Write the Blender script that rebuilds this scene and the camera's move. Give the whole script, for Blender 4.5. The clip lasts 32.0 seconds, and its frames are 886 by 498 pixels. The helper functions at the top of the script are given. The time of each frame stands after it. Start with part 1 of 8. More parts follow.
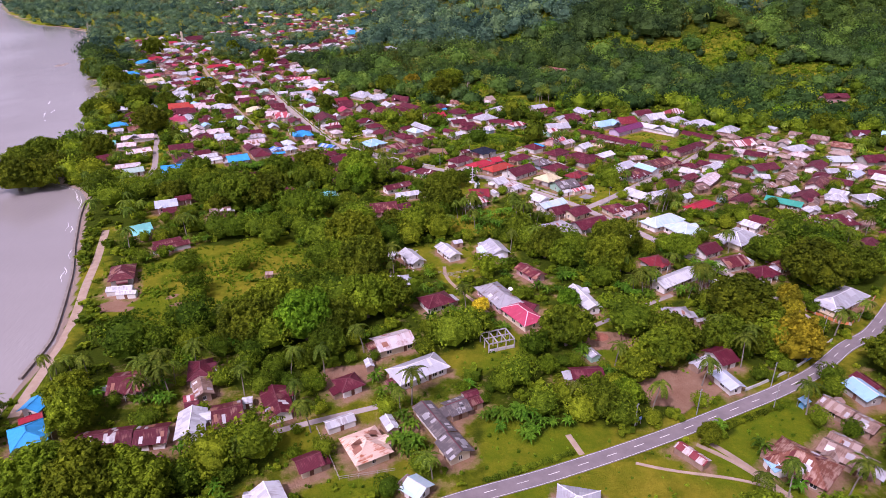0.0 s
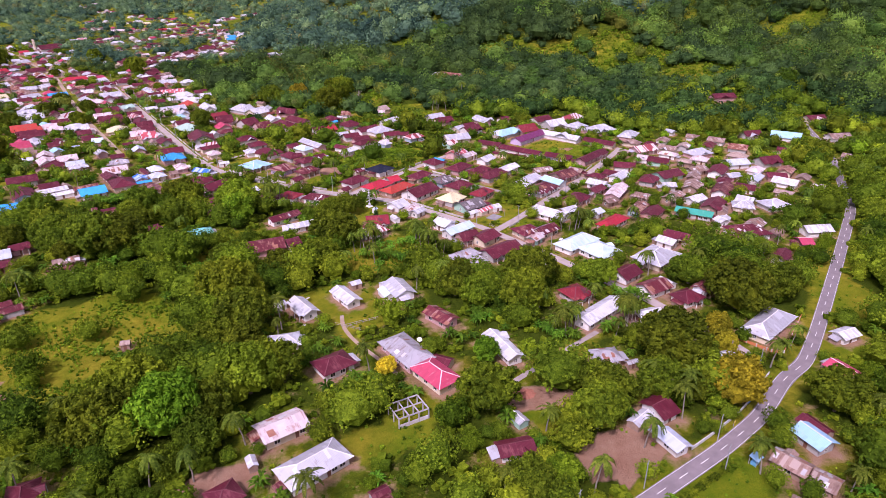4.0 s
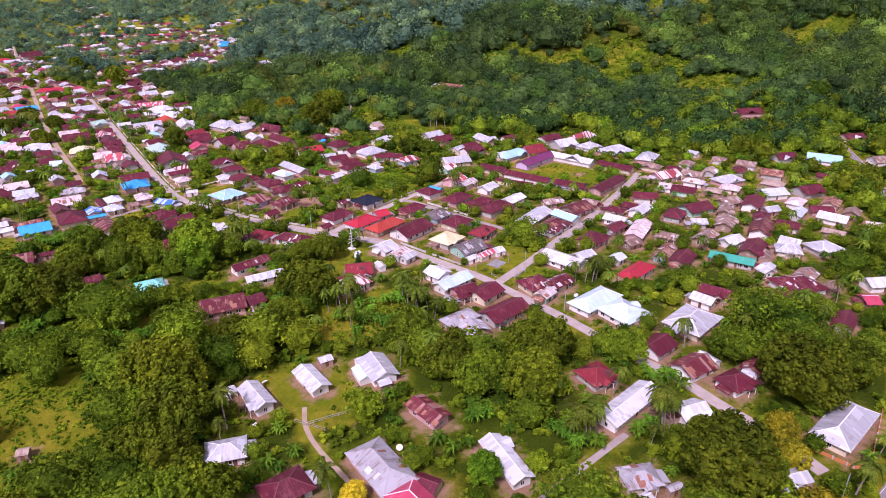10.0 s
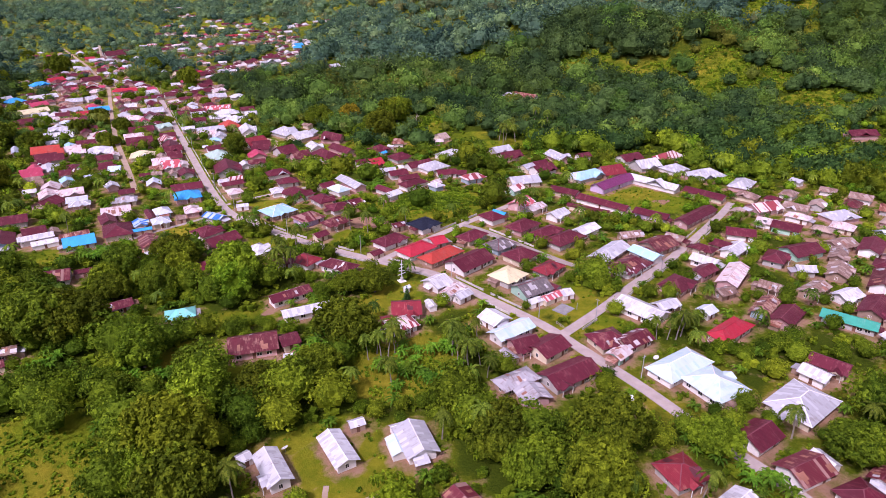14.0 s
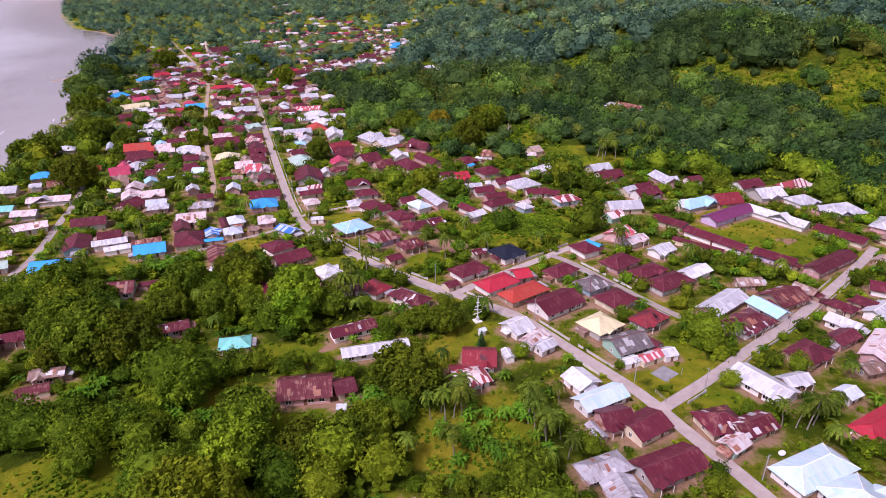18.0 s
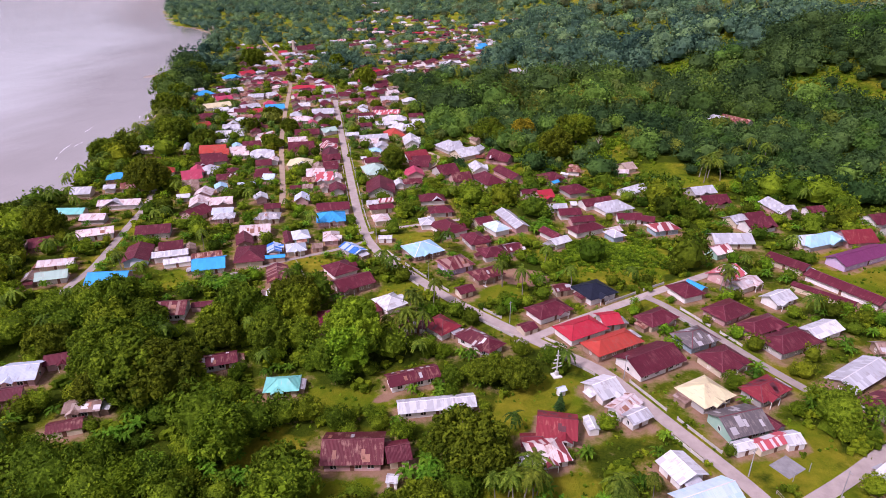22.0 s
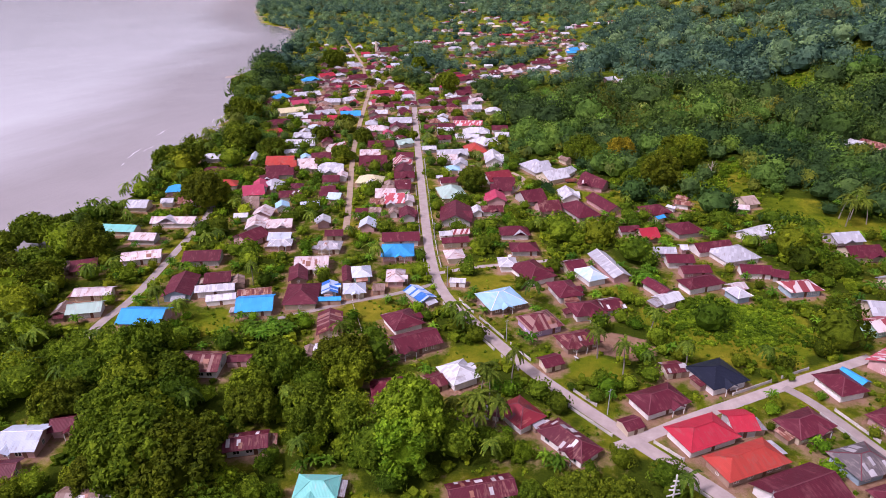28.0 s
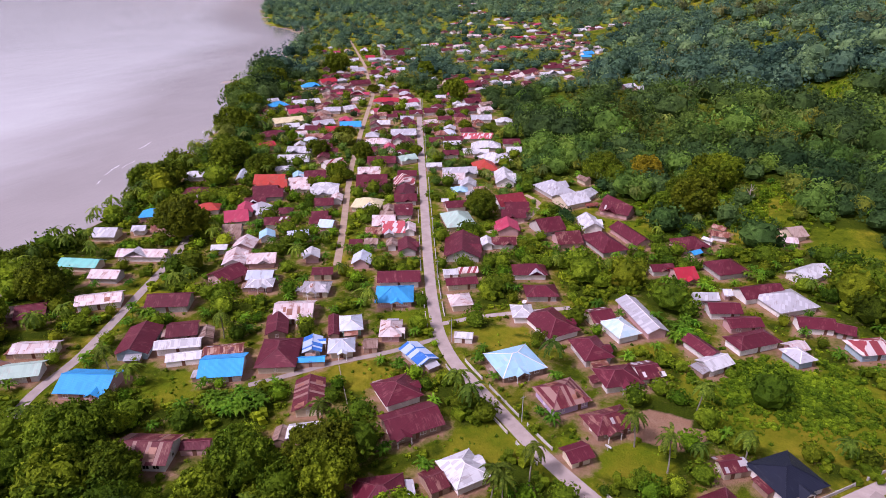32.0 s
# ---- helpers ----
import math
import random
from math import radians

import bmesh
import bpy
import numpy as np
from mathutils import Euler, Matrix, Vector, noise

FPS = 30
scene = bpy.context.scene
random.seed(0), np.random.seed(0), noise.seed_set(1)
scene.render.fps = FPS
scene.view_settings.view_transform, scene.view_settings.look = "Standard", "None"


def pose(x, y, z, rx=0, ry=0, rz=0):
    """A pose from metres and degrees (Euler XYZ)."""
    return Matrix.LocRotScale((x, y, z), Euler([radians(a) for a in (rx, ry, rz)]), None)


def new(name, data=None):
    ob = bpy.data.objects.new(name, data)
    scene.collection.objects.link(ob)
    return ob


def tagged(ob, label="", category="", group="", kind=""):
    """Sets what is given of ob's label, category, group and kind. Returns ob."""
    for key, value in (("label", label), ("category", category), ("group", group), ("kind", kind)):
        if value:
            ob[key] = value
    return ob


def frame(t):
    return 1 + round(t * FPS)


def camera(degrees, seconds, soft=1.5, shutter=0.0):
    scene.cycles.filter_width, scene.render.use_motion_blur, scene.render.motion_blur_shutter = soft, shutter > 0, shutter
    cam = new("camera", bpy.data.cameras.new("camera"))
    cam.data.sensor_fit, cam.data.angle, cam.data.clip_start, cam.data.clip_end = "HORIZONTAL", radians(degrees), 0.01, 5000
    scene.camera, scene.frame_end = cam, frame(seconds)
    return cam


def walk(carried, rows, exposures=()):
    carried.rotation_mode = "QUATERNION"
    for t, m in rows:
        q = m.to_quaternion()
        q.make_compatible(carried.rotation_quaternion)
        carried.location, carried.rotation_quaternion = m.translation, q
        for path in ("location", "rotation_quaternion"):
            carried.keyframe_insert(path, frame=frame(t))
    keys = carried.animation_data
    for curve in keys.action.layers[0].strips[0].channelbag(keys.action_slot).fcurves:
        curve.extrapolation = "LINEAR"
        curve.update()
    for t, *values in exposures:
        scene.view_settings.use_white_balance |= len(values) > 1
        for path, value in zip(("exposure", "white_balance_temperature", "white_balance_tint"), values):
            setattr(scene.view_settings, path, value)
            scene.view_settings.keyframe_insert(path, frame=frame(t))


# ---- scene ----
cam = camera(70.04, 32.0, soft=0.7)
# seconds, eye, heading to the left, pitch, roll
PATH = (
    (0, 0.03, -0.00, 108.50, 0.011, -24.664, -0.260),
    (1, 0.55, 8.70, 108.48, -2.842, -24.680, -0.196),
    (2, 1.25, 17.34, 108.39, -5.726, -24.654, -0.133),
    (3, 2.37, 25.74, 108.33, -7.974, -24.623, -0.064),
    (4, 3.83, 33.84, 108.34, -9.451, -24.613, 0.005),
    (5, 5.43, 41.42, 108.39, -10.020, -24.586, 0.003),
    (6, 7.24, 49.12, 108.37, -10.186, -24.551, 0.001),
    (7, 9.19, 56.72, 108.37, -10.153, -24.515, -0.004),
    (8, 11.26, 64.17, 108.39, -10.026, -24.489, -0.006),
    (9, 13.46, 71.74, 108.39, -9.638, -24.453, -0.024),
    (10, 15.78, 79.35, 108.36, -8.984, -24.410, -0.058),
    (11, 18.06, 86.78, 108.48, -7.944, -24.403, -0.062),
    (12, 20.00, 94.27, 108.62, -6.281, -24.366, -0.049),
    (13, 21.56, 101.96, 108.60, -4.327, -24.314, -0.037),
    (14, 22.81, 109.66, 108.65, -2.272, -24.295, -0.028),
    (15, 23.79, 117.26, 108.72, -0.161, -24.306, -0.013),
    (16, 24.57, 124.70, 108.83, 1.982, -24.305, 0.004),
    (17, 24.79, 131.95, 109.00, 4.129, -24.354, 0.054),
    (18, 24.55, 139.02, 109.15, 6.372, -24.421, 0.068),
    (19, 23.90, 146.17, 109.30, 8.687, -24.485, 0.048),
    (20, 23.00, 153.41, 109.36, 10.851, -24.542, 0.016),
    (21, 21.84, 160.50, 109.26, 12.512, -24.561, -0.019),
    (22, 20.37, 167.32, 109.12, 13.925, -24.559, -0.054),
    (23, 18.57, 174.04, 108.94, 15.384, -24.597, -0.090),
    (24, 16.54, 180.82, 108.77, 16.829, -24.619, -0.133),
    (25, 14.40, 187.63, 108.52, 18.096, -24.590, -0.153),
    (26, 12.14, 194.47, 108.28, 19.266, -24.550, -0.163),
    (27, 9.66, 201.11, 108.35, 20.392, -24.571, -0.128),
    (28, 6.79, 208.51, 108.02, 21.392, -24.580, -0.103),
    (29, 3.68, 216.64, 107.60, 21.895, -24.573, -0.092),
    (30, 0.48, 225.53, 107.34, 22.043, -24.591, -0.106),
    (31, -2.63, 234.82, 107.35, 22.161, -24.597, -0.113),
    (32, -5.72, 244.22, 107.45, 22.211, -24.598, -0.110),
)
walk(cam, [(t, pose(x, y, z, 90 + pitch, 0, yaw) @ pose(0, 0, 0, 0, 0, roll)) for t, x, y, z, yaw, pitch, roll in PATH], [(0, 0.02, 5880, 46), (3, 0.18, 5880, 46), (13, 0.16, 5880, 46), (18, 0.03, 5950, 42), (25, 0.03, 5960, 41), (32, -0.04, 5960, 41)])

# ---- world, sun, exposure ----
SUN_EL, SUN_AZ = 52, 215
world = bpy.data.worlds.new("sky")
scene.world = world
world.use_nodes = True
wn = world.node_tree
sky = wn.nodes.new("ShaderNodeTexSky")
sky.sky_type, sky.sun_disc = "NISHITA", False
sky.sun_elevation, sky.sun_rotation = radians(SUN_EL), radians(SUN_AZ)
sky.dust_density, sky.air_density = 4.0, 1.0
pale = wn.nodes.new("ShaderNodeHueSaturation")
pale.inputs["Saturation"].default_value = 0.25
wn.links.new(sky.outputs[0], pale.inputs["Color"])
wn.links.new(pale.outputs[0], wn.nodes["Background"].inputs[0])
wn.nodes["Background"].inputs[1].default_value = 0.125
sun = new("sun", bpy.data.lights.new("sun", "SUN"))
sun.data.energy, sun.data.angle, sun.data.color = 3.4, radians(7), (1.0, 0.955, 0.88)
sun.matrix_world = pose(0, 0, 300, 90 - SUN_EL, 0, 180 - SUN_AZ)


# ---- materials ----
def nodes_of(name):
    m = bpy.data.materials.new(name)
    m.use_nodes = True
    return m, m.node_tree, m.node_tree.nodes["Principled BSDF"]


def add(tree, kind, **values):
    n = tree.nodes.new(kind)
    for k, v in values.items():
        n.inputs[k].default_value = v
    return n


def noise_of(tree, vec, scale, detail=4.0, rough=0.6):
    n = add(tree, "ShaderNodeTexNoise", Scale=scale, Detail=detail, Roughness=rough)
    tree.links.new(vec, n.inputs["Vector"])
    return n.outputs["Fac"]


def ramp(tree, fac, a, b, lo=0.35, hi=0.65):
    n = tree.nodes.new("ShaderNodeValToRGB")
    n.color_ramp.elements[0].position, n.color_ramp.elements[1].position = lo, hi
    n.color_ramp.elements[0].color, n.color_ramp.elements[1].color = (*a, 1), (*b, 1)
    tree.links.new(fac, n.inputs["Fac"])
    return n.outputs["Color"]


def mix(tree, fac, a, b, mode="MIX"):
    n = tree.nodes.new("ShaderNodeMix")
    n.data_type, n.blend_type = "RGBA", mode
    for sock, v in ((n.inputs[0], fac), (n.inputs[6], a), (n.inputs[7], b)):
        if hasattr(v, "is_output"):
            tree.links.new(v, sock)
        else:
            sock.default_value = (*v, 1) if isinstance(v, tuple) else v
    return n.outputs[2]


def maths(tree, op, a, b=0.0):
    n = tree.nodes.new("ShaderNodeMath")
    n.operation = op
    for sock, v in ((n.inputs[0], a), (n.inputs[1], b)):
        if hasattr(v, "is_output"):
            tree.links.new(v, sock)
        else:
            sock.default_value = v
    return n.outputs[0]


def bump(tree, bsdf, height, strength=0.4, dist=0.1):
    n = add(tree, "ShaderNodeBump", Strength=strength, Distance=dist)
    tree.links.new(height, n.inputs["Height"])
    tree.links.new(n.outputs[0], bsdf.inputs["Normal"])


def plain(name, a, b, scale=1.0, rough=0.8, relief=0.2, spread=0.15):
    """A surface of two tones, mottled at two sizes, that differs a little from object to object."""
    m, tr, bs = nodes_of(name)
    co = tr.nodes.new("ShaderNodeTexCoord").outputs["Object"]
    big, fine = noise_of(tr, co, 0.5 * scale), noise_of(tr, co, 4.0 * scale)
    col = mix(tr, maths(tr, "MULTIPLY", fine, 0.35), ramp(tr, big, a, b), b)
    rnd = tr.nodes.new("ShaderNodeObjectInfo").outputs["Random"]
    v = maths(tr, "ADD", maths(tr, "MULTIPLY", rnd, 2 * spread), 1 - spread)
    hsv = tr.nodes.new("ShaderNodeHueSaturation")
    tr.links.new(v, hsv.inputs["Value"])
    tr.links.new(col, hsv.inputs["Color"])
    tr.links.new(hsv.outputs[0], bs.inputs["Base Color"])
    bs.inputs["Roughness"].default_value = rough
    bump(tr, bs, fine, relief, 0.05)
    return m


def roofing(name, base, worn, amount, odd=None, odd_share=0.0, metal=0.0, rough=0.5, column=False):
    """Corrugated sheets: streaks of wear down the slope, sheets of differing age, some of another colour."""
    m, tr, bs = nodes_of(name)
    co = tr.nodes.new("ShaderNodeTexCoord").outputs["Object"]
    info = tr.nodes.new("ShaderNodeObjectInfo")
    shift = tr.nodes.new("ShaderNodeVectorMath")
    shift.operation = "ADD"
    tr.links.new(co, shift.inputs[0])
    off = tr.nodes.new("ShaderNodeCombineXYZ")
    place = tr.nodes.new("ShaderNodeVectorMath")
    place.operation = "MULTIPLY"
    place.inputs[1].default_value = (0.037, 0.041, 0)
    tr.links.new(info.outputs["Location"], place.inputs[0])
    tr.links.new(place.outputs[0], shift.inputs[1])
    vec = shift.outputs[0]
    sep = tr.nodes.new("ShaderNodeSeparateXYZ")
    tr.links.new(co, sep.inputs[0])
    streak = tr.nodes.new("ShaderNodeMapping")
    streak.inputs["Scale"].default_value = (2.2, 0.28, 0.28)
    tr.links.new(vec, streak.inputs["Vector"])
    wear = noise_of(tr, streak.outputs[0], 1.1, 5, 0.65)
    blot = noise_of(tr, vec, 0.35, 3)
    worn_f = maths(tr, "MULTIPLY", maths(tr, "ADD", wear, maths(tr, "SUBTRACT", blot, 0.5)), 1.0)
    n = tr.nodes.new("ShaderNodeMapRange")
    n.inputs["From Min"].default_value, n.inputs["From Max"].default_value = 0.72 - amount * 0.45, 0.86 - amount * 0.35
    tr.links.new(worn_f, n.inputs["Value"])
    col = mix(tr, n.outputs[0], base, worn)
    cell = tr.nodes.new("ShaderNodeCombineXYZ")
    tr.links.new(maths(tr, "FLOOR", maths(tr, "MULTIPLY", sep.outputs[0], 1.1)), cell.inputs[0])
    if not column:
        tr.links.new(maths(tr, "FLOOR", maths(tr, "MULTIPLY", sep.outputs[1], 0.45)), cell.inputs[1])
    tr.links.new(maths(tr, "MULTIPLY", info.outputs["Random"], 97.0), cell.inputs[2])
    wh = tr.nodes.new("ShaderNodeTexWhiteNoise")
    tr.links.new(cell.outputs[0], wh.inputs["Vector"])
    if odd:
        col = mix(tr, maths(tr, "LESS_THAN", wh.outputs["Value"], odd_share), col, odd)
    hsv = tr.nodes.new("ShaderNodeHueSaturation")
    tone = maths(tr, "ADD", maths(tr, "MULTIPLY", wh.outputs["Value"], 0.16), maths(tr, "ADD", maths(tr, "MULTIPLY", info.outputs["Random"], 0.3), 0.77))
    tr.links.new(tone, hsv.inputs["Value"])
    tr.links.new(col, hsv.inputs["Color"])
    tr.links.new(hsv.outputs[0], bs.inputs["Base Color"])
    bs.inputs["Metallic"].default_value = metal
    bs.inputs["Specular IOR Level"].default_value = 0.28
    bs.inputs["Roughness"].default_value = rough
    rib = maths(tr, "SINE", maths(tr, "MULTIPLY", sep.outputs[0], 20.0))
    bump(tr, bs, maths(tr, "ADD", maths(tr, "MULTIPLY", rib, 0.5), wear), 0.5, 0.04)
    return m


MAROON, RUST, WHITE = (0.100, 0.012, 0.024), (0.19, 0.065, 0.042), (0.55, 0.55, 0.585)
ROOFS = {
    "maroon": roofing("roof_maroon", MAROON, (0.165, 0.045, 0.055), 0.4),
    "maroonr": roofing("roof_maroon_red", (0.20, 0.02, 0.03), (0.28, 0.08, 0.07), 0.3),
    "rustm": roofing("roof_maroon_rusty", (0.105, 0.016, 0.024), (0.25, 0.12, 0.10), 0.45),
    "rust": roofing("roof_rust", RUST, (0.40, 0.25, 0.20), 0.6, (0.13, 0.03, 0.03), 0.12),
    "brown": roofing("roof_brown", (0.26, 0.17, 0.14), (0.16, 0.09, 0.07), 0.6, (0.36, 0.27, 0.24), 0.2),
    "patch": roofing("roof_patched", MAROON, (0.22, 0.09, 0.08), 0.4, (0.5, 0.46, 0.47), 0.06),
    "stripe": roofing("roof_striped", (0.58, 0.50, 0.50), (0.42, 0.26, 0.23), 0.4, (0.28, 0.05, 0.06), 0.45, column=True),
    "stripem": roofing("roof_maroon_striped", (0.115, 0.018, 0.026), (0.20, 0.08, 0.07), 0.4, (0.30, 0.17, 0.15), 0.22, column=True),
    "white": roofing("roof_white", WHITE, (0.38, 0.35, 0.365), 0.4, (0.46, 0.45, 0.49), 0.2, rough=0.4),
    "zinc": roofing("roof_zinc", (0.44, 0.435, 0.48), (0.34, 0.31, 0.32), 0.35, (0.60, 0.60, 0.65), 0.2, metal=0.15, rough=0.42),
    "zincg": roofing("roof_old_zinc", (0.37, 0.355, 0.39), (0.25, 0.20, 0.195), 0.45, metal=0.15, rough=0.5),
    "zincp": roofing("roof_pink_zinc", (0.56, 0.46, 0.47), (0.36, 0.20, 0.18), 0.45, (0.64, 0.58, 0.60), 0.25, rough=0.5),
    "zincb": roofing("roof_blue_zinc", (0.50, 0.55, 0.66), (0.38, 0.38, 0.42), 0.3, rough=0.42),
    "red": roofing("roof_red", (0.38, 0.022, 0.04), (0.32, 0.05, 0.06), 0.35),
    "redo": roofing("roof_orange_red", (0.42, 0.05, 0.035), (0.34, 0.08, 0.06), 0.4),
    "redz": roofing("roof_red_and_zinc", (0.45, 0.08, 0.10), (0.5, 0.2, 0.18), 0.3, (0.6, 0.55, 0.57), 0.35),
    "pink": roofing("roof_pink", (0.42, 0.05, 0.10), (0.46, 0.14, 0.17), 0.25),
    "blue": roofing("roof_blue", (0.03, 0.31, 0.66), (0.08, 0.34, 0.62), 0.2),
    "bluestripe": roofing("roof_blue_striped", (0.03, 0.15, 0.50), (0.1, 0.25, 0.5), 0.2, (0.45, 0.55, 0.72), 0.4, column=True),
    "bluew": roofing("roof_white_and_blue", (0.48, 0.59, 0.65), (0.40, 0.56, 0.64), 0.42, (0.42, 0.60, 0.68), 0.14, rough=0.4),
    "ltblue": roofing("roof_light_blue", (0.30, 0.53, 0.70), (0.40, 0.50, 0.58), 0.3),
    "teal": roofing("roof_teal", (0.16, 0.50, 0.45), (0.28, 0.47, 0.43), 0.3),
    "pteal": roofing("roof_pale_green", (0.36, 0.50, 0.44), (0.38, 0.42, 0.38), 0.4),
    "green": roofing("roof_green", (0.03, 0.27, 0.20), (0.08, 0.28, 0.22), 0.2),
    "cream": roofing("roof_cream", (0.62, 0.55, 0.34), (0.5, 0.4, 0.27), 0.3),
    "creamrust": roofing("roof_cream_rusting", (0.66, 0.47, 0.38), (0.42, 0.13, 0.06), 0.5),
    "slate": roofing("roof_dark_grey", (0.10, 0.085, 0.09), (0.19, 0.16, 0.155), 0.5),
    "black": roofing("roof_black", (0.012, 0.015, 0.03), (0.03, 0.035, 0.05), 0.2, rough=0.4),
    "purple": roofing("roof_purple", (0.16, 0.03, 0.10), (0.2, 0.05, 0.12), 0.2),
    "shed": roofing("roof_shed", (0.38, 0.28, 0.24), (0.26, 0.17, 0.14), 0.5),
}
WORDS = {"maroon": "maroon", "maroonr": "red-maroon", "rustm": "rusty maroon", "rust": "rust-brown", "brown": "weathered brown", "patch": "maroon and white patched", "stripe": "pink and rust striped",
         "stripem": "streaked maroon", "white": "white", "zinc": "pale zinc", "zincg": "old grey zinc", "zincp": "pinkish zinc", "zincb": "bluish zinc", "red": "bright red", "redo": "orange-red",
         "redz": "red and zinc", "pink": "pink-red", "blue": "bright blue", "bluestripe": "blue striped", "bluew": "white and blue", "ltblue": "light blue", "teal": "teal", "pteal": "pale green",
         "green": "dark green", "cream": "cream", "creamrust": "cream rusting", "slate": "dark grey", "black": "black", "purple": "purple", "shed": "faded brown"}
WALLS = [plain("wall_white", (0.60, 0.57, 0.55), (0.74, 0.71, 0.69)), plain("wall_cream", (0.52, 0.43, 0.31), (0.62, 0.53, 0.40)),
         plain("wall_pink", (0.44, 0.25, 0.25), (0.52, 0.32, 0.31)), plain("wall_blue", (0.24, 0.33, 0.40), (0.32, 0.40, 0.45)),
         plain("wall_timber", (0.24, 0.15, 0.11), (0.34, 0.23, 0.17)), plain("wall_grey", (0.36, 0.34, 0.33), (0.45, 0.42, 0.40)),
         plain("wall_green", (0.28, 0.48, 0.38), (0.36, 0.54, 0.44)), plain("wall_lilac", (0.45, 0.33, 0.52), (0.52, 0.40, 0.56))]
WALLWORDS = ["white", "cream", "pink", "blue", "timber", "grey", "green", "lilac"]
CONCRETE = plain("concrete", (0.34, 0.31, 0.29), (0.44, 0.40, 0.38))
TRIM = plain("white_trim", (0.66, 0.64, 0.62), (0.76, 0.74, 0.72))
DOORWOOD = plain("door_wood", (0.12, 0.05, 0.03), (0.18, 0.08, 0.05))
BARK = plain("bark", (0.10, 0.075, 0.055), (0.19, 0.15, 0.12), 2.0)
PALMBARK = plain("palm_bark", (0.17, 0.14, 0.11), (0.27, 0.23, 0.19), 2.0)
TANKBLUE = plain("blue_plastic", (0.02, 0.14, 0.45), (0.03, 0.18, 0.5))
GLASS, gt, gb = nodes_of("window_glass")
gb.inputs["Base Color"].default_value, gb.inputs["Roughness"].default_value = (0.02, 0.025, 0.03, 1), 0.08
REDPAINT = plain("red_paint", (0.45, 0.03, 0.03), (0.5, 0.05, 0.04))


def leafage(name, dark, light, gloss=0.7, calm=0.0):
    """Foliage: each tree and each clump of its own tone, mottled at the size of twigs and of leaves; calm evens the leaves out."""
    dark, light = [d + 0.3 * calm * (l - d) for d, l in zip(dark, light)], [l - 0.25 * calm * (l - d) for d, l in zip(dark, light)]
    m, tr, bs = nodes_of(name)
    geo = tr.nodes.new("ShaderNodeNewGeometry")
    info = tr.nodes.new("ShaderNodeObjectInfo")
    pos = geo.outputs["Position"]
    leaf, twig = noise_of(tr, pos, 2.6, 3, 0.7), noise_of(tr, pos, 0.75, 2, 0.5)
    f = maths(tr, "ADD", maths(tr, "MULTIPLY", geo.outputs["Random Per Island"], 0.62), maths(tr, "MULTIPLY", maths(tr, "SUBTRACT", leaf, 0.36), 1.5))
    col = ramp(tr, f, dark, light, 0.05, 0.95)
    col = mix(tr, 1.0, col, ramp(tr, twig, (0.72, 0.74, 0.70), (1.25, 1.2, 1.1), 0.3, 0.7), "MULTIPLY")
    whole = noise_of(tr, pos, 0.10, 1)
    col = mix(tr, 1.0, col, ramp(tr, whole, (0.66, 0.72, 0.74), (1.22, 1.22, 1.05), 0.35, 0.65), "MULTIPLY")
    place = noise_of(tr, pos, 0.03, 3)
    col = mix(tr, 1.0, col, ramp(tr, place, (0.78, 0.86, 0.80), (1.14, 1.12, 1.0), 0.3, 0.7), "MULTIPLY")
    hsv = tr.nodes.new("ShaderNodeHueSaturation")
    tr.links.new(maths(tr, "ADD", maths(tr, "MULTIPLY", info.outputs["Random"], 0.03), 0.49), hsv.inputs["Hue"])
    tr.links.new(maths(tr, "ADD", maths(tr, "MULTIPLY", info.outputs["Random"], 0.45), 0.78), hsv.inputs["Value"])
    own = tr.nodes.new("ShaderNodeAttribute")
    own.attribute_name = "tone"
    col = mix(tr, 1.0, col, ramp(tr, maths(tr, "ADD", own.outputs["Fac"], 0.5), (0.52, 0.62, 0.72), (1.48, 1.38, 1.28), 0.0, 1.0), "MULTIPLY")
    tr.links.new(col, hsv.inputs["Color"])
    tr.links.new(hsv.outputs[0], bs.inputs["Base Color"])
    bs.inputs["Roughness"].default_value = gloss
    bs.inputs["Specular IOR Level"].default_value = 0.06
    bump(tr, bs, maths(tr, "ADD", leaf, twig), 0.6, 0.3)
    through_leaf = tr.nodes.new("ShaderNodeBsdfTranslucent")
    tr.links.new(hsv.outputs[0], through_leaf.inputs["Color"])
    both = tr.nodes.new("ShaderNodeMixShader")
    both.inputs[0].default_value = 0.38
    tr.links.new(bs.outputs[0], both.inputs[1])
    tr.links.new(through_leaf.outputs[0], both.inputs[2])
    tr.links.new(both.outputs[0], tr.nodes["Material Output"].inputs["Surface"])
    return m


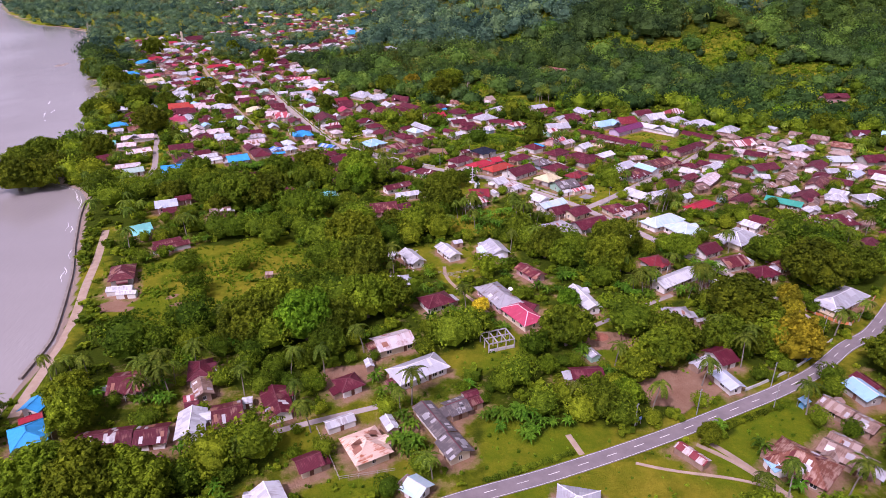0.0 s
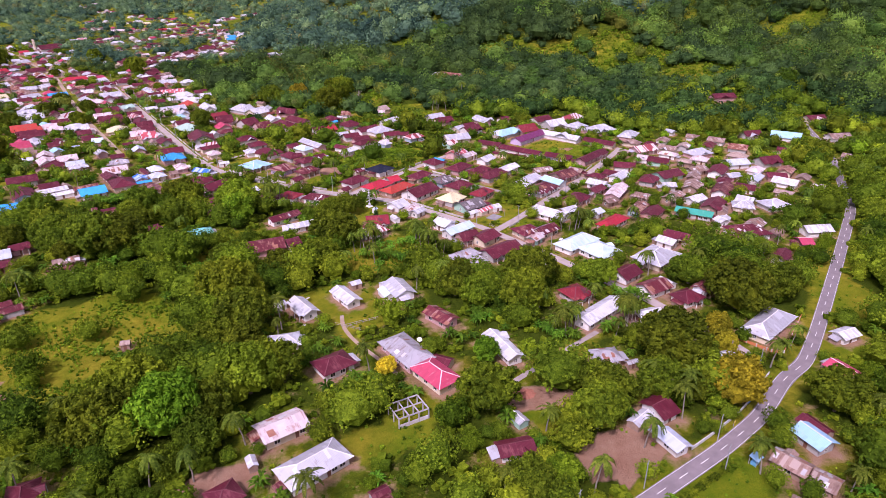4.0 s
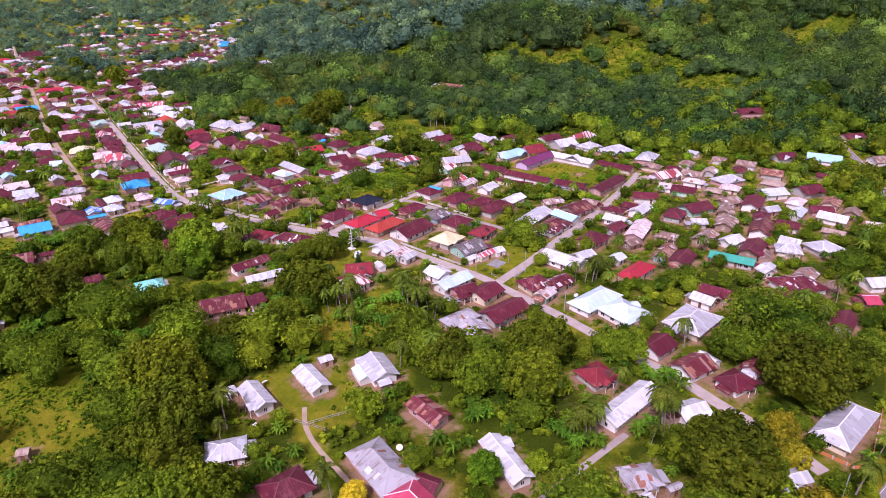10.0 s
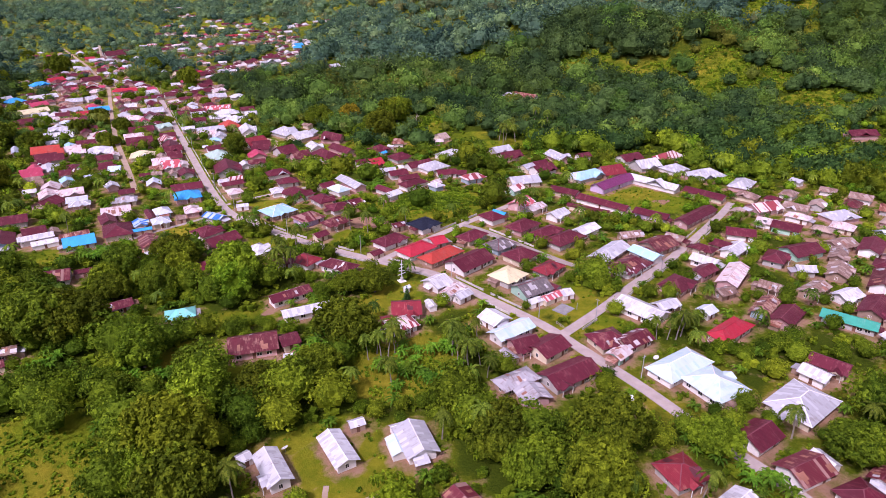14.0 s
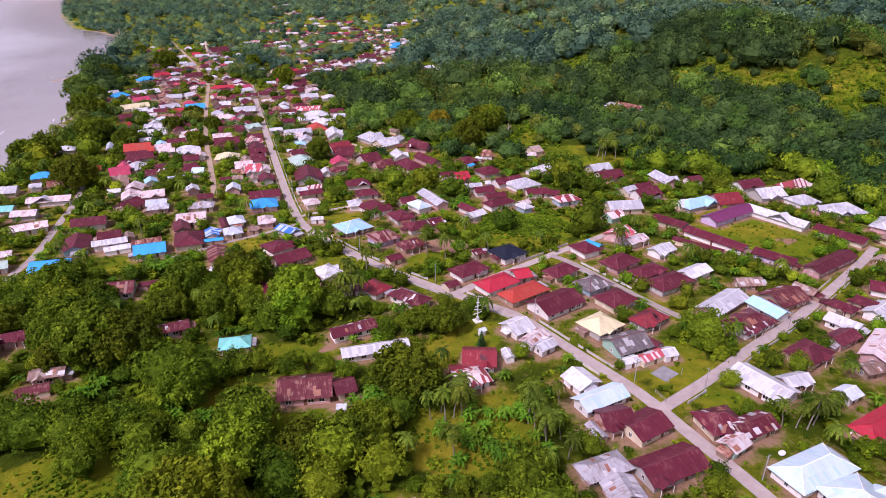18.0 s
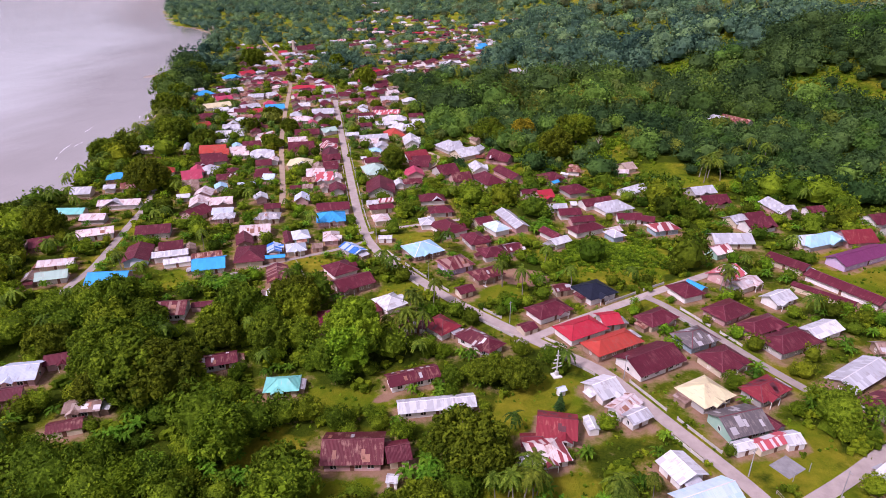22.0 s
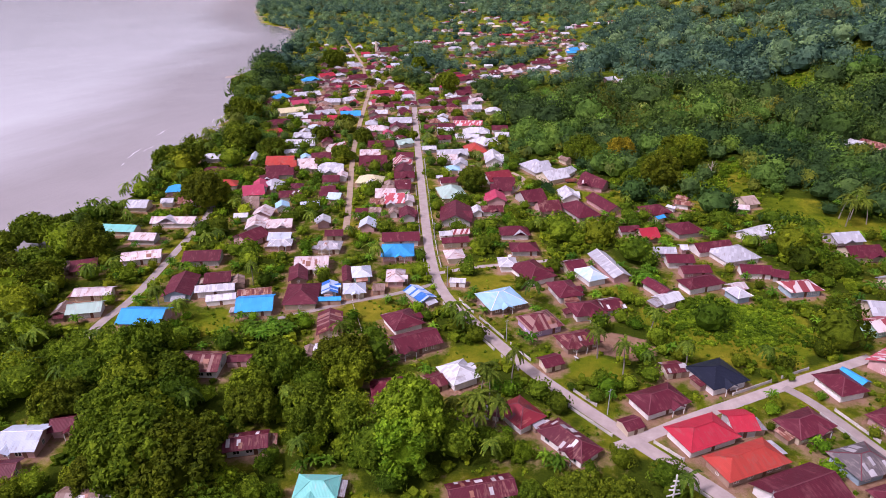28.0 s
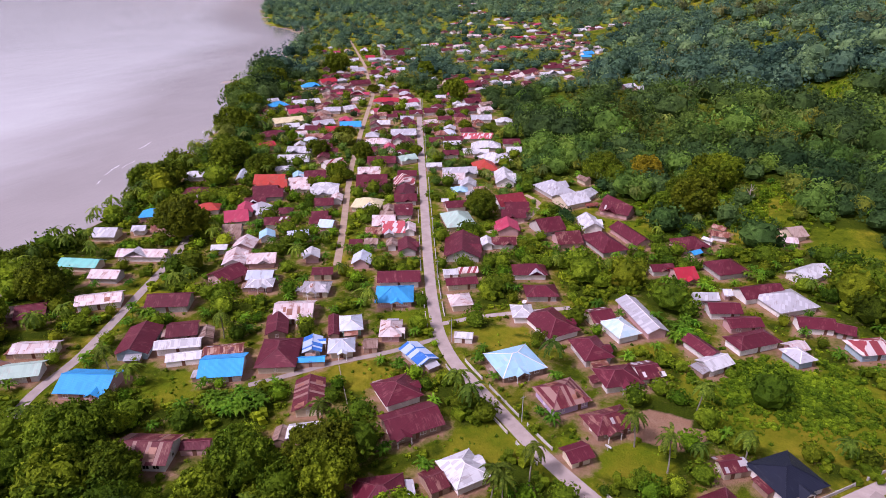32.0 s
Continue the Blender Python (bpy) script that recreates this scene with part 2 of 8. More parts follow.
LEAF = {"mango": leafage("leaves_dark", (0.035, 0.064, 0.004), (0.204, 0.252, 0.013)),
        "broad": leafage("leaves_mid", (0.045, 0.083, 0.005), (0.243, 0.309, 0.014)),
        "bright": leafage("leaves_bright", (0.047, 0.108, 0.005), (0.241, 0.360, 0.013)),
        "olive": leafage("leaves_olive", (0.069, 0.111, 0.005), (0.308, 0.386, 0.017)),
        "yellow": leafage("leaves_yellow", (0.381, 0.278, 0.010), (0.829, 0.618, 0.030)),
        "orange": leafage("leaves_orange", (0.134, 0.103, 0.006), (0.426, 0.319, 0.018)),
        "palm": leafage("palm_fronds", (0.043, 0.080, 0.008), (0.213, 0.258, 0.030), gloss=0.5),
        "banana": leafage("banana_leaves", (0.052, 0.139, 0.008), (0.190, 0.345, 0.024), gloss=0.5),
        # deep: dark green with some blue of distance haze mixed in
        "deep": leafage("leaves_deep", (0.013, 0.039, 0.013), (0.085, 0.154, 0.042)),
        "shrub": leafage("shrub_leaves", (0.052, 0.095, 0.004), (0.269, 0.314, 0.013))}
# hill forest: haze put into the leaf colour, cooler, greyer than village trees
HAZED_HILL = {"mango": leafage("hazed_hill_leaves_dark", (0.026, 0.064, 0.015), (0.150, 0.242, 0.050), calm=0.6), "broad": leafage("hazed_hill_leaves_mid", (0.039, 0.081, 0.015), (0.201, 0.289, 0.053), calm=0.6),
        "olive": leafage("hazed_hill_leaves_olive", (0.060, 0.084, 0.013), (0.270, 0.289, 0.043), calm=0.6), "bright": leafage("hazed_hill_leaves_bright", (0.042, 0.097, 0.014), (0.193, 0.303, 0.046), calm=0.6),
        "palm": leafage("hazed_hill_palm_fronds", (0.055, 0.091, 0.022), (0.201, 0.249, 0.061), gloss=0.5, calm=0.6), "deep": leafage("hazed_hill_leaves_deep", (0.022, 0.059, 0.023), (0.112, 0.206, 0.067), calm=0.6)}
# the woods far inland: bluer still, with more haze in the colour
HAZED_FAR = {"mango": leafage("hazed_far_leaves_dark", (0.041, 0.091, 0.066), (0.175, 0.283, 0.181), calm=1.0), "broad": leafage("hazed_far_leaves_mid", (0.052, 0.106, 0.066), (0.225, 0.328, 0.181), calm=1.0),
          "olive": leafage("hazed_far_leaves_olive", (0.078, 0.106, 0.056), (0.304, 0.332, 0.149), calm=1.0), "bright": leafage("hazed_far_leaves_bright", (0.057, 0.121, 0.061), (0.230, 0.348, 0.160), calm=1.0),
          "palm": leafage("hazed_far_palm_fronds", (0.072, 0.115, 0.072), (0.248, 0.299, 0.176), gloss=0.5, calm=1.0), "deep": leafage("hazed_far_leaves_deep", (0.033, 0.081, 0.072), (0.138, 0.251, 0.197), calm=1.0)}

# ---- lie of the land ----
SHORE = [(-60, -400), (-95, -60), (-117, 100), (-122, 150), (-124, 170), (-132, 191), (-143, 218), (-156, 244), (-171, 277), (-180, 300), (-192, 316), (-208, 326), (-216, 342), (-230, 372), (-250, 408),
         (-254, 440), (-268, 470), (-283, 505), (-305, 576), (-350, 650), (-420, 767), (-470, 875), (-536, 1005), (-590, 1115), (-690, 1205), (-790, 1285), (-985, 1530), (-1200, 1850), (-2600, 4200)]
SX, SY = np.array([p[0] for p in SHORE], float), np.array([p[1] for p in SHORE], float)


def inland(x, y):
    """Metres east of the shoreline."""
    return x - np.interp(y, SY, SX)


def smooth(v, a, b):
    s = np.clip((v - a) / (b - a), 0, 1)
    return s * s * (3 - 2 * s)


def waves(x, y):
    return np.sin(x / 61 + 1.3) * np.cos(y / 83 + 0.4) + 0.6 * np.sin((x + y) / 37) * np.cos((x - 0.6 * y) / 47 + 2)


def height(x, y):
    """The village plain, the bank that falls to the sea, and the wooded hills inland."""
    x, y = np.asarray(x, float), np.asarray(y, float)
    foot = np.interp(x, [-700, -450, -250, -150, -60, 60, 340, 900], [2300, 1900, 1350, 950, 650, 520, 440, 330])
    s = y - foot
    east = 0.32 + 0.68 * smooth(x, -60, 380)
    hill = np.maximum(0, s - 15) * 0.17 * east
    hill = np.where(hill > 60, 60 + (hill - 60) * 0.55, hill)
    spur = 1 - 2 * np.abs(np.sin(x / 88 + 0.9 * np.sin(y / 120) + 0.6))
    hill = hill + smooth(s, 60, 260) * (3 + 13 * east) * spur + smooth(s, 40, 220) * (4 + 7 * east) * waves(x, y) + smooth(s, 500, 1100) * 24 * waves(x / 3.2, y / 3.2)
    knoll = 5.0 * np.exp(-(((x - 45) / 50) ** 2 + ((y - 540) / 40) ** 2))
    bank = -1.9 + 1.9 * smooth(inland(x, y), -2, 7) - 3 * smooth(-inland(x, y), 5, 60)
    return np.minimum(bank, 0) + np.maximum(hill, 0) + knoll * smooth(s, -30, 40)


def part(name, bm, material, parent=None, label=""):
    me = bpy.data.meshes.new(name)
    bm.to_mesh(me)
    bm.free()
    me.materials.append(material)
    ob = new(name, me)
    ob.parent = parent
    return tagged(ob, label)


def mesh_part(name, me, parent=None, label=""):
    ob = new(name, me)
    ob.parent = parent
    return tagged(ob, label)


def raw(name, verts, faces, material):
    me = bpy.data.meshes.new(name)
    me.from_pydata(verts, [], faces)
    me.materials.append(material)
    return me


def fast(name, verts, quads, material, soft=False):
    """A mesh out of arrays of corners and four-sided faces."""
    me = bpy.data.meshes.new(name)
    nv, nq = len(verts), len(quads)
    me.vertices.add(nv)
    me.vertices.foreach_set("co", np.asarray(verts, np.float32).ravel())
    me.loops.add(nq * 4)
    me.loops.foreach_set("vertex_index", np.asarray(quads, np.int32).ravel())
    me.polygons.add(nq)
    me.polygons.foreach_set("loop_start", np.arange(0, nq * 4, 4, dtype=np.int32))
    me.polygons.foreach_set("use_smooth", np.full(nq, soft))
    me.update(calc_edges=True)
    me.materials.append(material)
    return me


def box_mesh(name, sx, sy, sz, material, bevel=0.0):
    """A block on its base, with softened edges."""
    bm = bmesh.new()
    bmesh.ops.create_cube(bm, size=1.0, matrix=Matrix.Translation((0, 0, sz / 2)) @ Matrix.Diagonal((sx, sy, sz, 1)))
    if bevel:
        bmesh.ops.bevel(bm, geom=bm.edges[:], offset=bevel, segments=1, affect="EDGES")
    me = bpy.data.meshes.new(name)
    bm.to_mesh(me)
    bm.free()
    me.materials.append(material)
    return me


# ---- roads ----
ROADS = {
    "highway": (4.5, [(-60, 78), (5.5, 104.4), (22.7, 110.2), (40.7, 117.4), (57.3, 124.6), (75.1, 133.2), (90.4, 140.5), (107.1, 150), (124.5, 164.5), (134.3, 169.3), (148.6, 183.1), (167.7, 202.6), (191.4, 226.9), (216.6, 253.1), (242.4, 280.2), (294.6, 358.5), (315.4, 396.9), (335.7, 438.2), (344, 452)]),
    "main": (4.0, [(-229.4, 738), (-184.4, 639.8), (-146.1, 557), (-116.7, 494), (-98.3, 454.7), (-84, 424.8), (-71.8, 401.7), (-62, 389), (-27.4, 360.3), (-10, 348.9), (9.8, 337.2), (29.3, 327), (43.8, 309.7), (54.7, 297.5), (64.8, 285.8), (70.9, 275.1), (84.3, 253.9), (91.9, 239.3), (98.6, 226.6), (106.4, 214.8), (110.5, 202.9), (116.9, 191.4), (120.8, 176.5)]),
    "tracka": (0.8, [(45.3, 114.5), (51.8, 111.8), (63.1, 110.5), (73.5, 107.7), (77.1, 104.7)]),
    "trackb": (1.2, [(61.9, 120.7), (69, 115.3), (74.6, 107.3), (75.4, 103.4)]),
    "sidea": (3.6, [(67.4, 281.1), (84.6, 297.1), (101, 314.5), (120, 332.5), (143, 358), (168, 387), (178, 400)]),
    "sideb": (3.0, [(42.5, 376.5), (47, 374.5), (58, 361.5), (67.5, 350), (76.8, 338.8), (85.5, 330)]),
    "sidec": (3.4, [(2.5, 335.5), (9.3, 342.4), (18.5, 353.1), (28.5, 362.9), (39.2, 373.7), (47.8, 382.6), (56.8, 391), (68, 402)]),
    "parallel": (3.0, [(-126.8, 432.1), (-139, 456.7), (-161.9, 500.5), (-183.4, 542.1), (-222, 624.8), (-271.3, 734.6), (-364.2, 889.6), (-497, 1090)]),
    "coast": (3.2, [(-155.8, 318), (-163.3, 332.9), (-164.2, 346.1), (-172.3, 367.7), (-181, 389.3), (-190.5, 414.7), (-206.1, 443.2)]),
    "lane": (2.0, [(-110.3, 357.1), (-101.5, 366.1), (-95.5, 373.9), (-86.2, 381.7), (-77.9, 389.6), (-71.4, 398.3)]),
    "seaside": (3.0, [(-149, 257.7), (-137.9, 227.5), (-130.6, 203.7), (-123.4, 183.6), (-118.8, 166.3), (-116.4, 152.9), (-114.5, 141), (-112.5, 132)]),
    "bend": (2.4, [(-83.2, 484.4), (-71.2, 503.2), (-69.8, 528.9), (-80.7, 537.6)]),
    "link": (2.2, [(-73.8, 406.4), (-62.8, 416.6), (-47.9, 425.8), (-36.2, 433.4)]),
    "foot": (1.5, [(33.2, 117.4), (31.1, 124.4)]),
    "footb": (1.3, [(0.5, 219.9), (-0.1, 212.5), (5.1, 201.4), (11.2, 192.2), (16, 183)]),
    "footc": (1.8, [(46.4, 174.4), (53.9, 179.3), (58.3, 182.3), (80.9, 196.3)]),
    "lane0": (2.0, [(-48.6, 123.3), (-35.6, 129.1), (-14.4, 136.9)]),
    "drive": (1.6, [(63.9, 123.1), (70.4, 115.3), (76.6, 103.7)]),
}


def thin(points, step):
    """The smooth line through the points, cut into even steps."""
    p = np.array(points, float)
    d = np.r_[0, np.cumsum(np.hypot(*np.diff(p, axis=0).T))]
    fine = np.linspace(0, d[-1], max(2, int(d[-1] / step)))
    out = np.stack([np.interp(fine, d, p[:, k]) for k in (0, 1)], 1)
    for _ in range(max(2, int(8 / step) * 3)):
        out[1:-1] = 0.25 * out[:-2] + 0.5 * out[1:-1] + 0.25 * out[2:]
    return out


LINES = {k: (w, thin(p, 2.0)) for k, (w, p) in ROADS.items()}
ROADPTS = np.concatenate([np.c_[p, np.full(len(p), w / 2)] for w, p in LINES.values()])


def road_gap(x, y):
    return float((np.hypot(ROADPTS[:, 0] - x, ROADPTS[:, 1] - y) - ROADPTS[:, 2]).min())


# ---- houses: place, heading, roof length and width, form, colour ----
PLOTS = []


def plot(x, y, turn, length, width, form, colour):
    PLOTS.append((x, y, turn, length, width, form, colour))


plot(155.3, 179.2, 14.5, 7.8, 6, "gable", "white")
plot(140.4, 162.4, -75.5, 8, 6.8, "gable", "pink")
plot(-102.3, 122.2, 126.6, 10, 8, "hip", "blue")
plot(-107.3, 133.8, 84.5, 5.8, 6, "gable", "blue")
plot(-105.9, 129.4, 33.1, 5.4, 3, "gable", "red")
plot(-66.5, 134.7, 20.5, 3.6, 3, "gable", "maroon")
plot(-52.3, 136.3, 13.4, 2.8, 3, "gable", "white")
plot(-38.1, 102.3, -59.2, 6.9, 7, "gable", "white")
plot(-42.4, 102.6, 8.6, 2.8, 4, "gable", "zinc")
plot(-6, 105.1, -38.1, 5.5, 6, "gable", "bluew")
plot(-111.8, 196.6, 6.4, 7, 3, "gable", "white")
plot(-65, 211.2, 5.7, 2.9, 3, "gable", "shed")
plot(-128.8, 249, 12.1, 7.6, 6, "gable", "teal")
plot(-111.8, 236.8, 31, 14.7, 5, "gable", "rustm")
plot(-103.3, 267.8, 33.2, 8.5, 5, "gable", "rustm")
plot(2.5, 117.7, -60.5, 7.4, 7, "gable", "slate")
plot(7.6, 135.6, 28.9, 4.9, 4, "gable", "rustm")
plot(28.7, 100.1, -12.7, 9.4, 9, "hip", "zinc")
plot(83, 112, -48.1, 14, 11, "hip", "rust")
plot(76.9, 111.8, -82.5, 4.6, 4, "gable", "ltblue")
plot(94.6, 114.1, -49.2, 11.7, 7, "gable", "brown")
plot(113.1, 138.5, -75.5, 8.7, 7, "gable", "ltblue")
plot(116.7, 142.7, -75.5, 7.8, 5, "gable", "maroon")
plot(40.2, 147.2, 5.2, 9.3, 6, "gable", "maroon")
plot(28.9, 186.1, -34.8, 6, 5, "gable", "maroon")
plot(-17.1, 203.4, 7, 9.9, 8, "hip", "zinc")
plot(-2.3, 189.2, 28.6, 11, 9, "hip", "maroon")
plot(76.1, 243.7, 27.4, 6.2, 6, "gable", "white")
plot(117.1, 221.5, -70.7, 6.2, 5, "gable", "white")
plot(83.3, 176.3, 14.5, 4, 2, "gable", "zincg")
plot(109.4, 170.8, -75.5, 7, 4.8, "gable", "zinc")
plot(204.1, 255.8, -2.2, 12.5, 8, "gable", "white")
plot(190.2, 244.8, -9.7, 5.7, 8, "gable", "pink")
plot(169.2, 271.3, -82.2, 5.5, 6, "gable", "white")
plot(113, 356.7, 11.9, 10.3, 7, "gable", "brown")
plot(131.3, 352.3, -45.9, 8.4, 7, "gable", "brown")
plot(106.4, 295.6, 23.8, 9.2, 6, "gable", "zinc")
plot(-17.1, 270.4, 8.8, 2.8, 3, "gable", "white")
plot(-8.5, 331.1, -30.6, 14.5, 8, "hip", "patch")
plot(-142.1, 405.3, 26.4, 9.9, 7, "hip", "zinc")
plot(-105.4, 331.4, 26.3, 7.1, 4, "gable", "maroon")
plot(-200.3, 408.9, 20.6, 20.1, 7, "gable", "zincp")
plot(-43, 347.2, 140.4, 10, 9, "hip", "white")
plot(-48.1, 342.3, 50.4, 3.8, 7, "gable", "rustm")
plot(-55.7, 451.7, 22.3, 12.8, 9, "hip", "maroon")
plot(-47.7, 437.2, 23.1, 11.5, 9, "hip", "maroon")
plot(17, 440.2, 26.7, 11.4, 7, "gable", "maroon")
plot(11.1, 447.5, 20.5, 10.8, 8, "gable", "maroon")
plot(5.3, 454.2, 20.1, 9.3, 6, "gable", "zinc")
plot(12.3, 460.3, 20.8, 3.3, 5, "gable", "white")
plot(22.7, 465.1, 34.9, 16.3, 9, "gable", "maroon")
plot(-10.4, 471.7, 29.1, 10.7, 6, "gable", "maroon")
plot(38.1, 448.5, 14.6, 11.6, 8, "gable", "maroon")
plot(46.7, 447.9, -6.3, 5.7, 7, "gable", "maroon")
plot(31.6, 426.4, 129.5, 8, 6.6, "hip", "zinc")
plot(-75.9, 433.2, 30.6, 11.6, 6, "gable", "maroon")
plot(-82.6, 439.8, 29.4, 5.6, 5, "gable", "white")
plot(-76.8, 442.8, 29.2, 7.4, 5, "gable", "stripe")
plot(-62.8, 400.9, 15.5, 5.9, 4, "gable", "white")
plot(-229.7, 443.9, 32.2, 12.1, 9.4, "hip", "blue")
plot(-221.7, 427.7, 28.6, 6, 6, "gable", "zinc")
plot(-252.6, 495.9, 24.9, 11.5, 8.9, "hip", "white")
plot(-234, 475.7, 26.3, 11.7, 9.1, "hip", "maroon")
plot(-223.7, 459, 30.1, 9.3, 7.2, "gable", "maroon")
plot(-211.9, 459.1, 31.4, 11.1, 8.6, "hip", "redo")
plot(-203.7, 497.2, 31.6, 15.7, 11, "gable", "redo")
plot(-197.2, 485.5, 31.9, 14.6, 11, "gable", "maroon")
plot(-183.9, 463.9, 30.7, 7.6, 7, "hip", "zinc")
plot(-179, 436.3, 24.8, 7.3, 8, "gable", "brown")
plot(-176.4, 424.7, 28.6, 6.5, 5.1, "gable", "white")
plot(-219.4, 540.1, 24.7, 18.3, 11, "gable", "white")
plot(-227.5, 558, 20.1, 14.7, 11, "gable", "zinc")
plot(-214.9, 522.9, 32.5, 8.8, 6.9, "gable", "white")
plot(-194.4, 541.4, 63.1, 12.5, 9.7, "gable", "stripe")
plot(-188, 499.9, 24.9, 9.5, 7.4, "gable", "zincp")
plot(-173.8, 499.5, 32.2, 14.1, 11, "gable", "white")
plot(-154.6, 465, 32.1, 9.7, 7.6, "gable", "maroon")
plot(-131.5, 504.4, 28.7, 11, 8.6, "gable", "maroon")
plot(-124, 487.4, 19.7, 7.9, 7, "gable", "maroon")
plot(-130.1, 482.4, 19.7, 6.2, 7, "gable", "brown")
plot(-186.7, 618.4, 26.4, 17, 11, "gable", "zinc")
plot(-192.5, 592.8, 22.4, 16.7, 11, "hip", "zincp")
plot(-171.5, 557.2, 25.5, 16.6, 11, "gable", "maroon")
plot(-168.2, 536, 27, 12.5, 9.8, "gable", "zincp")
plot(-160.3, 566.7, 53.3, 11.5, 9, "gable", "pteal")
plot(-231.1, 625.7, 30.2, 15, 11, "gable", "blue")
plot(-251.7, 622.5, 49.5, 15.6, 11, "gable", "zinc")
plot(-231.8, 611.1, 24, 18.5, 11, "gable", "red")
plot(-244.9, 710.9, 20.6, 24.2, 9, "hip", "red")
plot(-225.9, 713.4, 59.8, 12.9, 10.1, "gable", "pink")
plot(-303.1, 679.4, 47.9, 22.1, 11, "gable", "white")
plot(-290.4, 647.4, 49, 13.9, 10.8, "gable", "pink")
plot(-279.6, 620.3, 47.6, 21.6, 11, "gable", "cream")
plot(-266, 584.5, 45.5, 18.8, 11, "hip", "maroon")
plot(-253.8, 559.8, 57.6, 11, 8.6, "gable", "red")
plot(-318.7, 663.5, 55.5, 15.3, 11, "hip", "blue")
plot(-340.5, 744.6, 50.9, 17.5, 11, "hip", "blue")
plot(-339.4, 771.3, 56.2, 16.5, 11, "gable", "red")
plot(-285.6, 725.7, 20.9, 28.4, 6, "gable", "pink")
plot(-268.7, 663.4, 27.4, 13.2, 10.3, "gable", "zinc")
plot(-259.7, 673, 62.9, 11, 8.6, "gable", "white")
plot(-305.6, 773.5, 50.2, 19.4, 11, "gable", "maroon")
plot(-343.7, 838, 63.3, 14.6, 11, "gable", "zinc")
plot(-386.4, 892.6, 29.6, 15.9, 11, "gable", "white")
plot(-204.7, 677.9, 26.9, 10.3, 8, "gable", "maroon")
plot(-219.6, 700.5, 57.8, 11.3, 8.8, "gable", "white")
plot(-194.8, 643.2, 54.1, 10.2, 7.9, "gable", "maroon")
plot(-146.7, 604.1, 27.7, 11.3, 8.8, "gable", "white")
plot(-140.1, 585.6, 30.4, 9.4, 7.3, "gable", "maroon")
plot(-126.1, 609.8, 19.1, 18.5, 11, "hip", "white")
plot(-138.3, 628.4, 22.3, 20.6, 11, "gable", "redz")
plot(-122.5, 554, 30.3, 19, 11, "gable", "zinc")
plot(-121.6, 543.1, 26.4, 12, 9.4, "gable", "zincp")
plot(-34.4, 527.8, -13.3, 14.3, 11, "gable", "patch")
plot(-77.2, 503.7, 20.8, 11.2, 8.7, "gable", "maroon")
plot(9.7, 514, -1.5, 7.4, 5.8, "gable", "rust")
plot(36.1, 517.9, 7.3, 6.3, 6, "gable", "zincp")
plot(-112.9, 509.2, 21.5, 3.6, 4, "gable", "white")
plot(-151.3, 891.4, 41.9, 27.4, 8, "gable", "white")
plot(-173.6, 700.6, 53, 23.7, 11, "gable", "maroon")
plot(-179.8, 732.5, 42.3, 14, 10.9, "gable", "maroon")
plot(-153.4, 679.7, 24.5, 15.4, 11, "gable", "zinc")
plot(-230.3, 814.4, 62.7, 15.1, 11, "gable", "maroon")
plot(-211.8, 808.4, 53.4, 13.9, 10.9, "gable", "red")
plot(-202.5, 798.2, 49.2, 14.6, 11, "gable", "maroon")
plot(-206.4, 774.3, 24.9, 9.2, 7.2, "gable", "white")
plot(-184.7, 840.4, 51.9, 10.4, 8.1, "gable", "rustm")
plot(-175.5, 889.6, 60.5, 19.2, 11, "gable", "maroon")
plot(-312.4, 1193.4, 65.5, 16, 6, "gable", "brown")
plot(-225, 1168.4, 49.4, 16, 6, "gable", "maroon")
plot(-162.5, 1084, 57.7, 16, 6, "gable", "zincp")
plot(-140.9, 1026.1, 53.9, 16, 11, "gable", "blue")
plot(-190.8, 1248.9, 49.1, 16, 11, "gable", "white")
plot(-218.5, 1224, 65.3, 16, 6, "gable", "maroon")
plot(-440.5, 1375.1, 69.9, 16, 6, "gable", "pink")
plot(-382.4, 1241.4, 79.5, 16, 6, "gable", "brown")
plot(-380.4, 1490.2, 70.9, 16, 6, "gable", "white")
plot(-313.8, 1423.7, 66.7, 16, 6, "gable", "maroon")
plot(-591.2, 1826.1, 75, 16, 6, "gable", "pink")
plot(-491, 1620.9, 76.6, 16, 6, "gable", "zincp")
plot(-147.4, 1265.7, 42.5, 16, 6, "gable", "white")
plot(-66.9, 816.2, 52.6, 13.5, 10.6, "gable", "white")
plot(-56.9, 811.8, 60.8, 12.2, 9.5, "gable", "white")
plot(74.1, 494.5, 30.4, 13.3, 10.4, "gable", "zinc")
plot(78.1, 481.1, 26.3, 14.5, 11, "gable", "maroon")
plot(86, 457.6, 39.6, 11.7, 9.1, "gable", "zinc")
plot(92.7, 452.7, 35.4, 15, 11, "gable", "maroon")
plot(122.4, 478.6, 26.2, 9.3, 7.2, "gable", "maroon")
plot(78.9, 432.3, 14.1, 16.9, 11, "gable", "zinc")
plot(72.5, 419.3, 39.5, 9.5, 8, "gable", "stripe")
plot(111.3, 631.3, -46.1, 22.6, 11, "gable", "rust")
plot(98.9, 635.1, -46.4, 15, 11, "gable", "white")
plot(193.6, 422.4, 49.8, 17.4, 11, "hip", "zinc")
plot(187.3, 387.5, 17.8, 15.6, 11, "gable", "stripe")
plot(216.8, 375.2, 16.4, 15.8, 11, "hip", "zinc")
plot(161.6, 357.1, -21.1, 12.2, 9.5, "gable", "maroon")
plot(185.2, 362.4, -40.2, 12.3, 9.6, "gable", "maroon")
plot(180, 368.6, -40.2, 9.9, 7.7, "gable", "zincp")
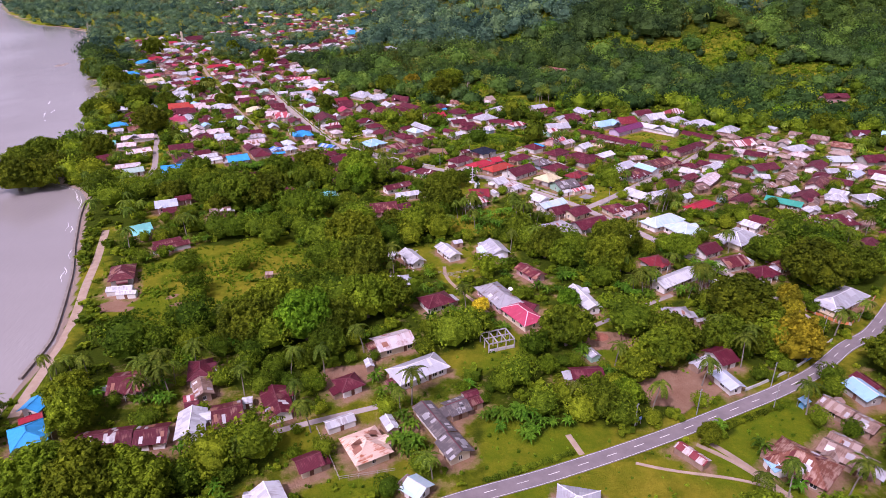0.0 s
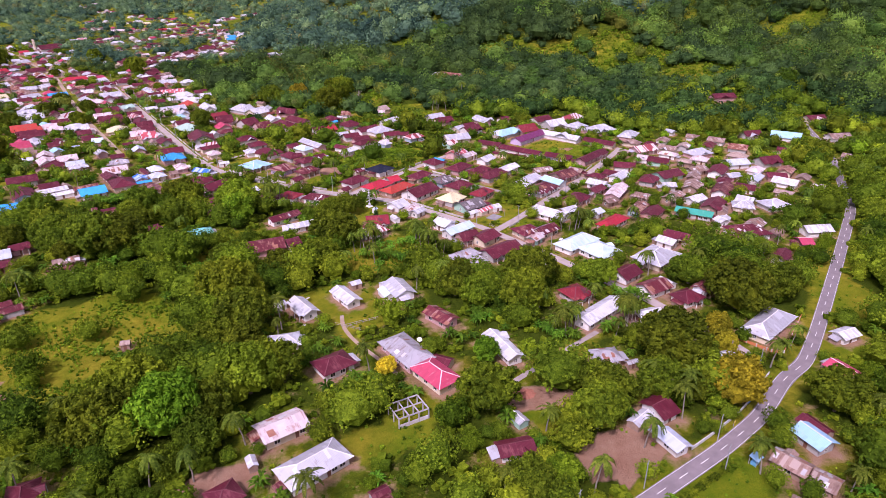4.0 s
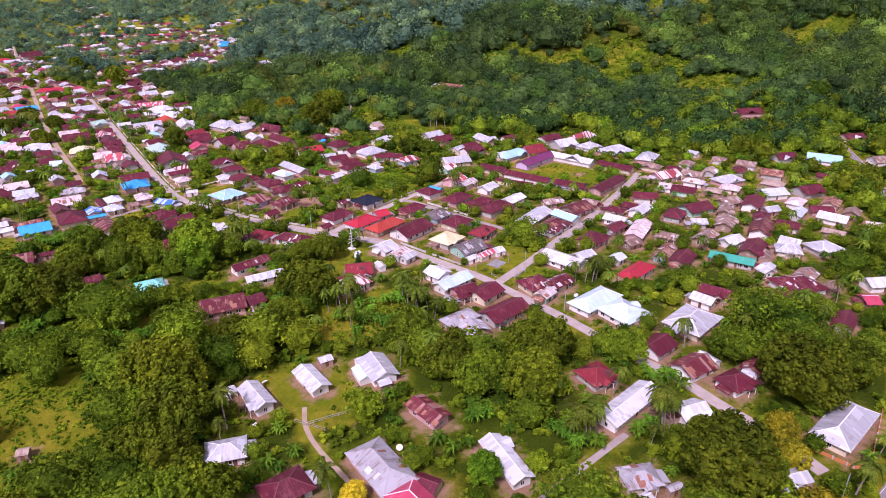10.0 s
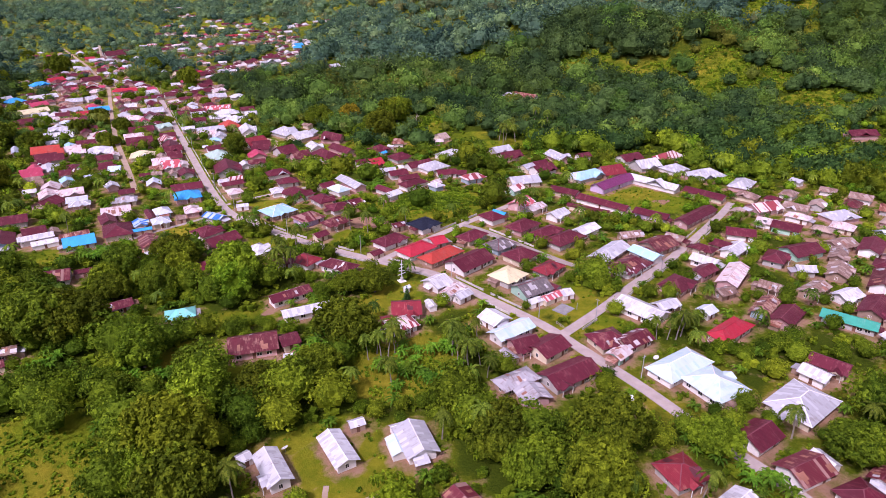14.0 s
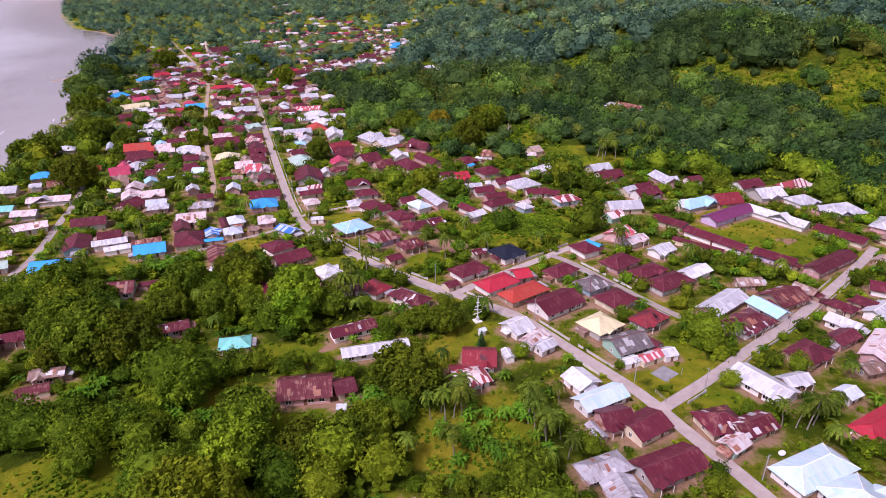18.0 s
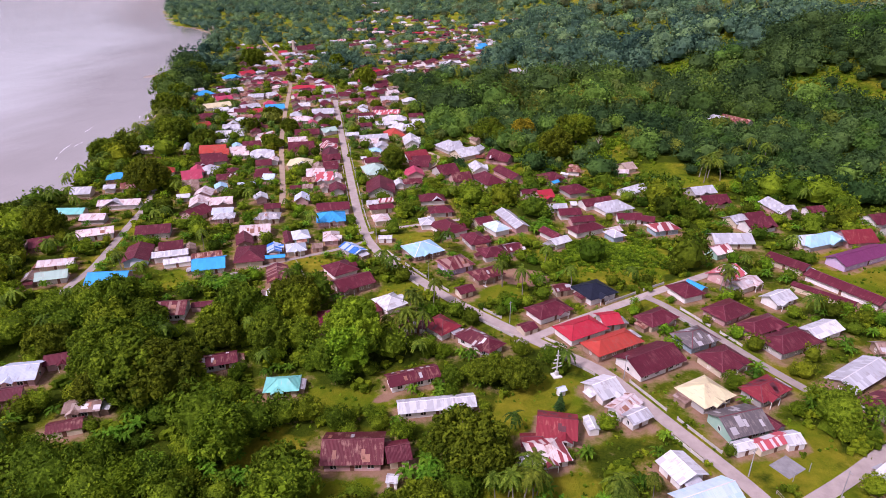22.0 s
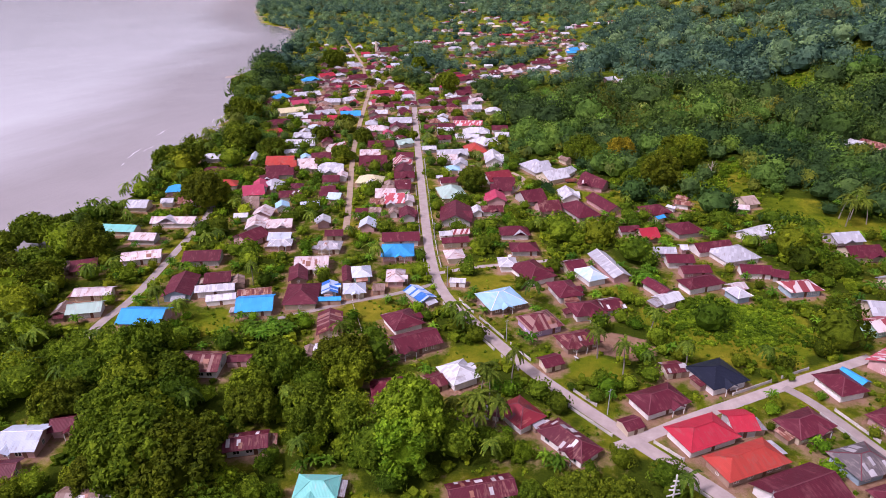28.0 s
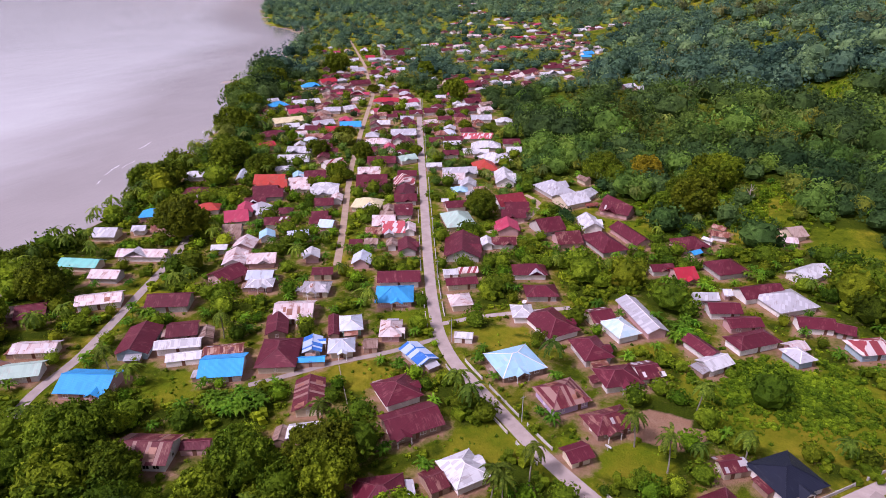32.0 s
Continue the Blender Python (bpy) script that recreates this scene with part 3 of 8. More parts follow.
plot(177.8, 338.1, 19.3, 15.8, 11, "gable", "maroon")
plot(148.4, 344.8, -45.9, 7.4, 7, "gable", "maroon")
plot(197.8, 343.8, 18.4, 12.2, 9.5, "gable", "brown")
plot(211.1, 329.9, 8.9, 8.4, 6.6, "gable", "zinc")
plot(226.7, 351.8, 3.5, 13.6, 10.6, "gable", "zincb")
plot(247.2, 352.2, 8.9, 13.9, 10.8, "gable", "maroon")
plot(271.2, 372, -42.8, 6.6, 6, "gable", "maroon")
plot(293.9, 400.9, -37.2, 18.3, 11, "gable", "ltblue")
plot(274.4, 409.8, 1.7, 13.1, 10.2, "gable", "maroon")
plot(348.3, 444.4, 3.2, 15.5, 11, "gable", "maroon")
plot(190.3, 287.8, -28.3, 10.1, 9, "hip", "zinc")
plot(244.1, 304.9, -33.8, 7, 6, "gable", "zincp")
plot(327.2, 394.3, -3.2, 14.8, 11, "gable", "brown")
plot(299.3, 353.1, -50.9, 5.1, 7, "gable", "brown")
plot(225.4, 425.8, -62.7, 6.7, 5.3, "gable", "zinc")
plot(308.4, 501.4, 3.3, 19.8, 11, "gable", "maroon")
plot(444.6, 554.4, 7, 13.7, 10.7, "gable", "red")
plot(-163, 627.2, 24.9, 9.5, 8.9, "hip", "rust")
plot(-176.3, 641.9, 24.9, 11.3, 8.4, "gable", "maroon")
plot(-188.1, 574.2, 25.1, 9.6, 8, "gable", "maroon")
plot(-203.5, 606.1, 25.1, 9.2, 8.9, "hip", "zinc")
plot(-249.4, 606.6, 24.2, 11.2, 8.5, "gable", "maroon")
plot(-212, 639.1, 24.2, 9.5, 7.9, "gable", "white")
plot(-259.1, 636.4, 53.1, 12.8, 7.6, "hip", "brown")
plot(-250.4, 591.4, 53.1, 10.6, 6.7, "gable", "zincp")
plot(-236.2, 588.2, 25.1, 11.5, 8.9, "gable", "rust")
plot(-242.9, 638.9, 25.1, 10, 8.9, "hip", "pink")
plot(-235.1, 723.1, 24.2, 12.1, 8, "hip", "zincp")
plot(-244.2, 741.9, 24.2, 10.4, 8.4, "hip", "zinc")
plot(-202.5, 723.9, 58.2, 11.2, 8.8, "gable", "rust")
plot(-238.8, 698.1, 58.2, 10, 8, "gable", "maroon")
plot(-321.8, 690.3, 50.6, 11.7, 8.1, "gable", "maroon")
plot(-295.6, 707.9, 50.6, 11.7, 8.7, "hip", "rustm")
plot(-305.5, 622, 50.7, 10.3, 7.4, "hip", "maroon")
plot(-312.7, 643.1, 50.7, 9.4, 7.4, "hip", "maroon")
plot(-268.9, 650.8, 44.6, 11.6, 9, "hip", "brown")
plot(-268.2, 607.4, 44.6, 12.1, 8.2, "gable", "white")
plot(-302.6, 659.4, 50.6, 10.8, 8, "gable", "maroon")
plot(-333, 676.4, 50.6, 9.1, 7.8, "gable", "zinc")
plot(-322.6, 731.7, 55.7, 10.2, 6.7, "gable", "patch")
plot(-331.4, 760.6, 55.7, 10.2, 8.9, "hip", "rustm")
plot(-363.7, 761.7, 61.4, 10, 7.8, "hip", "brown")
plot(-329.2, 780.5, 61.4, 10.3, 6.8, "hip", "zinc")
plot(-269.7, 705.8, 24.2, 11.2, 8.2, "hip", "zincp")
plot(-298.4, 736, 24.2, 10.2, 7.8, "gable", "maroon")
plot(-288.2, 661, 24.2, 10.2, 7.5, "hip", "rustm")
plot(-272.6, 690.8, 24.2, 10.2, 8.5, "hip", "maroon")
plot(-235, 674.7, 61.5, 11.1, 8.7, "gable", "pink")
plot(-314.2, 755.4, 53.4, 12.6, 8.1, "gable", "brown")
plot(-293.3, 745.9, 53.4, 12.6, 8.7, "hip", "white")
plot(-319.7, 828.9, 65.4, 9.7, 6.6, "hip", "maroon")
plot(-338.9, 806.5, 65.4, 11.8, 6.8, "hip", "maroon")
plot(-332.2, 815.6, 65.4, 11.5, 6.5, "hip", "maroon")
plot(-400.3, 895.1, 33.5, 10.4, 8.7, "gable", "rust")
plot(-398.4, 875.7, 33.5, 9.7, 7.7, "hip", "brown")
plot(-393, 910.1, 33.5, 10.9, 7.6, "gable", "maroon")
plot(-366.5, 944, 75, 11.5, 8.6, "gable", "brown")
plot(-349.1, 916.3, 39.2, 9.8, 8.8, "hip", "zinc")
plot(-348.3, 886.6, 39.2, 12.9, 7.2, "hip", "pink")
plot(-183.5, 692.1, 24.6, 9.7, 8.3, "hip", "brown")
plot(-203.2, 659.1, 24.6, 9.8, 6.6, "gable", "zinc")
plot(-233, 686.7, 53, 13, 6.9, "hip", "maroon")
plot(-195.2, 691.4, 53, 11.7, 8.9, "hip", "zinc")
plot(-183.1, 655, 48.6, 9.6, 7.7, "gable", "zincp")
plot(-124.6, 594.8, 24.9, 12.2, 6.9, "gable", "white")
plot(-159.8, 610, 24.9, 9.1, 8.5, "gable", "maroon")
plot(-114, 623.7, 24.9, 11.2, 8.7, "gable", "maroon")
plot(-107, 605.6, 24.9, 9.7, 8, "gable", "white")
plot(-149.5, 641.7, 24.9, 11.3, 8.1, "hip", "maroon")
plot(-150.3, 616.3, 24.9, 12, 7.9, "gable", "maroon")
plot(-239.3, 956.9, 74.4, 12.3, 8.1, "gable", "maroon")
plot(-257.1, 970.2, 74.4, 9.1, 6.9, "hip", "patch")
plot(-164.6, 885.7, 47.3, 12.4, 7.8, "gable", "rust")
plot(-131, 880.6, 47.3, 9.2, 8.6, "hip", "zincp")
plot(-142, 915.5, 47.3, 10.2, 8.7, "gable", "maroon")
plot(-174.9, 908.1, 48.4, 11.1, 8.4, "hip", "maroon")
plot(-164.9, 953.6, 48.4, 9, 7.8, "gable", "maroon")
plot(-154.1, 957.6, 48.4, 12.2, 8.5, "hip", "maroon")
plot(-254.7, 1207.1, 51.1, 11.7, 8.1, "hip", "pink")
plot(-160.7, 707.5, 57.2, 12.9, 8.7, "gable", "zincp")
plot(-182, 718, 57.2, 11.3, 6.8, "hip", "white")
plot(-166.1, 727.3, 47.9, 12.1, 7.9, "gable", "brown")
plot(-185.4, 753.4, 47.9, 12, 7.8, "gable", "maroon")
plot(-135.1, 677.5, 24.6, 12.9, 9, "hip", "white")
plot(-177.2, 668, 24.6, 10, 8, "gable", "maroon")
plot(-215.2, 791.5, 65.7, 10.3, 8.6, "hip", "patch")
plot(-190.4, 827.4, 47.5, 9.1, 6.5, "hip", "zinc")
plot(-228.8, 784.1, 47.5, 10.7, 7.8, "gable", "brown")
plot(-197.7, 813.5, 47.5, 10.6, 7.5, "hip", "rustm")
plot(-226.7, 796.5, 53.7, 9.5, 7.4, "hip", "brown")
plot(-206.3, 757, 24.6, 9.4, 6.8, "gable", "pink")
plot(-189.7, 785.6, 24.6, 12.9, 7.4, "hip", "white")
plot(-233, 895.7, 52.9, 9.5, 8.7, "hip", "rust")
plot(-206.7, 844.3, 62.7, 10.9, 8.4, "gable", "maroon")
plot(-188.8, 889.5, 62.7, 10.1, 8.3, "gable", "brown")
plot(-160.6, 829.2, 46.1, 9.1, 8.5, "gable", "maroon")
plot(-202.9, 825, 46.1, 12.5, 7.8, "hip", "patch")
plot(-189, 855.9, 46.1, 12.3, 8.4, "hip", "maroon")
plot(-165.9, 861.4, 60.8, 11.3, 7.2, "hip", "zinc")
plot(-179.3, 862.8, 60.8, 9.9, 8.5, "hip", "zincp")
plot(-186.5, 877.3, 60.8, 9, 7, "hip", "maroon")
plot(-268.6, 1026.4, 62.4, 10.3, 7.2, "gable", "white")
plot(-265.3, 1043.7, 62.4, 9.3, 8.3, "hip", "patch")
plot(-331.9, 1069.5, 66.4, 11.1, 7.4, "hip", "maroon")
plot(-317, 1094, 56.8, 10.7, 8.6, "gable", "maroon")
plot(-264.4, 1086.9, 58.9, 11.2, 6.7, "hip", "brown")
plot(-260.1, 1072.5, 58.9, 12.2, 8.3, "gable", "pink")
plot(-312.7, 1162.3, 68.5, 11, 7.1, "hip", "maroon")
plot(-305, 1216.9, 68.5, 12.8, 7.3, "hip", "rust")
plot(-325.1, 1212.1, 68.5, 12.3, 7.6, "gable", "pink")
plot(-365.6, 1348.2, 65.6, 11.4, 8.1, "gable", "maroon")
plot(-293.9, 1320.3, 75.6, 11.7, 7.7, "hip", "maroon")
plot(-272.9, 1318.6, 75.6, 11.1, 7, "gable", "maroon")
plot(-242.9, 1099.9, 61.6, 12.1, 8.4, "hip", "maroon")
plot(-237.2, 1117.2, 61.6, 11.3, 7.5, "hip", "maroon")
plot(-252.7, 1105, 61.6, 12.1, 8.3, "gable", "zincp")
plot(-221.2, 1141.3, 66.7, 9.4, 8.4, "hip", "maroon")
plot(-226.8, 1186.9, 52.4, 12.3, 8.9, "hip", "maroon")
plot(-202.5, 1152.7, 52.4, 12.3, 7.2, "gable", "rust")
plot(-247.6, 1180.3, 52.4, 12.5, 7.1, "gable", "rustm")
plot(-196.9, 1135.7, 60.5, 11.5, 7.9, "hip", "zinc")
plot(-151.1, 1063.9, 61.2, 10.1, 7.4, "gable", "zinc")
plot(-174.7, 1066.6, 61.2, 11.1, 8.1, "hip", "maroon")
plot(-140.6, 1083.3, 61.2, 11.1, 8.5, "gable", "zincp")
plot(-159.9, 1031.1, 57.1, 9.2, 8.5, "gable", "maroon")
plot(-163.7, 1017, 57.1, 9.6, 7.1, "gable", "white")
plot(-127.1, 1035.5, 57.1, 12.6, 8.6, "gable", "zinc")
plot(-155.3, 983.4, 58.2, 11.8, 7.1, "gable", "maroon")
plot(-137.3, 945.7, 58.2, 12.6, 7.1, "hip", "maroon")
plot(-131, 970.2, 58.2, 10.3, 7.3, "hip", "maroon")
plot(-134.3, 959.3, 60.8, 11.2, 7.7, "gable", "zincp")
plot(-106.9, 958.8, 60.8, 10.6, 8.6, "hip", "rust")
plot(-206.3, 1242.9, 54.5, 11.5, 8.5, "hip", "maroon")
plot(-186.9, 1282.2, 54.5, 10.8, 8.1, "hip", "zincp")
plot(-176.8, 1252.3, 54.5, 11.2, 7.1, "gable", "maroon")
plot(-233.7, 1223.5, 60.2, 10.3, 7.6, "hip", "maroon")
plot(-232.9, 1252.1, 60.2, 9.7, 6.7, "gable", "pink")
plot(-210.2, 1199.3, 60.2, 11.4, 7.8, "gable", "maroon")
plot(-415.8, 1381.3, 69.1, 11.5, 8.6, "hip", "white")
plot(-442.5, 1406.7, 69.1, 9.2, 8.7, "gable", "zinc")
plot(-441.2, 1357.5, 69.1, 10.3, 7.2, "gable", "zinc")
plot(-389.7, 1227.7, 73.6, 9, 9, "gable", "brown")
plot(-363.1, 1241.6, 73.6, 9.3, 7.2, "hip", "pink")
plot(-406.7, 1233.6, 73.6, 11.2, 8.5, "hip", "patch")
plot(-396.9, 1502.8, 72.1, 11.2, 8.6, "gable", "maroon")
plot(-398.1, 1480.1, 72.1, 11.7, 7.9, "gable", "white")
plot(-385.8, 1520.8, 72.1, 10.4, 8.3, "gable", "maroon")
plot(-298.8, 1422.1, 61.9, 10.7, 7.4, "hip", "pink")
plot(-333, 1437.4, 61.9, 11.3, 8, "hip", "maroon")
plot(-299.7, 1402.8, 61.9, 11.9, 8.2, "hip", "pink")
plot(-605.1, 1828.4, 73.2, 11.3, 7.1, "hip", "white")
plot(-587.3, 1808.2, 73.2, 10.1, 8.4, "gable", "maroon")
plot(-598.1, 1854.6, 73.2, 11.3, 8.5, "hip", "rustm")
plot(-505.3, 1635.8, 73.1, 10.1, 8.7, "gable", "maroon")
plot(-474.5, 1631, 73.1, 11.5, 8.5, "gable", "pink")
plot(-478, 1608.4, 73.1, 10.4, 7, "hip", "rust")
plot(-169.5, 1268.2, 39.6, 9.8, 7.7, "gable", "maroon")
plot(-128.6, 1262.9, 39.6, 12.2, 7.1, "gable", "maroon")
plot(-166.7, 1257.5, 39.6, 10, 9, "hip", "white")
plot(246.5, 320.6, 41.4, 8.8, 7.1, "gable", "brown")
plot(245.5, 333.3, 42.8, 11.5, 8, "gable", "rust")
plot(198, 398.8, -44.5, 8.1, 6, "hip", "maroon")
plot(215.6, 390.3, 49.3, 10.5, 7.1, "gable", "shed")
plot(210.2, 361.9, -43, 9.8, 8.3, "hip", "zincp")
plot(203.2, 386.5, -48.8, 11.5, 7.8, "gable", "brown")
plot(232.6, 409.4, -40.7, 8.2, 6.2, "gable", "brown")
plot(246.6, 380.7, -38.2, 11.6, 9.1, "gable", "rust")
plot(243.2, 399, -43.9, 10.7, 8.6, "gable", "brown")
plot(206.7, 311.1, -43, 9.8, 7.7, "gable", "maroon")
plot(230.2, 337.8, 40.3, 11.5, 7.7, "hip", "zincp")
plot(236.6, 365.1, -49.6, 11.1, 9, "hip", "shed")
plot(232.6, 389.8, 46.4, 11.1, 7.9, "hip", "rustm")
plot(149, 307.2, -40.8, 8.3, 6.8, "gable", "brown")
plot(171.8, 382.5, 40.8, 8.1, 5.6, "gable", "shed")
plot(220.6, 300.2, -48.6, 9.1, 6, "gable", "shed")
plot(202.1, 323.3, 47.9, 9.9, 7.2, "hip", "maroon")
plot(210.3, 406.5, 42.6, 9.7, 7.5, "hip", "brown")
plot(139, 341.1, -47.8, 9.1, 6.7, "hip", "maroon")
plot(187.5, 404, -47.2, 11.1, 7.8, "hip", "brown")
plot(199.6, 359.5, -47.1, 8.5, 6.8, "hip", "shed")
plot(197.1, 374.4, -46.9, 10.7, 7.1, "hip", "zincp")
plot(-437.6, 952.8, 37.4, 8.8, 7.7, "gable", "pink")
plot(-147.1, 539.9, 21.3, 10.4, 8.4, "gable", "maroon")
plot(-230.6, 418.8, 21.2, 10.1, 9.3, "gable", "zinc")
plot(-173.8, 597.8, -68.4, 9.4, 8.5, "gable", "maroon")
plot(-171.6, 457.1, 29.5, 11.3, 8.6, "gable", "patch")
plot(-121.8, 410.1, 21.1, 10.2, 8.3, "hip", "zincg")
plot(-304.4, 858.7, 34.9, 9.5, 8.6, "gable", "zincb")
plot(-385.9, 907.7, 34.4, 8.1, 7.1, "gable", "zinc")
plot(-328.5, 858.3, -62.1, 10.2, 8.2, "gable", "pink")
plot(-354, 807.9, 38.4, 8.6, 6.8, "hip", "maroon")
plot(-175.6, 469, -67.3, 7.8, 6, "hip", "maroon")
plot(-257.4, 608.9, -73, 11.3, 8.3, "hip", "white")
plot(-196.2, 687.2, 29.5, 11.5, 9.9, "gable", "maroon")
plot(-216.1, 634, -66, 10.1, 7.7, "gable", "rustm")
plot(-393.1, 861.8, -52.2, 8.9, 7.3, "gable", "white")
plot(-233.3, 673.5, 26.2, 8.5, 7, "hip", "brown")
plot(-101.8, 530.9, 27, 7.9, 6.4, "hip", "rust")
plot(-346.1, 802.2, 36.1, 8.4, 7.3, "gable", "maroon")
plot(-318.5, 751.9, -61.3, 8.8, 8, "gable", "pink")
plot(-319.4, 867.3, -55.1, 9.4, 8.6, "hip", "rustm")
plot(-317.1, 854.6, -62.3, 7.6, 6.4, "hip", "zincb")
plot(-155.1, 448.3, 34.5, 9, 7.1, "gable", "zincb")
plot(-169.3, 431.4, -68.4, 9.8, 9.2, "gable", "zincp")
plot(-249.1, 751.4, 24.1, 9.2, 8.3, "gable", "maroon")
plot(-163.1, 666.1, 18.3, 11.2, 10.2, "gable", "rust")
plot(-333.7, 799.1, 27.9, 8.4, 6.3, "gable", "maroon")
plot(-111.9, 526.2, 25.4, 8.8, 7.8, "hip", "ltblue")
plot(-236.1, 731.6, -71, 11.3, 10.6, "hip", "maroon")
plot(-455.3, 951.8, 29.4, 11.1, 8.5, "hip", "maroon")
plot(-379.8, 834.6, -59.6, 9, 8, "gable", "patch")
plot(-197.4, 703.1, 19.1, 11, 8.9, "hip", "maroon")
plot(-267.5, 643.9, 26.2, 10.1, 8.2, "hip", "rust")
plot(-126.1, 421.4, 26.4, 7.9, 6.5, "gable", "maroon")
plot(-166.6, 442.6, -53.5, 7.7, 6.7, "gable", "ltblue")
plot(-375.8, 854.6, 31.5, 10.6, 8.5, "hip", "maroon")
plot(-334.4, 890, -61.2, 8.8, 6.7, "hip", "zinc")
plot(-216.3, 661.5, 26, 8.3, 6.2, "gable", "maroon")
plot(-118, 436.4, -67.6, 8.8, 7.6, "gable", "zincb")
plot(-422.4, 998.9, -54.4, 10.4, 8.3, "hip", "rust")
plot(-75.5, 489.3, -66.7, 11.5, 9.8, "gable", "pink")
plot(-323, 837.1, 28.6, 9.4, 7.1, "gable", "maroon")
plot(-106.1, 505.6, 31.9, 9.9, 7.9, "gable", "maroon")
plot(-235.3, 581.6, 29.5, 9.2, 7.3, "hip", "zincb")
plot(-206.9, 551.2, -63.7, 9.6, 7.5, "gable", "patch")
plot(-292.6, 698.6, -65.6, 9.5, 7.6, "gable", "rust")
plot(-140, 559.8, 25.4, 9.1, 6.7, "gable", "white")
plot(-402.8, 885.7, 28.8, 7.5, 6.9, "gable", "rustm")
plot(-412.8, 904.3, 35.6, 8.1, 7.4, "gable", "zinc")
plot(-306.4, 811.9, 37.8, 9.4, 8.9, "hip", "white")
plot(-294.5, 790.9, -60.2, 9.6, 8, "gable", "brown")
plot(-217.6, 573.1, -58.5, 7.6, 6.9, "hip", "maroon")
plot(-151.6, 668, 32.4, 7.6, 6.9, "hip", "rust")
plot(-446.4, 975.8, -57.7, 11.2, 8.6, "gable", "maroon")
plot(-215.4, 671.8, 21.3, 9.5, 7.5, "gable", "maroon")
plot(-411.1, 973.9, -50.2, 10.3, 7.8, "hip", "maroon")
plot(-152.7, 654.5, 19.6, 8.6, 6.2, "gable", "rust")
plot(-262.1, 633.2, -68.2, 10, 8.1, "hip", "maroon")
plot(-421.4, 923.8, -56.8, 11.1, 9.6, "hip", "maroon")
plot(-295.7, 807.8, 37.8, 8.3, 6.8, "hip", "zincg")
plot(-71.4, 420.4, -58.4, 8.5, 7.9, "hip", "zincp")
plot(-227.3, 592.1, -72.2, 11, 10.2, "hip", "maroon")
plot(-280.3, 667.8, -60.9, 10.7, 9.6, "hip", "rust")
plot(-403.6, 964.5, -49.9, 9.2, 6.7, "hip", "zincb")
plot(-304.9, 756.6, -59.4, 8.4, 7, "gable", "maroon")
plot(-163.3, 642.9, -72.5, 8.9, 8.2, "gable", "white")
plot(-259.8, 752, -64.4, 10.9, 10.1, "gable", "maroon")
plot(-201.4, 655.1, -67, 10.5, 7.8, "hip", "maroon")
plot(-416.1, 985, -62.9, 10.8, 9.2, "hip", "zincb")
plot(-435.8, 975.6, 40.6, 9.1, 6.9, "hip", "shed")
plot(-305.4, 728.2, 23.3, 7.9, 7.1, "gable", "maroon")
plot(-470.4, 992.3, -57.1, 8.3, 6.3, "hip", "white")
plot(-283.2, 679.8, 29.5, 9.8, 7.6, "hip", "maroon")
plot(-403.4, 903.4, -58.9, 8.2, 7.6, "hip", "zincb")
plot(-202.9, 723.8, 24.8, 10.6, 9, "hip", "maroon")
plot(-311.1, 745.9, 27.7, 9.5, 8.1, "hip", "zinc")
plot(-280.7, 767.6, 36.9, 7.9, 6.2, "hip", "white")
plot(-356.9, 795.7, -63.3, 8.8, 7.4, "hip", "maroon")
plot(-205.9, 619.8, 29, 11.1, 8.9, "hip", "maroon")
plot(-345.7, 788.3, -51.3, 8.4, 7.3, "gable", "maroon")
plot(-304.1, 844.9, -64, 11, 8.6, "hip", "pink")
plot(-319.1, 737.6, -62.2, 10.5, 7.8, "gable", "maroon")
plot(-210.1, 740.2, 25.6, 8.7, 7.9, "gable", "white")
plot(-208.7, 563.8, 28.4, 7.6, 6, "gable", "rustm")
plot(-271.2, 752.2, -58.7, 10.5, 7.7, "gable", "shed")
plot(-371.7, 874.6, -56.2, 8.4, 6.5, "gable", "rustm")
plot(-212.9, 432.1, 35.2, 9.4, 8.6, "gable", "rust")
plot(-102.7, 520.5, -65, 8.4, 6.9, "gable", "zincg")
plot(-451.8, 961.4, -63.3, 8.5, 7.2, "gable", "rust")
plot(-410.8, 912.8, 39.9, 8.5, 7.3, "hip", "maroon")
plot(-266, 765.9, -58.2, 8.1, 7.6, "hip", "zinc")
plot(-225.6, 579.5, 21.3, 7.9, 5.7, "hip", "rustm")
plot(-292.9, 746.2, -59.1, 11.3, 10.4, "hip", "rust")
plot(-250.4, 591.3, -63.1, 9.6, 7, "hip", "white")
plot(-130.4, 594.5, 31.2, 10.4, 8.1, "gable", "white")
plot(-344.7, 817, -59.8, 7.9, 6.8, "gable", "brown")
plot(-326.3, 905.3, -56.9, 9.7, 7.1, "gable", "zinc")
plot(-356.3, 852.2, 27.8, 8.6, 8.2, "gable", "white")
plot(-378.8, 930.4, 31.2, 11.3, 10.1, "gable", "red")
plot(-188.7, 576.5, 27.2, 8.9, 6.5, "hip", "zincp")
plot(-180, 584, -61.3, 8.4, 7.6, "gable", "pink")
plot(-138.5, 433.1, -58.2, 8.1, 6.5, "gable", "white")
plot(-167.6, 577.2, 17, 8.1, 6.2, "hip", "maroon")
plot(-225.7, 650.6, -64.9, 9.4, 7.7, "gable", "maroon")
plot(-72.5, 473.6, 22.4, 10.2, 7.6, "gable", "rustm")
plot(-305.9, 715.7, -59.6, 9, 8.5, "hip", "brown")
plot(-234.5, 568.6, -59.9, 7.8, 6.3, "gable", "white")
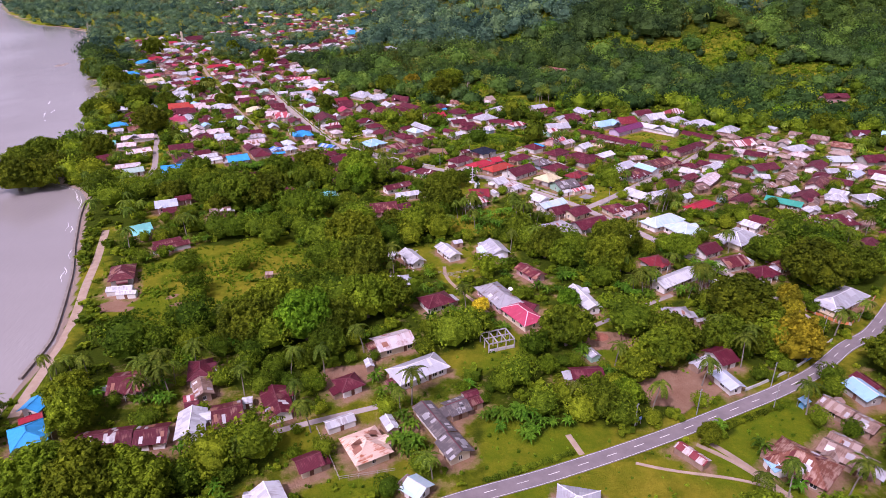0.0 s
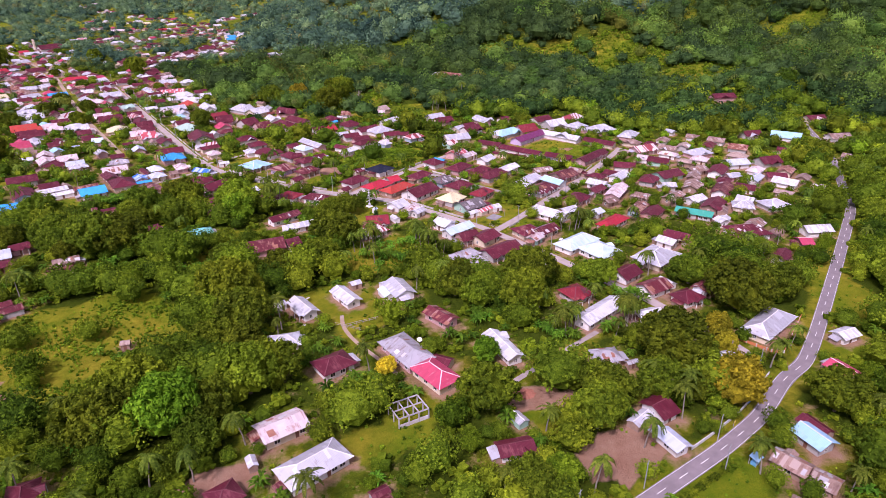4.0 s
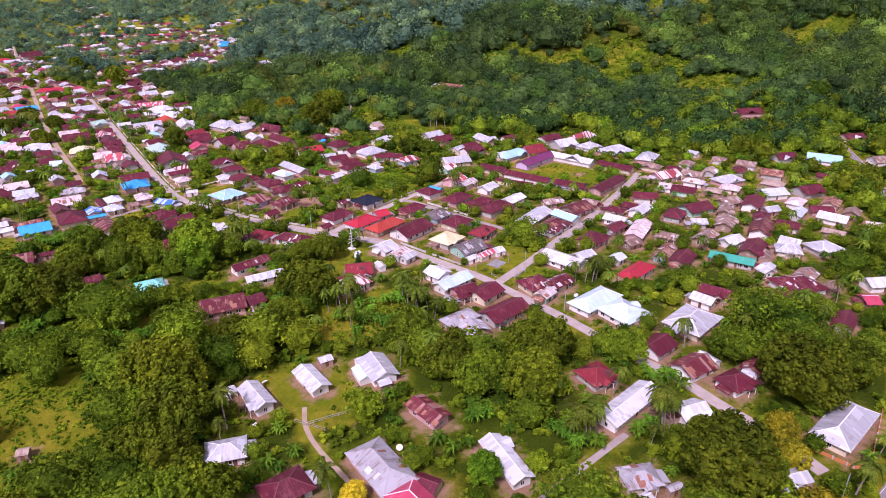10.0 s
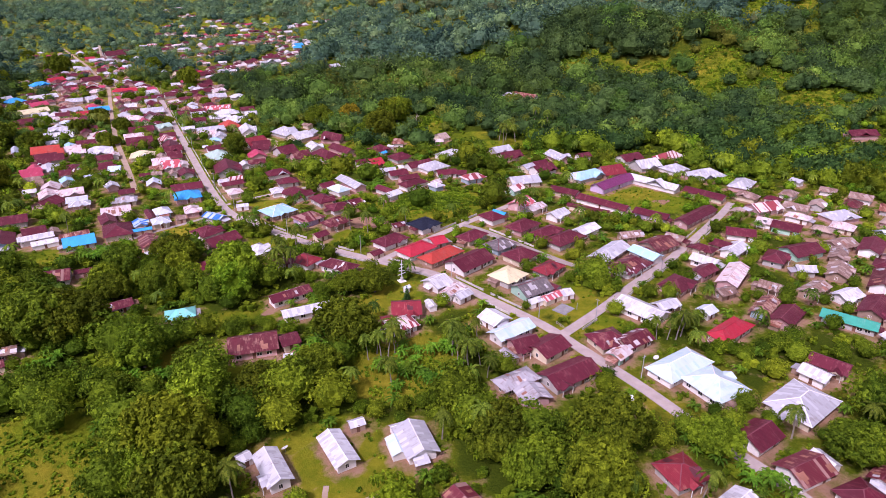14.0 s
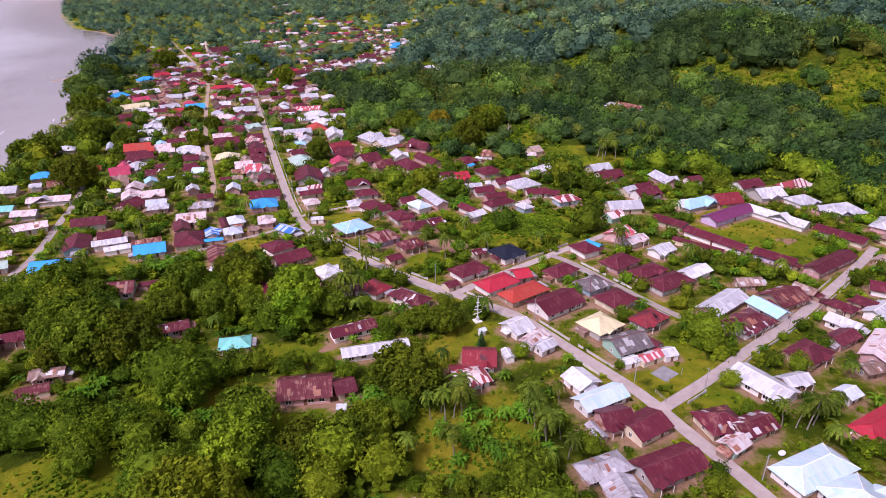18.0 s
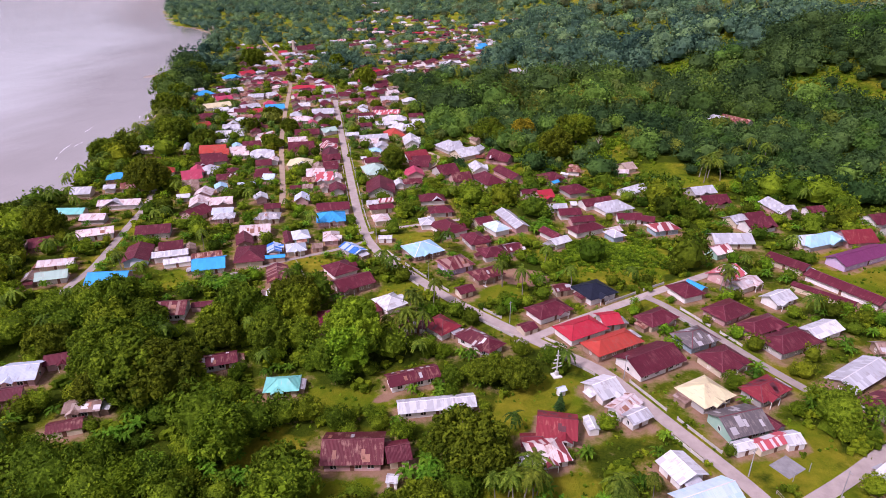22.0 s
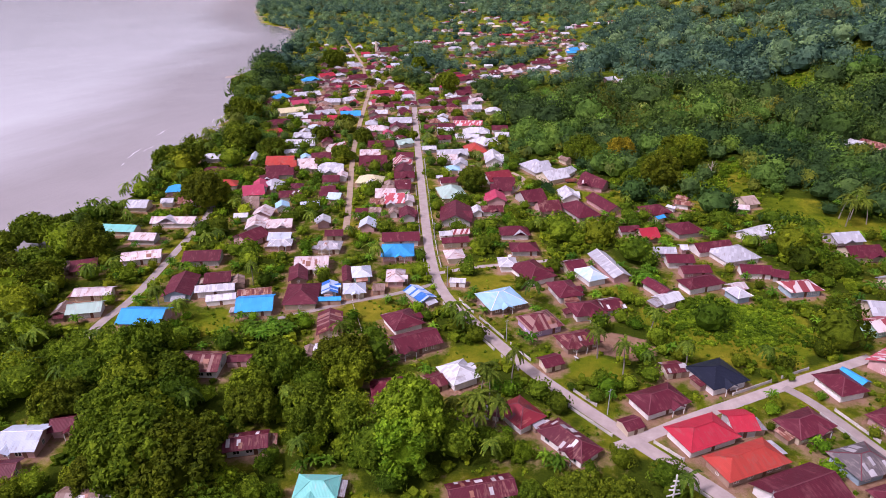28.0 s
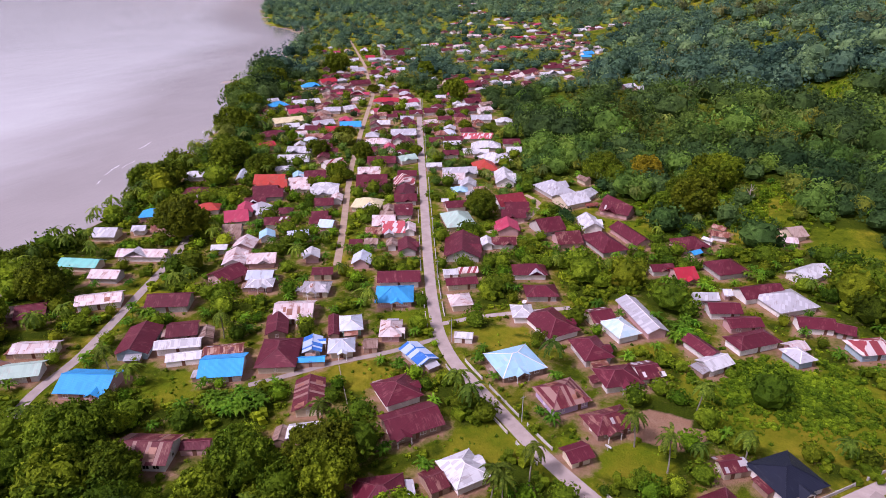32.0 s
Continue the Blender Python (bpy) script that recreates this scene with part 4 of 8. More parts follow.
plot(-169.7, 679.5, -59.8, 10.6, 9, "hip", "maroon")
plot(-333.9, 823.5, 29.7, 9.4, 7.9, "gable", "rust")
plot(-187.8, 720.7, -70.3, 9.3, 6.8, "gable", "white")
plot(-111, 536.6, -71.8, 10.1, 8.4, "gable", "zinc")
plot(-49.8, 420.7, -66.9, 8.5, 7.3, "hip", "white")
plot(-226.5, 662.4, 24.3, 9.7, 7.2, "gable", "rust")
plot(-302.7, 828.1, -55.2, 9.1, 7.4, "hip", "shed")
plot(-252.8, 727.3, 27.5, 7.6, 7, "gable", "maroon")
plot(-341.2, 922.9, -54.3, 7.8, 6, "gable", "maroon")
plot(-160, 631, 28.6, 10.7, 9.1, "hip", "zincb")
plot(-182.9, 603.6, -69.7, 11.2, 8.8, "gable", "maroon")
plot(-354.8, 821.5, 25.3, 7.9, 6.7, "hip", "zincg")
plot(-249.7, 665.1, -70.9, 8, 7.3, "gable", "red")
plot(-271.9, 779.9, -60.1, 9.1, 7.1, "gable", "rust")
plot(-44.2, 392.9, 44, 14.1, 13.1, "hip", "ltblue")
plot(-28.2, 382.6, 43.9, 12.1, 11, "hip", "stripem")
plot(-14.9, 376.8, 42.4, 12.3, 8.6, "hip", "rustm")
plot(-20.2, 362.4, 44.1, 6.6, 5.9, "gable", "maroon")
plot(10.3, 355.6, 44.5, 14.3, 9.4, "hip", "maroon")
plot(4.6, 343.4, 43.3, 5.5, 5.1, "gable", "maroon")
plot(24.7, 372.7, 42.1, 12.6, 11.8, "hip", "black")
plot(-22.3, 336.8, 146.1, 10.5, 9, "hip", "maroonr")
plot(-31.2, 335.5, 1.8, 9.5, 5.2, "gable", "rustm")
plot(-25, 407.2, 125.9, 12.2, 9.5, "hip", "maroon")
plot(-15.6, 396.5, 33.7, 11.4, 9.5, "hip", "maroon")
plot(-8.8, 402, 35.6, 7.1, 8.4, "gable", "patch")
plot(-18.6, 422.4, 133.5, 11, 8.6, "hip", "bluew")
plot(-13.3, 432.7, 124.7, 22.1, 7.5, "gable", "zinc")
plot(-39.5, 417.8, 137.2, 16.2, 12, "hip", "maroon")
plot(-25.9, 427.4, 38, 8.3, 9.3, "gable", "patch")
plot(5.4, 420.9, 134.9, 11.6, 6.1, "gable", "maroon")
plot(9.2, 413.5, 47, 9.3, 6.5, "gable", "white")
plot(19.5, 430.3, 40.2, 15.5, 8.2, "hip", "maroon")
plot(52.3, 439.3, 29.3, 12.8, 8.8, "hip", "stripe")
plot(30.9, 461.3, 37.9, 16.3, 13.5, "hip", "zinc")
plot(31.4, 431.3, 41, 6.2, 5.6, "gable", "zincp")
plot(12.8, 371.4, 32.5, 5.9, 5.8, "gable", "rustm")
plot(-149, 339.4, 19.5, 14.7, 11.4, "gable", "blue")
plot(-120.6, 359.6, 28.7, 12.4, 11.7, "gable", "blue")
plot(-171.6, 336.5, 33.2, 11.1, 8, "gable", "pteal")
plot(-178.1, 333, 120.6, 7.7, 5.3, "gable", "brown")
plot(-178.6, 346.1, 26.7, 13.2, 6.9, "gable", "zincp")
plot(-185.5, 375.1, 36.4, 14.8, 8.7, "gable", "zincp")
plot(-153.2, 360.6, 118.1, 16.1, 10.3, "gable", "maroon")
plot(-140.3, 363.3, 31, 13.7, 5.6, "gable", "white")
plot(-134.8, 359.5, 33.8, 10.1, 4.9, "gable", "white")
plot(-109.4, 370.8, 115.2, 15.4, 11.8, "hip", "maroon")
plot(-119.4, 383.8, 121.9, 11.9, 7.1, "gable", "maroon")
plot(-119.6, 393.8, 24.9, 13, 12.1, "gable", "zincp")
plot(-102.6, 378, 119.1, 8.6, 5.9, "gable", "bluestripe")
plot(-99.5, 372.1, 25.7, 8.4, 3.3, "gable", "blue")
plot(-94.5, 381.1, 28.9, 8.2, 8, "hip", "zincb")
plot(-98.2, 393.3, 121.8, 9.5, 7.4, "hip", "zincb")
plot(-103.2, 391, 121.5, 12.4, 3.5, "gable", "maroon")
plot(-85.1, 395.3, 113.2, 10, 7.1, "hip", "zincp")
plot(-87.3, 386, 24.7, 4.4, 5.6, "gable", "brown")
plot(-71.4, 385.8, 148.8, 11.3, 6.8, "gable", "bluestripe")
plot(-93.9, 415.9, 24.2, 13.2, 12.2, "hip", "blue")
plot(-69.8, 368, 139.6, 11.3, 10.9, "hip", "maroon")
plot(-61, 358.1, 46.9, 14.5, 10.3, "gable", "maroon")
plot(-57.1, 333.6, 32.5, 11.5, 10.8, "hip", "maroon")
plot(-114.3, 325.2, 19.9, 13.5, 10.6, "gable", "stripem")
plot(-83.6, 345, 32.7, 7.8, 5.4, "gable", "white")
plot(-88.6, 342, 111.6, 5.4, 3.7, "gable", "brown")
plot(-90.4, 357.4, 119.1, 13.8, 8.2, "gable", "stripem")
plot(-162.5, 383.3, 26.4, 14.5, 10.1, "gable", "maroon")
plot(-144.9, 370.4, 33.7, 9.5, 9.3, "gable", "maroon")
plot(-137.4, 371.9, 126.8, 7.1, 4.7, "gable", "brown")
plot(-125.6, 366, 32.9, 11.6, 5.6, "gable", "rust")
plot(-199.8, 361, 41, 9.5, 10.8, "gable", "maroon")
plot(-208.2, 355.4, 39.6, 10.1, 8.6, "gable", "brown")
plot(46.9, 288.9, -52.7, 8.4, 8.5, "gable", "white")
plot(51.4, 281.4, 35, 15.1, 7.3, "gable", "bluew")
plot(54, 273.4, 21.7, 9, 8.8, "gable", "maroon")
plot(61.3, 271.5, 37.8, 11.5, 9.3, "gable", "maroon")
plot(49, 268.5, 118, 6.4, 3.2, "gable", "zincg")
plot(49.1, 255.2, 29.6, 12.8, 7, "hip", "zincg")
plot(52.7, 248.6, 109.7, 7.5, 8.7, "gable", "zincg")
plot(64.6, 257.9, 30, 16.9, 9.5, "gable", "maroon")
plot(97.3, 293.2, -51, 17, 9.9, "gable", "white")
plot(80.8, 275.4, 22.1, 11.2, 10, "hip", "patch")
plot(88.3, 274.2, 31.2, 11.9, 7.7, "gable", "patch")
plot(81.8, 267, 40.4, 7, 5.7, "gable", "zincp")
plot(97.5, 260.3, 31.6, 19.3, 9.7, "hip", "bluew")
plot(99.3, 339.6, 45.9, 21.2, 8.9, "gable", "zinc")
plot(113.4, 337, -57.3, 13.1, 7.9, "gable", "ltblue")
plot(104, 327.5, 37.7, 16.6, 10.9, "hip", "patch")
plot(121.6, 346.1, 32.8, 14.3, 11.9, "gable", "rustm")
plot(134.7, 330, -45.9, 10.6, 7.4, "gable", "white")
plot(130, 320.6, 36.5, 11.2, 6.9, "gable", "maroon")
plot(116.3, 310.8, 40.9, 12.8, 9.7, "hip", "maroon")
plot(118.7, 291.1, 33.9, 5.8, 5.8, "gable", "zincb")
plot(130.7, 304.1, 23.1, 7.9, 5.8, "gable", "brown")
plot(55.6, 320.1, 42.6, 12, 10.6, "hip", "cream")
plot(62.5, 309.8, 30.6, 12.9, 10.8, "gable", "slate")
plot(69, 304.3, 34.6, 9.8, 4.3, "gable", "redz")
plot(69.6, 312.5, 134.2, 8.3, 4.6, "gable", "maroon")
plot(74.2, 306.8, 24.7, 4.8, 5.3, "gable", "white")
plot(62.2, 301.2, 31.4, 5.8, 3.8, "gable", "white")
plot(28.8, 315.8, 42, 8.3, 9.4, "gable", "white")
plot(37.3, 305.6, 43.7, 7.2, 5.3, "gable", "zinc")
plot(34.2, 309.4, 54.9, 9.4, 5.9, "gable", "zincp")
plot(21.3, 345.7, 43, 15.4, 10, "hip", "red")
plot(29.9, 353.4, 27.1, 7, 8.5, "gable", "red")
plot(31.1, 339.4, 42, 18.2, 9, "hip", "redo")
plot(41.9, 333.4, 42.3, 18.2, 12, "gable", "maroon")
plot(45.1, 358.5, 45.1, 12.9, 8.5, "hip", "maroon")
plot(56.1, 348.8, 38.9, 12, 9.8, "hip", "slate")
plot(62.9, 338.3, 39.6, 12.5, 10.6, "hip", "maroon")
plot(71.8, 325.7, 42.8, 12.6, 8, "hip", "maroonr")
plot(68.6, 369.3, 44.8, 15, 10.2, "hip", "maroon")
plot(77.8, 361.8, 39.4, 16, 8.4, "hip", "maroon")
plot(84.1, 353.6, 37.4, 17.4, 10.3, "hip", "maroon")
plot(56.2, 380.4, 126.5, 10.5, 9.5, "hip", "maroon")
plot(60.4, 385.8, 136.3, 7.5, 4.8, "gable", "blue")
plot(72.3, 397.5, 52.9, 12.2, 10.1, "gable", "redz")
plot(77.9, 391.3, 43.2, 11.5, 6.6, "gable", "zincp")
plot(87.1, 382.7, 43.1, 11, 7.8, "gable", "white")
plot(17.8, 296.9, 3.3, 10.2, 10.4, "gable", "maroonr")
plot(16.2, 287.3, 27, 9.7, 8.8, "hip", "stripe")
plot(12.1, 290.7, 12.3, 5.6, 5, "gable", "maroonr")
plot(11.9, 283.2, 35.9, 3.9, 4, "gable", "white")
plot(26.2, 300.5, 111.1, 5.4, 3, "gable", "white")
plot(95.3, 362.8, 40.8, 13.5, 7.6, "gable", "white")
plot(135.6, 188.8, 32.4, 21.3, 9.5, "hip", "zinc")
plot(85.1, 204.9, 33.7, 21.8, 7.2, "gable", "white")
plot(48.2, 190.2, 106.8, 16.1, 6.2, "gable", "white")
plot(111.3, 174.7, 6.6, 7.1, 4.9, "gable", "zinc")
plot(81.2, 155.2, 23, 6.7, 8.8, "gable", "maroon")
plot(74.8, 152.7, 32.6, 7.3, 3.8, "gable", "zinc")
plot(78.6, 143.3, 107.6, 8.2, 5.4, "gable", "zincb")
plot(76.6, 179.8, 1.5, 8.8, 7.3, "hip", "zincg")
plot(74.1, 173.5, 26.9, 6.4, 3, "gable", "white")
plot(44.1, 157.8, 114.2, 4.7, 3.5, "gable", "zinc")
plot(118.9, 209.8, 21.4, 9.7, 8.4, "hip", "maroon")
plot(127.8, 215.1, 36.1, 7.9, 6, "gable", "rustm")
plot(110.7, 218.4, 22.6, 11.5, 8.9, "gable", "stripem")
plot(105.5, 230.1, 31.3, 10.7, 8.6, "gable", "maroon")
plot(123.6, 242.1, 35, 17.4, 13, "hip", "zinc")
plot(103.9, 250.8, 115.6, 13.9, 13, "hip", "bluew")
plot(99.7, 199.5, 11.2, 8.9, 8.3, "gable", "white")
plot(81.9, 218.8, 21.5, 9.7, 9.5, "hip", "maroonr")
plot(97.3, 414.1, -39.6, 15.6, 8, "gable", "maroon")
plot(112.4, 396.8, -45.8, 27.6, 8, "gable", "maroon")
plot(103.5, 390.3, -34.2, 21.1, 4.5, "gable", "maroon")
plot(130.9, 380.4, -40.6, 16.5, 8, "gable", "maroon")
plot(150.4, 377.8, 40.2, 28.5, 8, "gable", "maroon")
plot(167.3, 407.4, -47.3, 21.2, 8, "gable", "maroon")
plot(147.5, 426.2, -48.6, 29, 8, "gable", "white")
plot(126, 427.1, 39, 29.9, 9.8, "gable", "purple")
plot(130.1, 447.3, 21, 14.3, 12.7, "gable", "maroonr")
plot(115.5, 441.2, 35.7, 21.8, 10, "hip", "ltblue")
plot(109.2, 438.9, 24.2, 9.7, 9.2, "gable", "zincb")
plot(180.3, 439.2, 21, 20.5, 14.4, "hip", "zinc")
plot(168.2, 451.3, 28.7, 13.2, 12.3, "hip", "zinc")
plot(153.9, 459.4, 24.7, 16.1, 12.7, "gable", "white")
plot(173.7, 475.7, 35.1, 18.5, 11.3, "hip", "stripe")
plot(149, 473.7, 27.8, 15.4, 11.2, "gable", "maroon")
plot(107.2, 478.5, 114.3, 17, 10.2, "gable", "zinc")
plot(92.5, 460.8, 31.1, 10.1, 10, "gable", "maroon")
plot(162.8, 283.2, -40.3, 16.7, 7, "gable", "green")
plot(134.5, 254.4, -54.4, 8.1, 6.8, "gable", "white")
plot(141.3, 258.9, -44.6, 10.9, 7.7, "gable", "maroon")
plot(139.8, 293.3, 45.2, 14.7, 6.4, "gable", "rust")
plot(143.8, 286.7, 43, 13.6, 7.9, "gable", "maroon")
plot(120.9, 278.5, 36.2, 17.3, 7.5, "hip", "red")
plot(163.6, 304.7, 34, 13.3, 7, "gable", "brown")
plot(172.8, 300, 24.6, 10.4, 7.4, "gable", "white")
plot(176.8, 290.9, 43.2, 15.8, 8.8, "gable", "maroon")
plot(172.3, 274.8, 38.3, 7, 4.9, "gable", "zinc")
plot(178, 284.6, 55.8, 9.4, 4.8, "gable", "brown")
plot(193.2, 309.9, 49.2, 18.4, 9.2, "gable", "rustm")
plot(173.9, 259.4, 4.8, 16, 13.3, "hip", "patch")
plot(181.8, 265.5, 36.3, 8.8, 7.4, "gable", "brown")
plot(185.9, 257.2, 26.2, 8.3, 4.9, "gable", "brown")
plot(161.7, 252.6, -32.1, 6.1, 8, "gable", "maroon")
plot(206.3, 287.8, 8.4, 12.5, 11, "hip", "zinc")
plot(194.8, 293.1, -47.2, 8.2, 11, "gable", "zinc")
plot(172.1, 233.8, 42, 11.1, 6.5, "gable", "maroon")
plot(221, 324.2, 40.4, 13, 6.2, "gable", "zincb")
plot(234.4, 326.1, -19.1, 10.5, 7.7, "gable", "maroon")
plot(232.7, 315.8, -50.6, 12.4, 9.2, "gable", "white")
plot(208.9, 340.3, 47.7, 16.9, 8.9, "gable", "maroon")
plot(181.6, 319, 51.4, 13.6, 8.6, "gable", "brown")
plot(191, 334.1, 51.7, 13.8, 6.6, "gable", "brown")
plot(163.8, 331.7, 50.4, 12.2, 8.6, "hip", "maroon")
plot(150.9, 339.9, 41.9, 13.2, 7.9, "gable", "white")
plot(139.5, 316.6, 51.2, 20.3, 8, "gable", "zincp")
plot(169.4, 320.6, -8.9, 7.5, 6.3, "gable", "zinc")
plot(-12.1, 223.5, -60.3, 12.4, 6.3, "gable", "white")
plot(2.2, 229.5, -61.4, 12.7, 6.4, "gable", "white")
plot(21, 231.7, 108.9, 12.1, 8.5, "gable", "zinc")
plot(16.4, 230.6, 108.5, 6.9, 4.4, "gable", "bluew")
plot(17.7, 237.3, 21.5, 6.4, 3.8, "gable", "white")
plot(19.1, 192.3, 117.4, 17.4, 9.8, "hip", "zincg")
plot(25.9, 179.4, 120.7, 13.8, 8.7, "hip", "pink")
plot(32.6, 210.6, 124.2, 11.7, 6.7, "gable", "stripem")
plot(5.8, 239.3, 23.7, 4.2, 3.5, "gable", "zinc")
plot(-19.9, 228, 38.6, 3.4, 3.8, "gable", "white")
plot(-15.5, 163.8, 27.2, 12.2, 8.7, "gable", "zincp")
plot(-7.3, 149.4, 32.4, 16.5, 9, "hip", "zinc")
plot(-26.2, 142.9, 32.8, 7.1, 7.1, "hip", "maroon")
plot(-26.4, 127.8, 28.1, 7.6, 3.7, "gable", "white")
plot(-13.7, 127, 116.3, 5.9, 3.4, "gable", "zinc")
plot(-18.7, 118.1, 119.8, 10.8, 9.7, "hip", "creamrust")
plot(-2.5, 127.8, 119.6, 13.6, 5.7, "gable", "slate")
plot(3.2, 132.5, 28.7, 6.2, 6.5, "gable", "slate")
plot(-44, 134.8, 114.3, 12.6, 7.3, "gable", "patch")
plot(-31.5, 112.9, 30.7, 6.3, 5.9, "gable", "maroon")
plot(7.2, 138.5, 23.6, 4.4, 3.5, "gable", "maroon")
plot(-21.6, 153, 109.3, 4, 2.5, "gable", "zinc")
plot(-82.4, 120.7, 12.6, 13.1, 8.1, "gable", "patch")
plot(-71.8, 122.6, 11, 8, 7.9, "gable", "patch")
plot(-63.4, 126, 104.5, 11, 7.3, "gable", "white")
plot(-55.4, 129.9, 19.8, 7.7, 9.9, "gable", "rustm")
plot(-87.4, 143.8, 11.4, 9.2, 10.6, "gable", "stripem")
plot(-69.1, 149.1, 107.6, 10.1, 6.9, "hip", "maroon")
plot(-65.7, 140.9, 116.1, 8.2, 5.2, "gable", "brown")
plot(-67.9, 137.5, 22.1, 3.6, 3.3, "gable", "stripe")
plot(-69.5, 114.2, 7, 7.3, 2.8, "gable", "patch")
plot(58.8, 115.6, 125.6, 8.1, 3.3, "gable", "stripe")
plot(102.1, 131.5, 121.6, 8.2, 6.3, "gable", "brown")
plot(105.6, 125, 124.8, 5.9, 6.4, "gable", "brown")
plot(96.5, 118.6, 131.6, 7.2, 5.3, "gable", "brown")
plot(-68.5, 546.1, 135.5, 18.4, 14.3, "hip", "zinc")
plot(-57.2, 533.4, 50.5, 14.3, 13.4, "gable", "white")
plot(-51.5, 543.8, 76.2, 13.4, 7.4, "gable", "zinc")
plot(-35.2, 535.6, 137.1, 16, 7.5, "gable", "patch")
plot(-98.3, 488.7, 123.7, 17.4, 13.3, "hip", "pteal")
plot(-86.1, 461.7, 110.1, 20.4, 14.4, "gable", "maroon")
plot(-78.4, 470.1, 115.1, 10, 5.2, "gable", "white")
plot(-59.9, 496.4, 42.8, 12.1, 13.7, "gable", "maroon")
plot(-49, 485.7, 32.3, 10.9, 11.4, "gable", "rustm")
plot(-34.1, 487.6, 129.9, 19.1, 12.3, "hip", "maroon")
plot(-43.2, 506.5, 115.9, 14, 9.1, "gable", "white")
plot(-24.8, 499.6, 130.6, 20.8, 8.8, "gable", "maroon")
plot(-84.6, 520.7, 40.7, 14.2, 14.6, "gable", "maroonr")
plot(-78.2, 512.2, 22.2, 11.3, 11.8, "gable", "maroon")
plot(-112.7, 585.6, 141.3, 17.2, 14, "hip", "white")
plot(-112.7, 568.1, 120, 16.5, 13.1, "hip", "redo")
plot(-96.7, 553.6, 110.8, 19.9, 10.5, "gable", "white")
plot(-56.9, 566.6, 136.1, 8.3, 5.5, "gable", "brown")
plot(-1.7, 499.9, 36.2, 12.9, 11.8, "hip", "maroon")
plot(5.4, 506.5, 149, 8.8, 3.1, "gable", "white")
plot(1, 491, 51.7, 5.7, 3.5, "gable", "blue")
plot(12, 481.6, 35.3, 13.2, 12.2, "hip", "maroon")
plot(-2.6, 469.4, 31.9, 8.4, 9.9, "gable", "red")
plot(40.5, 488, 48.6, 16.2, 9.1, "gable", "white")
plot(38.1, 526.7, 37.6, 8, 10.4, "gable", "shed")
plot(9.7, 521.3, 147.9, 7.8, 4.3, "gable", "rust")
plot(-157.7, 406.6, 76.5, 12, 11.6, "gable", "maroon")
plot(-145.5, 410.4, 22.4, 9.8, 8.3, "gable", "zincb")
plot(-164.3, 419.2, 121, 12.3, 8.8, "gable", "zincp")
plot(-154.2, 422.9, 27.6, 11.1, 9.9, "gable", "zincp")
plot(-183.5, 441.6, 27.9, 8.2, 10, "gable", "brown")
plot(-191.5, 454.2, 37.3, 10.6, 12.2, "gable", "pink")
plot(-194.7, 464.2, 123.7, 11.9, 7.5, "gable", "pink")
plot(-190.2, 469.4, 73, 9.5, 8, "hip", "zinc")
plot(-197, 474.7, 38.1, 12.7, 6.6, "gable", "maroon")
plot(-208.9, 503.1, 23.9, 16, 12.4, "gable", "redo")
plot(-202.2, 490, 28.4, 12.6, 9.4, "gable", "maroon")
plot(-229.2, 505.2, 120, 16.7, 4.2, "gable", "zincb")
plot(-192, 519.5, 31.6, 11.4, 10.8, "gable", "maroon")
plot(-200.6, 516, 124.3, 12.2, 5.9, "gable", "ltblue")
plot(-193.9, 506.3, 30.3, 9.7, 10.1, "gable", "zincp")
plot(-177.1, 505.1, 20.8, 13.9, 9.4, "hip", "white")
plot(-158.6, 521.4, 25.3, 16, 17.1, "gable", "maroon")
plot(-143.3, 527.1, 116.6, 14.1, 10.4, "gable", "stripe")
plot(-136.3, 513.4, 110.2, 14.6, 10, "gable", "maroon")
plot(-145.4, 491.8, 16.4, 14.2, 12.2, "hip", "cream")
plot(-132.8, 489.3, 120.2, 8.5, 5.5, "gable", "brown")
plot(-127, 492.7, 26.2, 8.5, 9.2, "gable", "patch")
plot(-120.6, 469.3, 26.3, 10, 11.8, "gable", "redz")
plot(-127.9, 474.6, 24.2, 10.3, 11.2, "gable", "zincp")
plot(-114.5, 471.7, 116, 11.7, 6.1, "gable", "zincp")
plot(-126.8, 463, 23.3, 6.9, 7.5, "gable", "rust")
plot(-165.3, 485.3, 28.3, 9.3, 9.2, "gable", "maroon")
plot(-163, 493.2, 116.6, 9.3, 5.8, "gable", "zincp")
plot(-157.8, 469.9, 29.5, 7.5, 8.3, "gable", "maroon")
plot(-149.3, 462.3, 11.9, 6.8, 8.5, "gable", "bluew")
plot(-127.9, 449.3, 26.6, 5.6, 6.2, "gable", "maroon")
plot(-122.6, 452.8, 21.5, 5.8, 6.1, "gable", "brown")
plot(-114.1, 454.5, 116.4, 11.5, 4.6, "gable", "brown")
plot(-107.2, 454.6, 116, 11.9, 7.8, "gable", "maroon")
plot(-98.1, 428.1, 24.9, 15.6, 9.5, "gable", "maroon")
plot(-13.9, 298.2, 22.6, 20.9, 6.1, "gable", "white")
plot(-28.9, 276.9, 15.2, 14.9, 11.5, "gable", "rustm")
plot(-18.4, 278.4, 27.7, 6.1, 7.4, "gable", "maroon")
plot(-57.4, 296.1, 19.7, 9.8, 7.3, "hip", "teal")
plot(-23.5, 308.4, 34.6, 15.2, 6.7, "gable", "patch")
plot(-81.2, 302.6, 31.6, 10.7, 6.7, "gable", "patch")
plot(-132.1, 283.6, 24.4, 10.3, 10.1, "gable", "zincb")
plot(-127.1, 291.8, 32, 7.7, 6.9, "gable", "maroon")
